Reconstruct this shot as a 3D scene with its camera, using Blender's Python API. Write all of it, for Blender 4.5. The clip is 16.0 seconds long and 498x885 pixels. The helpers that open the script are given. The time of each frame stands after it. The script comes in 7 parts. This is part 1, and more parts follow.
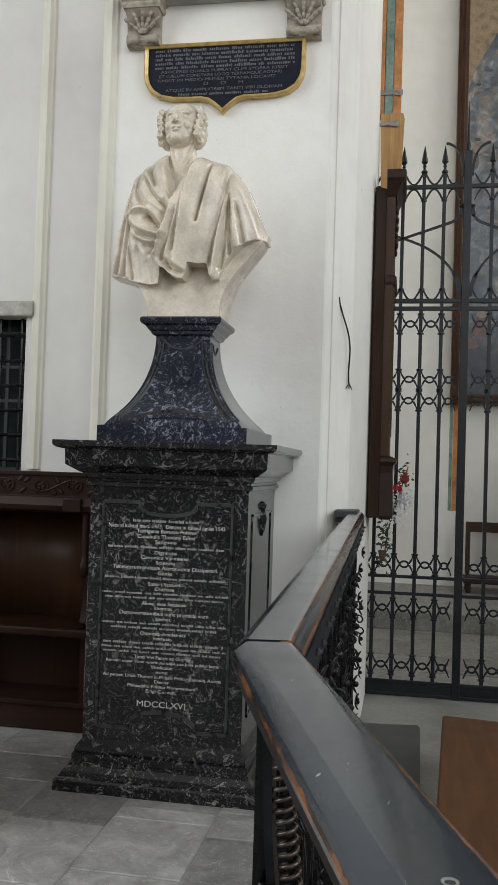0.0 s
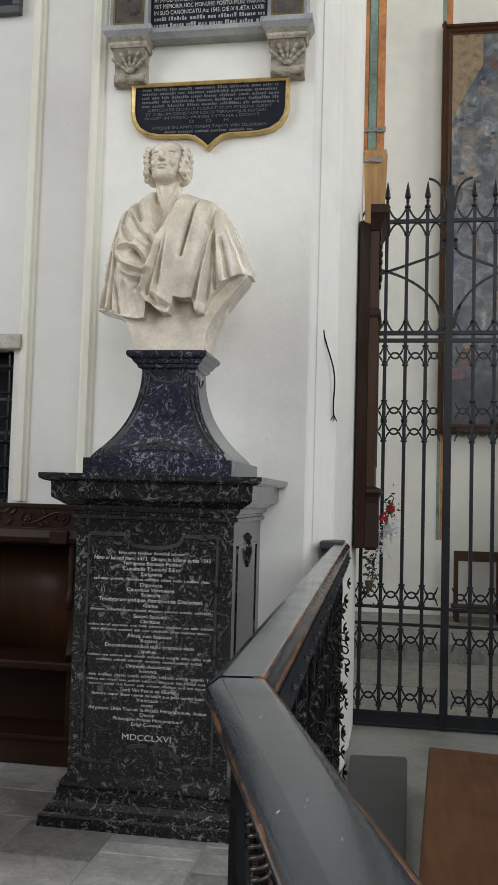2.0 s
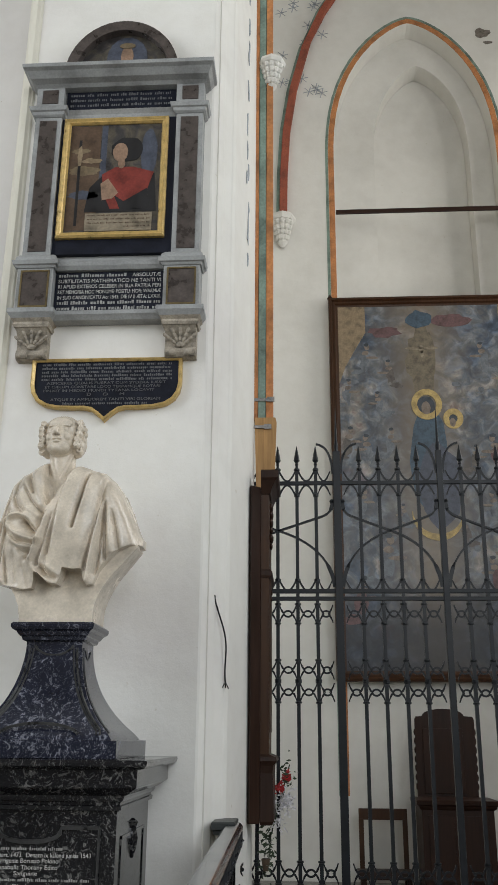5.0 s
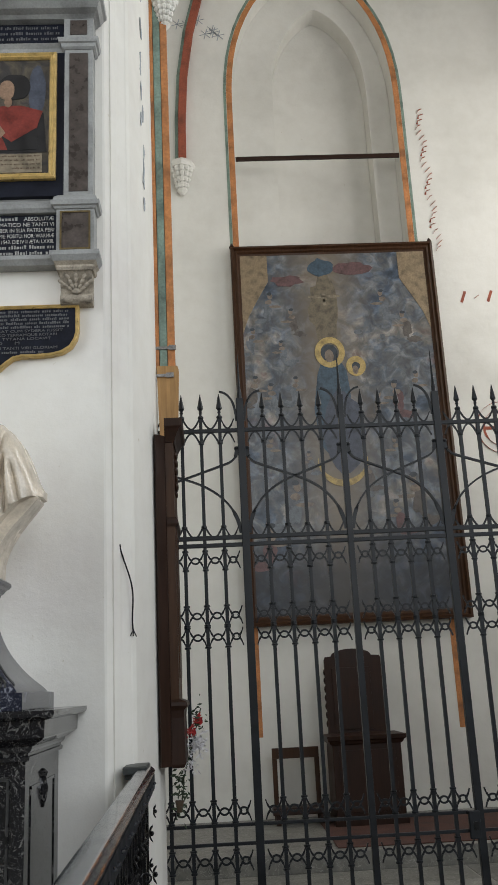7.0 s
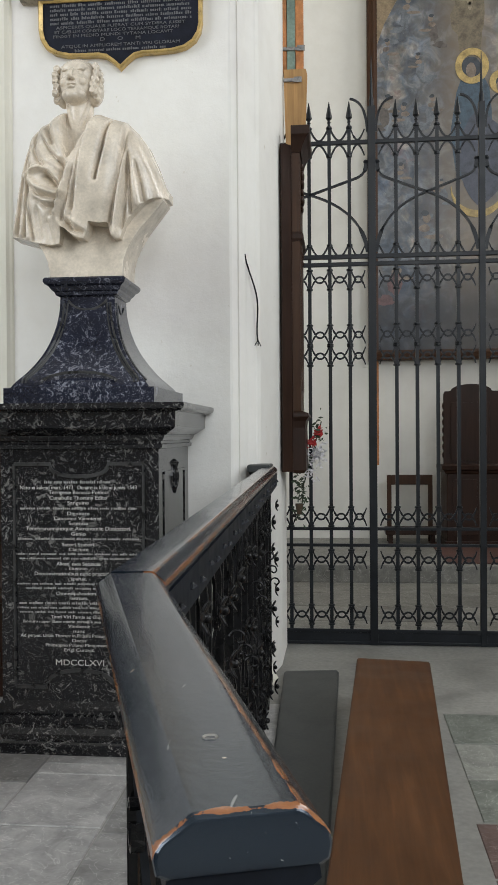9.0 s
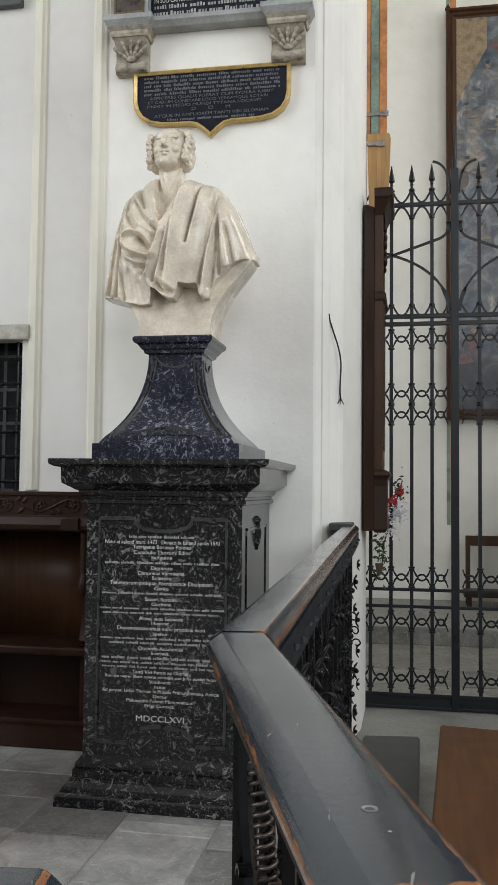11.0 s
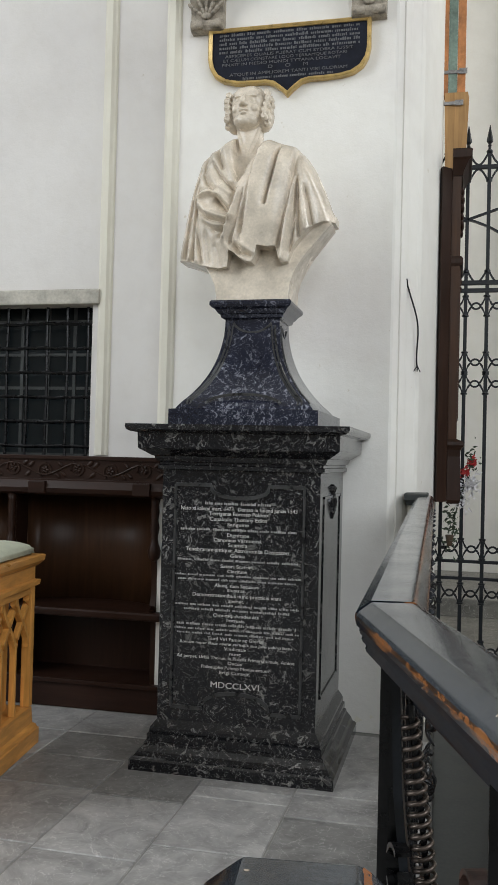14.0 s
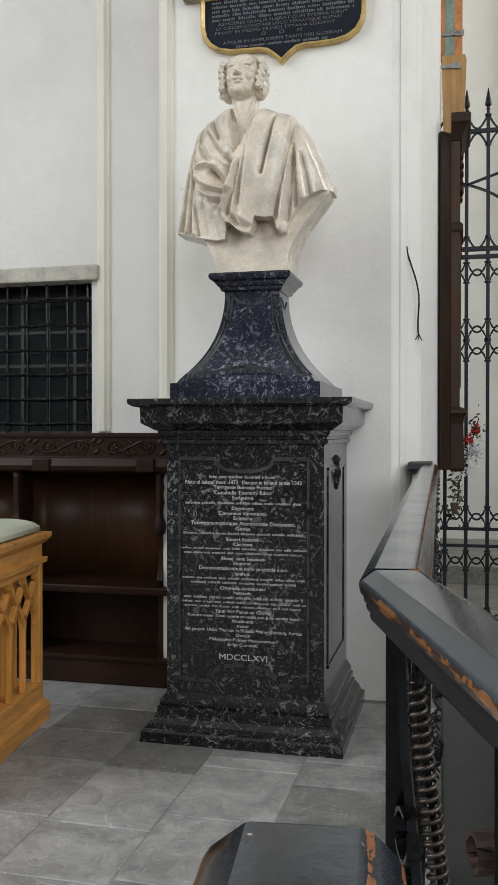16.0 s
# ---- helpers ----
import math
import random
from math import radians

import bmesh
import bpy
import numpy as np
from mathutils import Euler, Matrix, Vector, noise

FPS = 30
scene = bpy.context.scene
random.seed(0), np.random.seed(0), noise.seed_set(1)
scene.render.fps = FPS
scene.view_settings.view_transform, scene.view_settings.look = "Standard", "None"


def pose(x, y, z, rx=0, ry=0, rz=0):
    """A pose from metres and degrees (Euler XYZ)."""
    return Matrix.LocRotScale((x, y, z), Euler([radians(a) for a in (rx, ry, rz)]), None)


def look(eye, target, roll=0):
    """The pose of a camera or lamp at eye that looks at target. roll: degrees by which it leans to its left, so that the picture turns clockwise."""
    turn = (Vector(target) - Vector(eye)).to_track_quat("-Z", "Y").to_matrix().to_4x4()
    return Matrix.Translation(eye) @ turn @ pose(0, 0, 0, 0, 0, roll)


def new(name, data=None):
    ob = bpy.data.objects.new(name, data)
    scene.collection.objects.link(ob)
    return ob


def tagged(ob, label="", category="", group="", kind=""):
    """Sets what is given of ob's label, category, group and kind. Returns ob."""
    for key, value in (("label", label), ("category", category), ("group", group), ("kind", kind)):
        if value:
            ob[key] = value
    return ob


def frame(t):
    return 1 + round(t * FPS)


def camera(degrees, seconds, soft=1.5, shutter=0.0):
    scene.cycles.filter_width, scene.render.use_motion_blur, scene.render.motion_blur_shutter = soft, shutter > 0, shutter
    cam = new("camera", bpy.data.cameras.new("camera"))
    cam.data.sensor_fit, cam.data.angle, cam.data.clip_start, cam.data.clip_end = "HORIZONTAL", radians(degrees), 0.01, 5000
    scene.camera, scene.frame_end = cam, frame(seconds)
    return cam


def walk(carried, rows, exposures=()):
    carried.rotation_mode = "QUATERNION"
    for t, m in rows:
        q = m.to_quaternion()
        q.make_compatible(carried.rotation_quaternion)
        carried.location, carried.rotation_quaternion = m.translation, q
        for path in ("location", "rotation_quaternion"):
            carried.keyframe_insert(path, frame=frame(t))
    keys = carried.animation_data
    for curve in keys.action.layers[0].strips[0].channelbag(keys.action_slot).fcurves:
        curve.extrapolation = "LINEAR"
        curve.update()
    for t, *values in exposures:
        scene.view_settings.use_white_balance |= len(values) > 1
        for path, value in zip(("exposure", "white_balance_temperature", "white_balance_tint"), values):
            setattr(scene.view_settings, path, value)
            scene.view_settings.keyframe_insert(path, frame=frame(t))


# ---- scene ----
cam = camera(31.4, 16.0)
PATH = [
    (0, (0.257, -0.22, 1.4), (-0.096, 1.748, 1.459), 1.8),
    (0.5, (0.266, -0.231, 1.407), (-0.092, 1.736, 1.477), 1.8),
    (1, (0.27, -0.223, 1.407), (-0.074, 1.746, 1.494), 1.5),
    (1.5, (0.261, -0.225, 1.401), (-0.069, 1.745, 1.498), 1.4),
    (2, (0.285, -0.248, 1.415), (-0.048, 1.721, 1.539), 1.6),
    (2.5, (0.269, -0.261, 1.408), (-0.073, 1.703, 1.566), 1.7),
    (3, (0.266, -0.261, 1.408), (-0.103, 1.697, 1.582), 1.8),
    (3.5, (0.264, -0.25, 1.406), (-0.13, 1.702, 1.595), 1.9),
    (4, (0.285, -0.268, 1.439), (-0.092, 1.684, 1.663), 2.0),
    (4.5, (0.332, -0.31, 1.549), (0.098, 1.627, 1.989), 2.1),
    (5, (0.358, -0.323, 1.59), (0.238, 1.571, 2.222), 0.5),
    (5.2, (0.353, -0.322, 1.596), (0.265, 1.558, 2.271), -0.1),
    (7.3, (0.412, -0.286, 1.528), (0.497, 1.662, 1.972), -2.8),
    (7.5, (0.422, -0.282, 1.466), (0.452, 1.694, 1.775), -1.7),
    (8, (0.407, -0.249, 1.37), (0.394, 1.751, 1.392), -0.8),
    (8.5, (0.384, -0.249, 1.368), (0.354, 1.75, 1.303), -0.4),
    (9, (0.367, -0.256, 1.364), (0.166, 1.734, 1.345), -0.4),
    (9.5, (0.348, -0.267, 1.369), (-0.014, 1.7, 1.413), 0.2),
    (9.7, (0.344, -0.268, 1.368), (-0.053, 1.691, 1.433), 0.4),
    (11.8, (0.226, -0.272, 1.371), (-0.013, 1.711, 1.481), 0.8),
    (12, (0.197, -0.263, 1.369), (0.015, 1.727, 1.46), 0.6),
    (12.5, (0.181, -0.235, 1.368), (0.042, 1.76, 1.395), 0.1),
    (13, (0.168, -0.249, 1.369), (-0.078, 1.736, 1.368), 0.4),
    (13.5, (0.166, -0.236, 1.358), (-0.229, 1.724, 1.397), 1.8),
    (14, (0.164, -0.238, 1.358), (-0.297, 1.708, 1.395), 1.4),
    (14.5, (0.165, -0.235, 1.356), (-0.327, 1.704, 1.378), 0.8),
    (15, (0.166, -0.238, 1.356), (-0.328, 1.7, 1.357), 0.4),
    (15.5, (0.168, -0.24, 1.356), (-0.311, 1.702, 1.342), 0.1),
    (16, (0.168, -0.234, 1.355), (-0.301, 1.71, 1.332), 0.0),
]
walk(cam, [(t, look(eye, target, roll)) for t, eye, target, roll in PATH], [(0.0, -0.1), (4.0, -0.12), (4.8, -0.3), (7.3, -0.25), (8.2, 0.03), (9.5, 0.05), (12.0, 0.02), (16.0, 0.0)])

# ---- light ----
world = bpy.data.worlds.new("world")
scene.world = world
world.use_nodes = True
sky = world.node_tree.nodes.new("ShaderNodeTexSky")
sky.sky_type, sky.sun_disc = "NISHITA", False
sky.sun_elevation, sky.sun_rotation = radians(38), radians(200)
world.node_tree.links.new(sky.outputs[0], world.node_tree.nodes["Background"].inputs[0])
world.node_tree.nodes["Background"].inputs[1].default_value = 0.1


def window_light(name, place, target, w, h, watts, colour):
    lamp = bpy.data.lights.new(name, "AREA")
    lamp.shape, lamp.size, lamp.size_y, lamp.energy, lamp.color = "RECTANGLE", w, h, watts, colour
    ob = new(name, lamp)
    ob.matrix_world = look(place, target)
    return ob


DAY = (0.93, 0.97, 1.0)
window_light("window_light", (-7.85, -1.5, 6.5), (0, -1.5, 5.5), 5.0, 7.0, 620, DAY)
window_light("window_light", (7.85, -1.5, 6.5), (0, -1.5, 5.5), 5.0, 7.0, 590, DAY)
window_light("window_light", (3.2, -7.85, 6.5), (3.2, 0, 5.0), 5.0, 7.0, 420, DAY)
window_light("window_light", (5.85, 7.6, 7.0), (0, 7.6, 6.3), 2.4, 5.2, 218, (1.0, 0.98, 0.94))

# ---- materials ----


def principled(name):
    m = bpy.data.materials.new(name)
    m.use_nodes = True
    nt = m.node_tree
    return m, nt, nt.nodes["Principled BSDF"]


def node(nt, kind, **values):
    n = nt.nodes.new("ShaderNode" + kind)
    for key, value in values.items():
        n.inputs[key].default_value = value
    return n


def ramp(nt, source, stops):
    r = nt.nodes.new("ShaderNodeValToRGB")
    r.color_ramp.elements[0].position, r.color_ramp.elements[1].position = stops[0][0], stops[-1][0]
    r.color_ramp.elements[0].color, r.color_ramp.elements[1].color = (*stops[0][1], 1), (*stops[-1][1], 1)
    for place, colour in stops[1:-1]:
        r.color_ramp.elements.new(place).color = (*colour, 1)
    nt.links.new(source, r.inputs[0])
    return r.outputs[0]


def mix(nt, factor, a, b, blend="MIX"):
    m = nt.nodes.new("ShaderNodeMix")
    m.data_type, m.blend_type = "RGBA", blend
    for socket, value in ((m.inputs[0], factor), (m.inputs[6], a), (m.inputs[7], b)):
        if isinstance(value, (int, float)):
            socket.default_value = value
        elif isinstance(value, tuple):
            socket.default_value = (*value, 1)
        else:
            nt.links.new(value, socket)
    return m.outputs[2]


def coords(nt, scale=(1, 1, 1), world_space=True):
    """Places in metres."""
    if world_space:
        src = nt.nodes.new("ShaderNodeNewGeometry").outputs["Position"]
    else:
        src = nt.nodes.new("ShaderNodeTexCoord").outputs["Object"]
    mp = nt.nodes.new("ShaderNodeMapping")
    mp.inputs["Scale"].default_value = scale
    nt.links.new(src, mp.inputs[0])
    return mp.outputs[0]


def noise_tex(nt, vec, scale, detail=4.0, rough=0.55, distort=0.0):
    n = node(nt, "TexNoise", Scale=scale, Detail=detail, Roughness=rough, Distortion=distort)
    nt.links.new(vec, n.inputs["Vector"])
    return n.outputs[0]


def bump(nt, bsdf, height, strength, distance):
    b = node(nt, "Bump", Strength=strength, Distance=distance)
    nt.links.new(height, b.inputs["Height"])
    nt.links.new(b.outputs[0], bsdf.inputs["Normal"])


def plain(name, colour, rough=0.5, metal=0.0, vary=0.15, big=3.0, fine=60.0, relief=0.2, depth=0.002, stretch=(1, 1, 1), spec=0.5):
    """A surface with stains at one scale and grain at another."""
    m, nt, b = principled(name)
    v = coords(nt, stretch)
    n1, n2 = noise_tex(nt, v, big, 5.0), noise_tex(nt, v, fine, 3.0)
    dark = tuple(c * (1 - 1.6 * vary) for c in colour)
    light = tuple(min(1, c * (1 + 0.9 * vary)) for c in colour)
    c1 = ramp(nt, n1, [(0.3, dark), (0.5, colour), (0.72, light)])
    g = ramp(nt, n2, [(0.3, (1 - vary,) * 3), (0.7, (1.0,) * 3)])
    nt.links.new(mix(nt, 1.0, c1, g, "MULTIPLY"), b.inputs["Base Color"])
    r = ramp(nt, n1, [(0.3, (max(0.02, rough - 0.08),) * 3), (0.7, (min(1, rough + 0.1),) * 3)])
    nt.links.new(r, b.inputs["Roughness"])
    b.inputs["Metallic"].default_value = metal
    b.inputs["Specular IOR Level"].default_value = spec
    bump(nt, b, n2, relief, depth)
    return m


def plaster(name, colour, stain):
    m, nt, b = principled(name)
    v = coords(nt)
    n1, n2, n3 = noise_tex(nt, v, 0.9, 6.0), noise_tex(nt, v, 6.0, 6.0, 0.65), noise_tex(nt, v, 120.0, 3.0)
    c = ramp(nt, n1, [(0.35, stain), (0.52, colour), (0.7, tuple(min(1, x * 1.03) for x in colour))])
    spots = ramp(nt, noise_tex(nt, v, 23.0, 3.0, 0.5), [(0.0, (0.7, 0.68, 0.62)), (0.22, (0.85, 0.82, 0.76)), (0.26, (1, 1, 1))])
    c = mix(nt, 1.0, c, spots, "MULTIPLY")
    fine = ramp(nt, n2, [(0.3, (0.955, 0.95, 0.94)), (0.6, (1, 1, 1))])
    nt.links.new(mix(nt, 1.0, c, fine, "MULTIPLY"), b.inputs["Base Color"])
    b.inputs["Roughness"].default_value = 0.85
    b.inputs["Specular IOR Level"].default_value = 0.25
    h = nt.nodes.new("ShaderNodeMath")
    h.operation = "MULTIPLY_ADD"
    h.inputs[1].default_value = 0.12
    nt.links.new(n3, h.inputs[0])
    nt.links.new(n2, h.inputs[2])
    bump(nt, b, h.outputs[0], 0.55, 0.010)
    return m


def black_marble(name, base, fleck, amount, rough):
    m, nt, b = principled(name)
    v = coords(nt)
    warp = mix(nt, 0.09, v, node_colour(nt, v, 9.0), "ADD")
    n1 = noise_tex(nt, warp, 28.0, 6.0, 0.62, 1.2)
    n2 = noise_tex(nt, warp, 75.0, 5.0, 0.65, 1.5)
    n3 = noise_tex(nt, v, 3.0, 3.0)
    c1 = ramp(nt, n1, [(0.45, base), (0.575 - amount, tuple(x * 1.6 for x in base)), (0.615 - amount, tuple(x * 0.55 for x in fleck)), (0.66 - amount, tuple(x * 0.25 for x in fleck)), (0.75, base)])
    c2 = ramp(nt, n2, [(0.56 - amount, (0, 0, 0)), (0.69 - amount, fleck)])
    patch = ramp(nt, n3, [(0.35, (0.25,) * 3), (0.65, (1,) * 3)])
    c = mix(nt, 0.55, c1, c2, "ADD")
    c = mix(nt, 1.0, c, patch, "MULTIPLY")
    nt.links.new(mix(nt, 1.0, c, base, "ADD"), b.inputs["Base Color"])
    nt.links.new(ramp(nt, n3, [(0.3, (rough,) * 3), (0.7, (rough + 0.12,) * 3)]), b.inputs["Roughness"])
    bump(nt, b, n1, 0.05, 0.001)
    return m


def node_colour(nt, vec, scale):
    n = node(nt, "TexNoise", Scale=scale, Detail=2.0)
    nt.links.new(vec, n.inputs["Vector"])
    return n.outputs[1]


def wood(name, colour, rough=0.4, along=(1, 1, 0.08), vary=0.35):
    m, nt, b = principled(name)
    b.inputs["Specular IOR Level"].default_value = 0.22
    v = coords(nt, along)
    n1 = noise_tex(nt, v, 35.0, 5.0, 0.6, 0.4)
    n2 = noise_tex(nt, coords(nt), 3.0, 4.0)
    c1 = ramp(nt, n1, [(0.25, tuple(c * (1 - vary) for c in colour)), (0.55, colour), (0.8, tuple(min(1, c * (1 + vary)) for c in colour))])
    c2 = ramp(nt, n2, [(0.3, (0.72,) * 3), (0.7, (1,) * 3)])
    nt.links.new(mix(nt, 1.0, c1, c2, "MULTIPLY"), b.inputs["Base Color"])
    nt.links.new(ramp(nt, n2, [(0.3, (rough - 0.1,) * 3), (0.7, (rough + 0.12,) * 3)]), b.inputs["Roughness"])
    bump(nt, b, n1, 0.15, 0.001)
    return m


WALL = plaster("white_limewash", (0.80, 0.78, 0.73), (0.73, 0.70, 0.665))
# Window wall, toned greyer and pinker than the bust's wall.
WALL_GREY = plaster("pinkish_grey_limewash", (0.71, 0.685, 0.655), (0.65, 0.625, 0.60))
LINTEL = plain("pale_sandstone", (0.54, 0.51, 0.44), 0.8, vary=0.2, big=8, fine=60, relief=0.4)
# Unseen walls, kept dark to hold down bounce light and reflections.
NAVE = plain("dark_unseen_nave_stone", (0.30, 0.28, 0.25), 0.8, vary=0.3, big=1.5, fine=30)
WALL_CREAM = plaster("cream_limewash", (0.77, 0.74, 0.64), (0.70, 0.67, 0.58))
CHAPEL = plaster("grey_white_limewash", (0.74, 0.725, 0.68), (0.66, 0.645, 0.60))
MARBLE = black_marble("black_fleck_marble", (0.005, 0.005, 0.006), (0.44, 0.43, 0.40), 0.0, 0.07)
# Black marble with a reflected blue sheen tinted into base and flecks.
MARBLE_BLUE = black_marble("blue_sheen_black_marble", (0.007, 0.008, 0.014), (0.40, 0.41, 0.48), 0.004, 0.08)
MARBLE_EDGE = plain("rubbed_marble_edge", (0.045, 0.045, 0.044), 0.3, vary=0.5, big=18, fine=120, relief=0.05)
STATUE = plain("aged_white_marble", (0.70, 0.615, 0.50), 0.22, vary=0.15, big=9, fine=90, relief=0.08)
GREYSTONE = plain("grey_painted_stone", (0.33, 0.335, 0.33), 0.5, vary=0.2, big=6, fine=80, relief=0.2)
BROWNPANEL = plain("dark_brown_marble", (0.085, 0.068, 0.06), 0.3, vary=0.35, big=14, fine=70, relief=0.05)
CARVED = plain("weathered_carved_stone", (0.40, 0.35, 0.28), 0.7, vary=0.3, big=25, fine=120, relief=0.5)
GOLD = plain("old_gilding", (0.66, 0.46, 0.17), 0.34, 0.35, vary=0.2, big=20, fine=150, relief=0.2)
SLATE = plain("blue_black_board", (0.010, 0.012, 0.022), 0.5, vary=0.3, big=8, fine=90, relief=0.1, spec=0.2)
LETTER = plain("pale_lettering", (0.54, 0.53, 0.50), 0.6, vary=0.2, big=30, fine=200, relief=0.0)
LETTER_MID = plain("worn_lettering", (0.36, 0.355, 0.335), 0.6, vary=0.35, big=30, fine=200, relief=0.0)
LETTER_DIM = plain("dulled_lettering", (0.12, 0.12, 0.125), 0.6, vary=0.2, big=30, fine=200, relief=0.0)
IRON = plain("grey_painted_iron", (0.008, 0.010, 0.013), 0.4, 0.0, vary=0.35, big=12, fine=140, relief=0.3, depth=0.001, spec=0.3)
IRON_BLACK = plain("black_wrought_iron", (0.010, 0.010, 0.011), 0.28, 0.5, vary=0.4, big=14, fine=140, relief=0.4, depth=0.001)
DARKWOOD = wood("dark_oak", (0.032, 0.014, 0.008), 0.42)
DARKWOOD_H = wood("dark_oak_board", (0.030, 0.013, 0.008), 0.42, (0.08, 1, 1))
DARKWOOD_WARM = wood("brown_oak_panel", (0.062, 0.028, 0.013), 0.4)
OAK = wood("orange_varnished_oak", (0.70, 0.33, 0.08), 0.35)
OAK_H = wood("orange_varnished_oak_board", (0.66, 0.31, 0.08), 0.33, (1, 0.08, 1))
PALEWOOD = wood("raw_pine", (0.50, 0.29, 0.12), 0.6)
BENCHWOOD = wood("brown_varnished_wood", (0.105, 0.044, 0.016), 0.42, (1, 0.06, 1))
CUSHION = plain("pale_green_cloth", (0.50, 0.52, 0.40), 0.9, vary=0.1, big=10, fine=400, relief=0.4, depth=0.001)
BLACKPAINT = plain("blue_black_paint", (0.007, 0.010, 0.016), 0.42, vary=0.3, big=12, fine=90, relief=0.15, depth=0.001, spec=0.22)
STUD = plain("rubbed_iron", (0.10, 0.105, 0.12), 0.22, 0.8, vary=0.3, big=40, fine=200, relief=0.2, depth=0.001)
SPRING = plain("brown_grey_steel", (0.12, 0.095, 0.08), 0.35, 0.8, vary=0.35, big=40, fine=200, relief=0.2, depth=0.001)
DARKGREY = plain("dark_grey_paint", (0.055, 0.06, 0.058), 0.45, vary=0.25, big=5, fine=60, relief=0.1)
ORANGE = plain("orange_ochre_paint", (0.55, 0.23, 0.085), 0.8, vary=0.3, big=5, fine=50, relief=0.2)
GREENLINE = plain("green_grey_paint", (0.22, 0.30, 0.25), 0.8, vary=0.3, big=6, fine=60, relief=0.2)
REDLINE = plain("red_ochre_paint", (0.34, 0.09, 0.05), 0.8, vary=0.3, big=6, fine=60, relief=0.2)
BLUEGREY = plain("faded_blue_paint", (0.40, 0.43, 0.46), 0.8, vary=0.25, big=20, fine=60, relief=0.2)
FLOWER_RED = plain("red_petal", (0.45, 0.02, 0.02), 0.6, vary=0.2, big=40, fine=200)
FLOWER_WHITE = plain("white_petal", (0.72, 0.70, 0.72), 0.6, vary=0.1, big=40, fine=200)
LEAF = plain("green_leaf", (0.028, 0.050, 0.020), 0.5, vary=0.3, big=40, fine=200)


def stone_floor(name, a, b_, c_):
    m, nt, b = principled(name)
    v = coords(nt)
    rnd = nt.nodes.new("ShaderNodeObjectInfo").outputs["Random"]
    base = ramp(nt, rnd, [(0.0, a), (0.5, b_), (1.0, c_)])
    n1, n2 = noise_tex(nt, v, 6.0, 8.0, 0.72, 0.8), noise_tex(nt, v, 40.0, 5.0)
    cloud = ramp(nt, n1, [(0.3, (0.58,) * 3), (0.52, (1,) * 3), (0.72, (1.4,) * 3)])
    c = mix(nt, 1.0, base, cloud, "MULTIPLY")
    vein = ramp(nt, noise_tex(nt, v, 7.0, 4.0, 0.5, 2.5), [(0.490, (0, 0, 0)), (0.5, (0.24, 0.232, 0.222)), (0.510, (0, 0, 0))])
    c = mix(nt, 0.8, c, vein, "ADD")
    nt.links.new(c, b.inputs["Base Color"])
    nt.links.new(ramp(nt, n2, [(0.3, (0.38,) * 3), (0.7, (0.6,) * 3)]), b.inputs["Roughness"])
    bump(nt, b, n2, 0.15, 0.002)
    return m


FLOORSTONE = stone_floor("worn_grey_limestone", (0.27, 0.263, 0.253), (0.325, 0.317, 0.306), (0.38, 0.371, 0.358))
FLOORSTONE_D = stone_floor("dark_grey_limestone", (0.17, 0.165, 0.159), (0.20, 0.194, 0.187), (0.235, 0.229, 0.22))
FLOOR_GREEN = stone_floor("grey_green_limestone", (0.13, 0.145, 0.125), (0.17, 0.185, 0.16), (0.21, 0.22, 0.19))
FLOOR_RED = stone_floor("red_brown_limestone", (0.125, 0.080, 0.070), (0.15, 0.10, 0.085), (0.17, 0.12, 0.10))
FLOOR_PALE = stone_floor("pale_speckled_limestone", (0.27, 0.275, 0.245), (0.30, 0.30, 0.27), (0.34, 0.34, 0.30))
# Chapel paving and step, toned darker and warmer than the nave limestone.
FLOORCHAPEL = stone_floor("dark_chapel_paving", (0.15, 0.145, 0.13), (0.18, 0.175, 0.155), (0.23, 0.222, 0.20))
FLOORPLAIN = plain("grey_floor_mortar", (0.29, 0.284, 0.26), 0.6, vary=0.2, big=3, fine=40, relief=0.2)


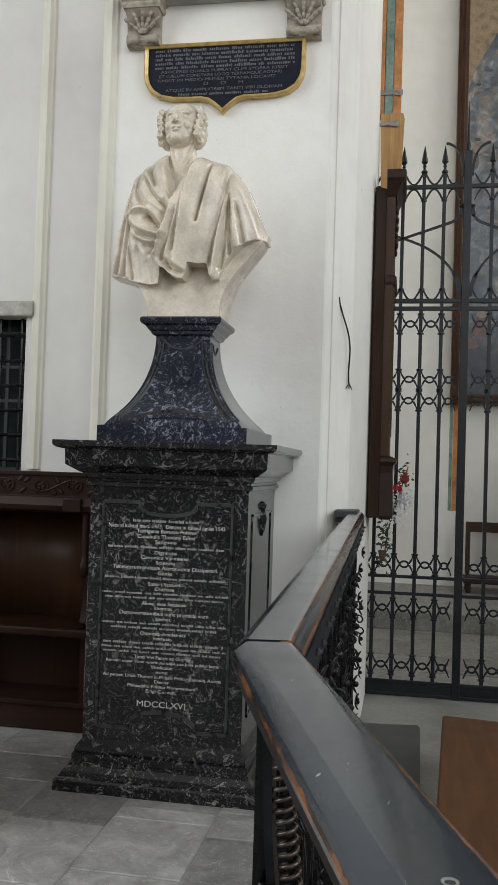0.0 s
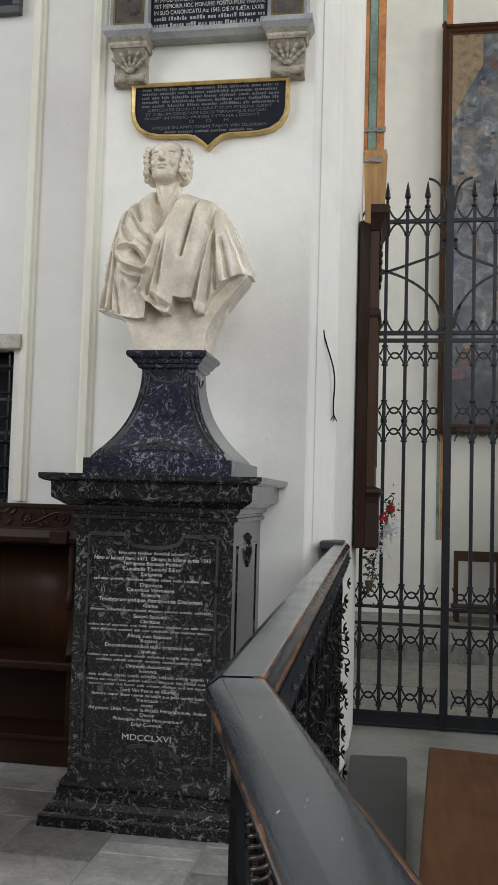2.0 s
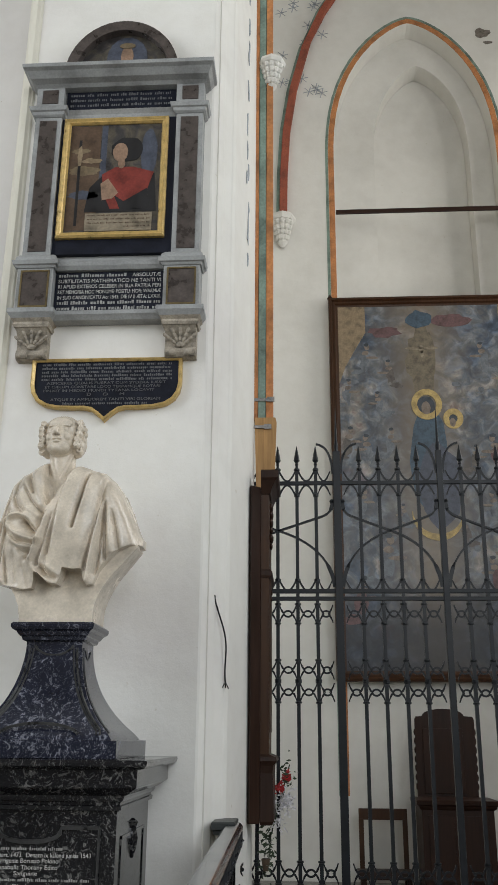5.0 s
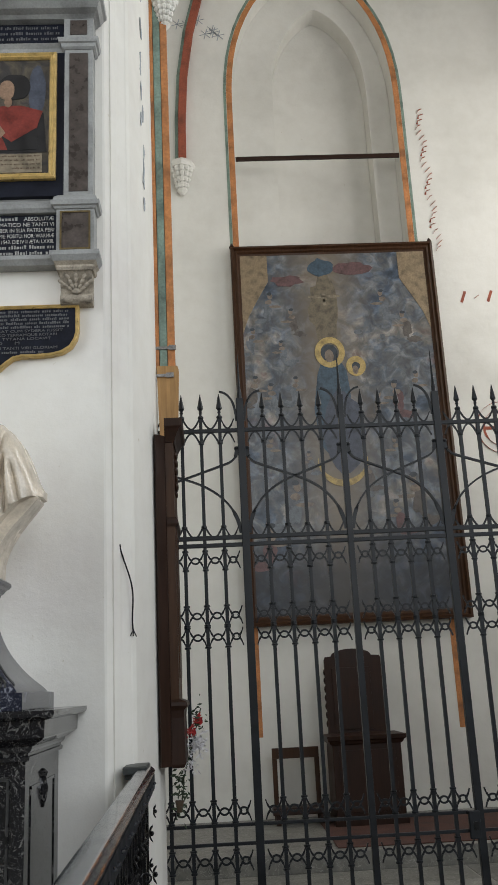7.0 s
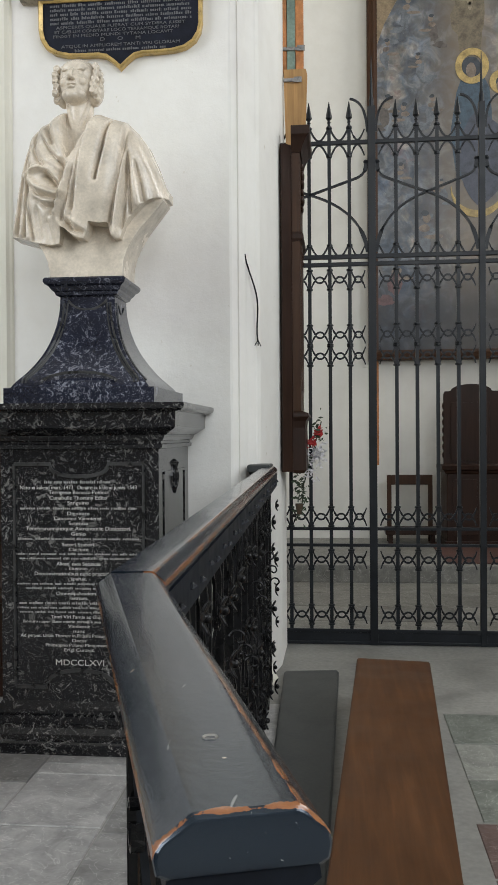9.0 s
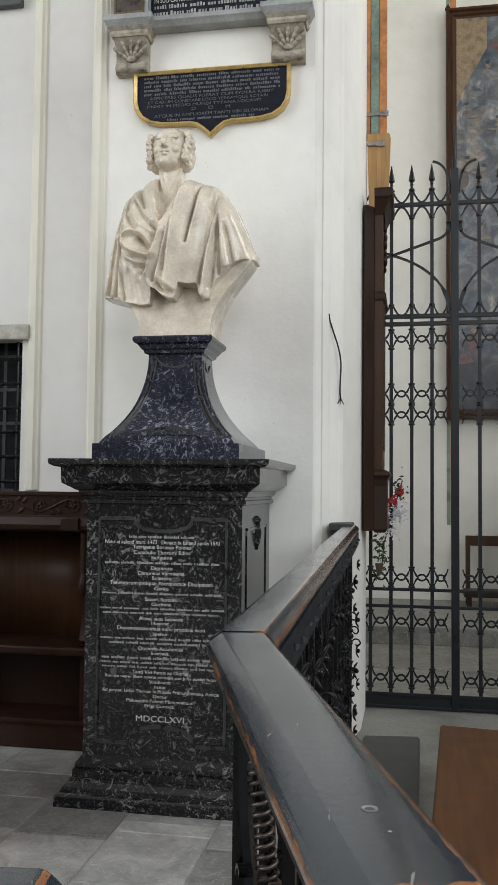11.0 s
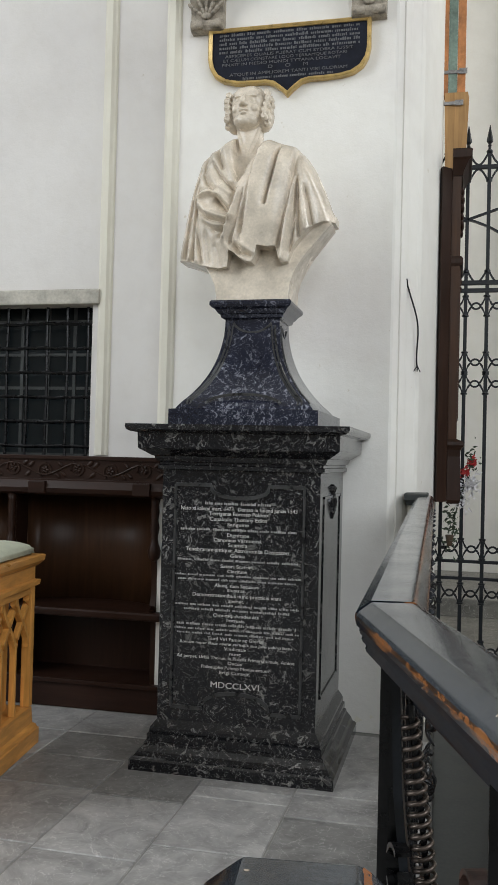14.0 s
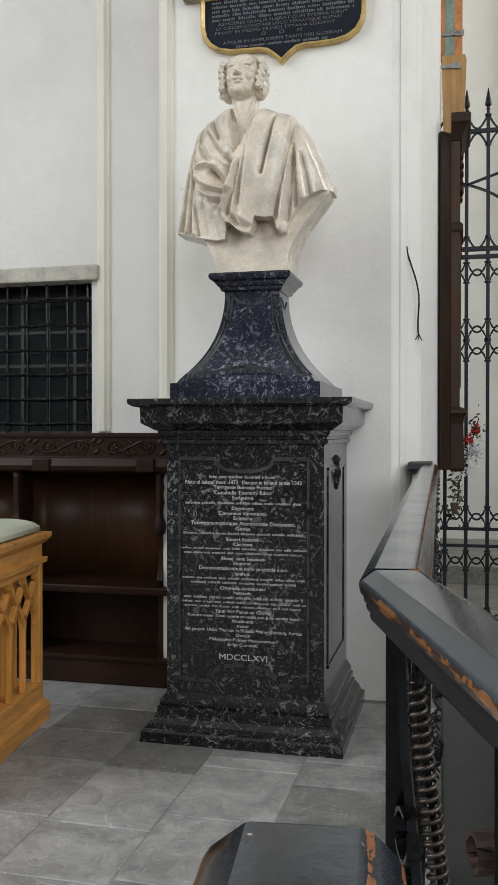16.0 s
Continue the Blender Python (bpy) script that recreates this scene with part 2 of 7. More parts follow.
def rail_paint(name):
    """Dark green paint tinted blue for sky reflections, rubbed through to orange wood along its arrises."""
    m, nt, b = principled(name)
    v = coords(nt, world_space=False)
    att = nt.nodes.new("ShaderNodeAttribute")
    att.attribute_name = "edge"
    n1, n2 = noise_tex(nt, coords(nt, (1, 0.45, 1), False), 24.0, 8.0, 0.7), noise_tex(nt, v, 4.0, 3.0)
    n4 = noise_tex(nt, v, 75.0, 2.0, 0.5)
    add = nt.nodes.new("ShaderNodeMath")
    add.operation = "MULTIPLY_ADD"
    add.inputs[1].default_value = 1.1
    nt.links.new(n1, add.inputs[0])
    nt.links.new(att.outputs["Fac"], add.inputs[2])
    worn = ramp(nt, add.outputs[0], [(0.985, (0,) * 3), (1.04, (1,) * 3)])
    scr = noise_tex(nt, coords(nt, (1, 0.16, 1), False), 150.0, 2.0, 0.5, 0.6)
    chips = ramp(nt, n4, [(0.765, (0,) * 3), (0.775, (1,) * 3)])
    # Navy is put into the paint colour for the reflected sky.
    paint = ramp(nt, n2, [(0.3, (0.006, 0.011, 0.019)), (0.7, (0.013, 0.020, 0.028))])
    bare = ramp(nt, n1, [(0.3, (0.15, 0.045, 0.018)), (0.7, (0.36, 0.15, 0.055))])
    c = mix(nt, worn, paint, bare)
    c = mix(nt, chips, c, (0.40, 0.33, 0.25))
    c = mix(nt, ramp(nt, scr, [(0.735, (0,) * 3), (0.76, (0.7,) * 3)]), c, (0.30, 0.30, 0.28))
    nt.links.new(c, b.inputs["Base Color"])
    nt.links.new(ramp(nt, noise_tex(nt, v, 9.0, 5.0), [(0.3, (0.10,) * 3), (0.75, (0.26,) * 3)]), b.inputs["Roughness"])
    b.inputs["Specular IOR Level"].default_value = 0.62
    # Blue specular tint stands in for skylight in the gloss.
    b.inputs["Specular Tint"].default_value = (0.74, 0.86, 1.0, 1)
    b.inputs["Coat Weight"].default_value = 0.35
    b.inputs["Coat Roughness"].default_value = 0.10
    bump(nt, b, noise_tex(nt, v, 110.0, 6.0, 0.7), 0.30, 0.0014)
    return m


RAILPAINT = rail_paint("worn_sky_tinted_green_paint")

# ---- builders ----


def link_mesh(name, bm, material, parent=None, label="", smooth=False):
    me = bpy.data.meshes.new(name)
    bmesh.ops.recalc_face_normals(bm, faces=bm.faces)
    bm.to_mesh(me)
    bm.free()
    for m in material if isinstance(material, (list, tuple)) else [material]:
        me.materials.append(m)
    if smooth:
        for p in me.polygons:
            p.use_smooth = True
    ob = new(name, me)
    if parent is not None:
        ob.parent = parent
    if label:
        ob["label"] = label
    return ob


def part(name, bm, material, parent, label="", smooth=False):
    return link_mesh(name, bm, material, parent, label, smooth)


def thing(name, label, category, group="", kind=""):
    return tagged(new(name), label, category, group, kind)


def setting(name, bm, material, label, category, smooth=False):
    return tagged(link_mesh(name, bm, material, None, "", smooth), label, category, "", "structure")


def box(bm, x0, x1, y0, y1, z0, z1, bevel=0.0):
    r = bmesh.ops.create_cube(bm, size=1.0, matrix=Matrix.Translation(((x0 + x1) / 2, (y0 + y1) / 2, (z0 + z1) / 2)) @ Matrix.Diagonal((abs(x1 - x0), abs(y1 - y0), abs(z1 - z0), 1)))
    if bevel:
        es = {e for v in r["verts"] for e in v.link_edges}
        bmesh.ops.bevel(bm, geom=list(es), offset=bevel, segments=2, affect="EDGES", profile=0.6)
    return r["verts"]


def boxes(*rows, bevel=0.0):
    bm = bmesh.new()
    for r in rows:
        box(bm, *r, bevel=bevel)
    return bm


def loft(bm, rings, cap=True):
    """Joins closed rings of equally many points."""
    made = [[bm.verts.new(p) for p in ring] for ring in rings]
    n = len(made[0])
    for a, b in zip(made, made[1:]):
        for i in range(n):
            bm.faces.new((a[i], a[(i + 1) % n], b[(i + 1) % n], b[i]))
    if cap:
        bm.faces.new(made[0])
        bm.faces.new(made[-1])
    return made


def stack(cx, back, rows):
    """A block of mouldings: rows of height, half width and front, its back on one plane."""
    bm = bmesh.new()
    loft(bm, [[(cx - w, f, z), (cx + w, f, z), (cx + w, bk, z), (cx - w, bk, z)] for z, w, f, *rest in rows for bk in [rest[0] if rest else back]])
    return bm


def extrude_poly(bm, pts, a, b, axis="y"):
    """A flat outline of (u, z) points drawn out from a to b along an axis."""
    place = (lambda u, z, t: (u, t, z)) if axis == "y" else (lambda u, z, t: (t, u, z)) if axis == "x" else (lambda u, z, t: (u, z, t))
    loft(bm, [[place(u, z, a) for u, z in pts], [place(u, z, b) for u, z in pts]])
    return bm


def sweep(bm, path, profile, closed=False):
    """Draws a profile of (side, up) points along a path of Vectors."""
    rings = []
    n = len(path)
    for i, p in enumerate(path):
        a, b = path[max(i - 1, 0)], path[min(i + 1, n - 1)]
        d = (Vector(b) - Vector(a)).normalized()
        ref = Vector((0, 0, 1)) if abs(d.z) < 0.9 else Vector((0, 1, 0))
        side = d.cross(ref).normalized()
        up = side.cross(d).normalized()
        rings.append([tuple(Vector(p) + side * u + up * v) for u, v in profile])
    loft(bm, rings)
    return bm


def rect(w, h):
    return [(-w / 2, -h / 2), (w / 2, -h / 2), (w / 2, h / 2), (-w / 2, h / 2)]


def disc(r, n=8):
    return [(r * math.cos(2 * math.pi * i / n), r * math.sin(2 * math.pi * i / n)) for i in range(n)]


def lathe(bm, place, rows, n=16, axis=None):
    """Turned work: rows of (height, radius)."""
    m = Matrix.Translation(place) @ (axis.to_4x4() if axis is not None else Matrix())
    loft(bm, [[tuple(m @ Vector((r * math.cos(2 * math.pi * i / n), r * math.sin(2 * math.pi * i / n), z))) for i in range(n)] for z, r in rows])
    return bm


def ball(bm, place, r, squash=(1, 1, 1), seg=12, turn=None):
    m = Matrix.Translation(place) @ (turn.to_4x4() if turn is not None else Matrix()) @ Matrix.Diagonal((r * squash[0], r * squash[1], r * squash[2], 1))
    rows = max(4, seg // 2)
    rings = []
    for j in range(1, rows):
        th = math.pi * j / rows
        rings.append([bm.verts.new(m @ Vector((math.sin(th) * math.cos(2 * math.pi * i / seg), math.sin(th) * math.sin(2 * math.pi * i / seg), math.cos(th)))) for i in range(seg)])
    north, south = bm.verts.new(m @ Vector((0, 0, 1))), bm.verts.new(m @ Vector((0, 0, -1)))
    for i in range(seg):
        k = (i + 1) % seg
        bm.faces.new((north, rings[0][i], rings[0][k]))
        bm.faces.new((south, rings[-1][k], rings[-1][i]))
        for a, b in zip(rings, rings[1:]):
            bm.faces.new((a[i], b[i], b[k], a[k]))



def words(name, text, size, m, material, parent, depth=0.0015, width=0.0):
    """Raised lettering, centred on the pose m, in its x-y plane; width squeezes it to that many metres."""
    cu = bpy.data.curves.new(name, "FONT")
    cu.body, cu.size, cu.align_x, cu.align_y, cu.extrude = text, size, "CENTER", "CENTER", depth
    tmp = bpy.data.objects.new(name, cu)
    scene.collection.objects.link(tmp)
    bpy.context.view_layer.update()
    me = bpy.data.meshes.new_from_object(tmp)
    bpy.data.objects.remove(tmp)
    squeeze = 1.0
    if width:
        xs = [v.co.x for v in me.vertices]
        squeeze = width / max(0.001, max(xs) - min(xs))
    me.transform(m @ Matrix.Diagonal((squeeze, 1, 1, 1)))
    me.materials.append(material)
    ob = new(name, me)
    ob.parent = parent
    return ob


def bars(bm, rng, x0, x1, y, z, h, depth=0.0015, word=(0.02, 0.06), gap=0.012):
    """A line of writing too small to read, as groups of short bars on a wall that faces -y."""
    x = x0
    letter = h * 0.62
    while x < x1 - 0.006:
        end = min(x + rng.uniform(*word), x1)
        while x < end - 0.002:
            w = min(letter * rng.uniform(0.5, 1.2), end - x)
            k = rng.choice((0.8, 0.8, 0.8, 1.15))
            box(bm, x, x + w, y - depth, y + 0.001, z - h * 0.4, z - h * 0.4 + h * k)
            x += w + letter * 0.42
        x = end + gap


# ---- structure ----
WY = 4.25          # the bust's wall
LY = 4.60          # the wall with the window
GY = 5.50          # the grille
BY = 10.0          # the chapel's end wall

# church floor: one mortar bed under all slabs
setting("floor", boxes((-8.2, 8.2, -8.2, 12.3, -0.3, -0.0035)), FLOORPLAIN, "worn grey stone church floor with mortar joints", "floor")

# the bust's wall with its splayed end at the chapel arch
bm = bmesh.new()
extrude_poly(bm, [(-1.384, WY), (-0.182, WY), (-0.170, WY + 0.006), (-0.146, WY + 0.044), (-0.138, WY + 0.040), (-0.112, WY + 0.090), (-0.106, WY + 0.112), (-0.068, 4.43), (-0.060, 4.437), (-0.045, 4.470), (0.026, 4.93), (0.030, 4.96), (0.030, 5.46), (-0.3, 5.46), (-0.3, 5.75), (-1.384, 5.75)], 0.0, 13.9, "z")
setting("wall_pier", bm, WALL, "white limewashed church wall, uneven and stained", "wall")
# cream beads that run up the wall
bead = [(-0.042, 0.0), (-0.038, -0.018), (-0.022, -0.028), (0.010, -0.028), (0.024, -0.016), (0.034, -0.012), (0.042, 0.0)]
for x, y, foot in ((-1.362, WY, 1.353), (-1.866, LY, 1.36)):
    bm = bmesh.new()
    extrude_poly(bm, [(x + u, y + v) for u, v in bead] + [(x + 0.04, y + 0.03), (x - 0.04, y + 0.03)], foot, 13.9, "z")
    setting("trim", bm, WALL_CREAM, "cream painted plaster bead running up the wall", "wall moulding")
# the window wall over the stall
wx0, wx1, wz0, wz1 = -3.35, -1.945, 1.10, 2.255
bm = boxes((-8.0, wx0, LY, LY + 0.5, 0, 13.9), (wx1, -1.384, LY, LY + 0.5, 0, 13.9), (wx0, wx1, LY, LY + 0.5, 0, wz0), (wx0, wx1, LY, LY + 0.5, wz1 + 0.05, 13.9))
setting("wall_window", bm, WALL_GREY, "white limewashed church wall above dark choir stall", "wall")
bm = boxes((wx0 - 0.02, wx1 + 0.055, LY - 0.045, LY + 0.10, wz1 - 0.015, wz1 + 0.075), bevel=0.012)
setting("trim", bm, LINTEL, "thick cream stone lintel over barred window", "lintel")

# unseen nave assumed with its windows; stone toned dark to cut bounce and reflections
def wall_with_opening(name, x0, x1, y0, y1, along, o0, o1, z0, z1, material):
    bm = bmesh.new()
    if along == "y":
        for a, b, c, d in ((y0, o0, 0, 13.9), (o1, y1, 0, 13.9), (o0, o1, 0, z0), (o0, o1, z1, 13.9)):
            box(bm, x0, x1, a, b, c, d)
    else:
        for a, b, c, d in ((x0, o0, 0, 13.9), (o1, x1, 0, 13.9), (o0, o1, 0, z0), (o0, o1, z1, 13.9)):
            box(bm, a, b, y0, y1, c, d)
    setting(name, bm, material, "plain unseen church wall", "wall")


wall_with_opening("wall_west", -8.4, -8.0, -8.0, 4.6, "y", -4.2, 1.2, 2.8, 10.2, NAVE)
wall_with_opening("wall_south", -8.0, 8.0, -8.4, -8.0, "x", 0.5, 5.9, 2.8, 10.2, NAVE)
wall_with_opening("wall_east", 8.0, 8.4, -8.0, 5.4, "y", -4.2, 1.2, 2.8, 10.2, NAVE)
setting("wall_pier_east", boxes((4.6, 8.2, 4.6, 5.6, 0, 13.9)), NAVE, "unseen dark grey pier on the far side of the arch", "wall")
setting("ceiling", boxes((-8.4, 8.4, -8.4, 12.4, 13.9, 14.2)), WALL, "plain white church ceiling", "ceiling")

# chapel behind the grille
wall_with_opening("wall_chapel_side", 6.0, 6.4, 5.6, BY, "y", 6.2, 9.0, 4.3, 9.7, CHAPEL)
setting("wall_chapel_west", boxes((-0.9, -0.35, 5.75, BY, 0, 13.9)), CHAPEL, "grey-white chapel side wall", "wall")


def pointed(cx, half, z0, spring, rise, n=14):
    """Outline of a pointed opening, from its foot on the one side to the other."""
    left = []
    for i in range(n + 1):
        k = math.sin(math.pi / 2 * i / n)
        left.append((cx - half * max(0.0, 1 - k ** 2.5) ** 0.7, spring + rise * k))
    return [(cx - half, z0)] + left + [(2 * cx - x, z) for x, z in reversed(left[:-1])] + [(cx + half, z0)]


def pierced(name, x0, x1, z0, z1, y0, y1, hole, material, label):
    """A wall with a pointed opening through it."""
    bm = bmesh.new()
    h = len(hole) // 2
    apex = hole[h][1]
    for pts, xe in ((hole[:h + 1], x0), (list(reversed(hole[h:])), x1)):
        for (xa, za), (xb, zb) in zip(pts, pts[1:]):
            loft(bm, [[(xe, y, za), (xa, y, za), (xb, y, zb), (xe, y, zb)] for y in (y0, y1)])
    box(bm, x0, x1, y0, y1, apex, z1)
    bmesh.ops.remove_doubles(bm, verts=bm.verts, dist=0.0005)
    if hole[0][1] > z0:
        box(bm, x0, x1, y0, y1, z0, hole[0][1])
    setting(name, bm, material, label, "wall")


niche = pointed(1.93, 1.10, 2.9, 9.08, 2.30)
bands = pointed(1.93, 1.10, 1.0, 9.08, 2.30)
inner = pointed(2.07, 0.66, 2.95, 9.33, 1.55)
pierced("wall_chapel_end", -0.9, 6.0, 0, 13.9, BY, BY + 0.30, niche, CHAPEL, "grey-white chapel end wall with tall pointed niche")
pierced("wall_niche", 0.3, 3.6, 1.0, 12.6, BY + 0.304, BY + 0.62, inner, CHAPEL, "grey-white recessed wall of the pointed niche")
setting("wall_niche_back", boxes((0.3, 3.6, BY + 0.624, BY + 0.9, 1.0, 12.6)), CHAPEL, "grey-white innermost wall of the niche", "wall")
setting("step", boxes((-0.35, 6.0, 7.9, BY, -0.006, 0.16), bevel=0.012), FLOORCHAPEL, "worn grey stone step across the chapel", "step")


def band(name, hole, wide, y, material, label, skip=1):
    """A flat painted band that follows an opening."""
    bm = bmesh.new()
    pts = [Vector((x, z)) for x, z in hole]
    prev = None
    cx = sum(p.x for p in pts) / len(pts)
    for i, p in enumerate(pts):
        a, b = pts[max(i - 1, 0)], pts[min(i + 1, len(pts) - 1)]
        d = (b - a).normalized()
        nrm = Vector((-d.y, d.x))
        if i in (0, 1):
            nrm = Vector((-1, 0))
        if i in (len(pts) - 1, len(pts) - 2):
            nrm = Vector((1, 0))
        ring = []
        for s, t in ((wide[0], -0.004), (wide[1], -0.004), (wide[1], 0.002), (wide[0], 0.002)):
            q = p + nrm * s
            ring.append(bm.verts.new((q.x, y + t, q.y)))
        if prev:
            for k in range(4):
                bm.faces.new((prev[k], prev[(k + 1) % 4], ring[(k + 1) % 4], ring[k]))
        prev = ring
    return setting(name, bm, material, label, "painted band")


band("trim", bands, (0.0, 0.075), BY, ORANGE, "orange painted band round the pointed niche")
band("trim", bands, (0.079, 0.115), BY, GREENLINE, "faded green painted line round the pointed niche")

# wall rib on the end wall, springing from a corbel
rib = [(0.02, 7.9), (0.03, 8.6), (0.07, 9.3), (0.17, 10.0), (0.34, 10.7), (0.60, 11.35), (0.95, 11.95), (1.40, 12.5)]
bm = bmesh.new()
sweep(bm, [Vector((x + 0.12, BY - 0.04, z + 0.25)) for x, z in rib], rect(0.10, 0.09))
setting("trim", bm, REDLINE, "red ochre painted vault rib against the chapel wall", "vault rib")
bm = bmesh.new()
sweep(bm, [Vector((x + 0.045, BY - 0.02, z + 0.25)) for x, z in rib], rect(0.04, 0.045))
setting("trim", bm, GREENLINE, "green painted line beside the vault rib", "vault rib")


def corbel(x, y, z, s=1.0):
    t = thing("corbel", "white plaster leaf corbel under the vault rib", "corbel")
    bm = bmesh.new()
    lathe(bm, (x, y, z), [(-0.42 * s, 0.02 * s), (-0.36 * s, 0.07 * s), (-0.30 * s, 0.05 * s), (-0.2 * s, 0.09 * s), (-0.06 * s, 0.15 * s)], 8)
    part("bracket", bm, CHAPEL, t)
    bm = bmesh.new()
    lathe(bm, (x, y, z), [(-0.055 * s, 0.16 * s), (-0.02 * s, 0.18 * s), (0.02 * s, 0.17 * s), (0.05 * s, 0.14 * s)], 8)
    part("abacus", bm, CHAPEL, t)
    bm = bmesh.new()
    for i in range(5):
        a = radians(180 + 30 * i + 30)
        for k in range(4):
            ball(bm, (x + math.cos(a) * (0.07 + 0.02 * k) * s, y + math.sin(a) * (0.07 + 0.02 * k) * s, z + (-0.30 + 0.07 * k) * s), 0.035 * s, (1, 1, 1.2), 6)
    part("leaf_carving", bm, CHAPEL, t)


corbel(0.13, BY - 0.06, 8.14, 1.0)

# ---- monument ----
CX = -0.756


def monument():
    t = thing("pedestal", "black flecked marble pedestal with carved Latin inscription", "pedestal")
    d = 3.5
    def rows(r):
        return [(z, 0.352 + o, d - o) for z, o in r]
    part("base_moulding", stack(CX, WY - 0.003, rows([(0.0, 0.094), (0.046, 0.094), (0.054, 0.085), (0.058, 0.076), (0.064, 0.072), (0.078, 0.066), (0.10, 0.045), (0.112, 0.042), (0.116, 0.034), (0.146, 0.034), (0.150, 0.024), (0.158, 0.026), (0.172, 0.024), (0.186, 0.014), (0.205, 0.0)])), MARBLE, t)
    part("die", stack(CX, WY - 0.003, rows([(0.205, 0.0), (1.302, 0.0)])), MARBLE, t)
    part("cornice", stack(CX, WY - 0.003, rows([(1.302, 0.004), (1.306, 0.018), (1.322, 0.020), (1.326, 0.012), (1.336, 0.012), (1.340, 0.022), (1.352, 0.03), (1.362, 0.032), (1.366, 0.044), (1.378, 0.062), (1.390, 0.082), (1.396, 0.09), (1.462, 0.092), (1.468, 0.118), (1.476, 0.132), (1.488, 0.136), (1.5, 0.134)])), MARBLE, t)
    # raised border of the inscription field
    bm = bmesh.new()
    y = d
    x0, x1, z0, z1 = CX - 0.29, CX + 0.285, 0.266, 1.240
    mould = rect(0.010, 0.016)
    def run(pts):
        sweep(bm, [Vector((x, y - 0.002, z)) for x, z in pts], mould)
    top = [(x0, z1), (CX - 0.13, z1)] + [(CX + 0.13 * math.sin(radians(a)), z1 - 0.055 * math.cos(radians(a)) ** 0.7) for a in range(-90, 91, 15) if abs(a) < 90] + [(CX + 0.13, z1), (x1, z1)]
    low = [(x0, z0), (CX - 0.15, z0)] + [(CX + 0.15 * math.sin(radians(a)), z0 + 0.075 * max(0.0, math.cos(radians(a))) ** 0.8) for a in range(-80, 81, 16)] + [(CX + 0.15, z0), (x1, z0)]
    run(top)
    run(low)
    run([(x0, z0), (x0, z1)])
    run([(x1, z0), (x1, z1)])
    part("border", bm, MARBLE_EDGE, t, "polished raised border line")
    # framed side panels with a small rosette drop
    for s in (1, -1):
        xs = CX + s * 0.352
        bm = bmesh.new()
        for a, b, c, e in ((3.60, 3.612, 0.32, 1.2), (4.12, 4.132, 0.32, 1.2), (3.60, 4.132, 0.32, 0.332), (3.60, 4.132, 1.188, 1.2)):
            box(bm, xs - 0.002, xs + s * 0.005, a, b, c, e)
        part("side_border", bm, MARBLE, t)
    bm = bmesh.new()
    lathe(bm, (CX + 0.355, 3.86, 1.19), [(-0.10, 0.004), (-0.06, 0.016), (-0.02, 0.022), (0.02, 0.012), (0.045, 0.02), (0.06, 0.004)], 8)
    part("drop_ornament", bm, MARBLE, t)
    # inscription
    rows_ = [
        (1.137, "bars", 0.30, 0.020), (1.109, "Nato", 0.50, 0.016), (1.083, "Terrigenæ Borusso Polono", 0.262, 0.022), (1.054, "Cunabulis Thoruny Edito", 0.256, 0.022),
        (1.027, "Sanguine", 0.095, 0.020), (0.997, "bars2", 0.52, 0.018), (0.970, "Dignitate", 0.098, 0.020), (0.943, "Canonico Varmiensi.", 0.215, 0.020),
        (0.917, "Scientia", 0.086, 0.020), (0.889, "Tenebrarum antiquæ Astronomiæ Dissipatori.", 0.468, 0.022), (0.861, "Genio", 0.064, 0.020), (0.833, "bars", 0.54, 0.016),
        (0.803, "Satori Statori.", 0.148, 0.020), (0.777, "Claritate", 0.086, 0.019), (0.752, "bars", 0.57, 0.015), (0.728, "bars", 0.53, 0.015),
        (0.700, "Aliosq. suos Sequaces", 0.196, 0.020), (0.676, "illustrat.", 0.084, 0.018), (0.647, "Demonstrationibus nunc practicis viam", 0.395, 0.021), (0.619, "aperuit.", 0.070, 0.018),
        (0.592, "bars", 0.555, 0.015), (0.568, "bars", 0.47, 0.016), (0.541, "Omnesq. Academias", 0.202, 0.019), (0.516, "instruxit.", 0.082, 0.018),
        (0.488, "bars", 0.535, 0.019), (0.463, "bars", 0.555, 0.015), (0.440, "bars", 0.53, 0.015),
    ]
    rng = random.Random(4)
    for z, text, w, h in rows_:
        line(t, d, 1.159 - (1.137 - z) * 0.813, text, w, h * 0.92, rng)
    for i, (text, w, h) in enumerate((("Tanti Viri Famæ ac Gloriæ", 0.25, 0.019), ("Romam nuper illatæ operæ cerisque suo Juris publici factis", 0.50, 0.015), ("Vindicatæ", 0.098, 0.018), ("nunc", 0.052, 0.018),
                                      ("Ad perpet. Urbis Thorun: in Prussia Primaria simulq. Amicæ", 0.525, 0.018), ("Decus", 0.062, 0.018), ("Philosopho Polono Monumentum", 0.30, 0.018), ("Erigi Curavit.", 0.135, 0.018))):
        line(t, d, 0.572 - 0.0206 * i, text, w, h * 0.92, rng)
    words("inscription_date", "MDCCLXVI", 0.036, pose(CX - 0.003, d - 0.0012, 0.372, 90, 0, 0), LETTER, t, 0.001, 0.215)
    return t


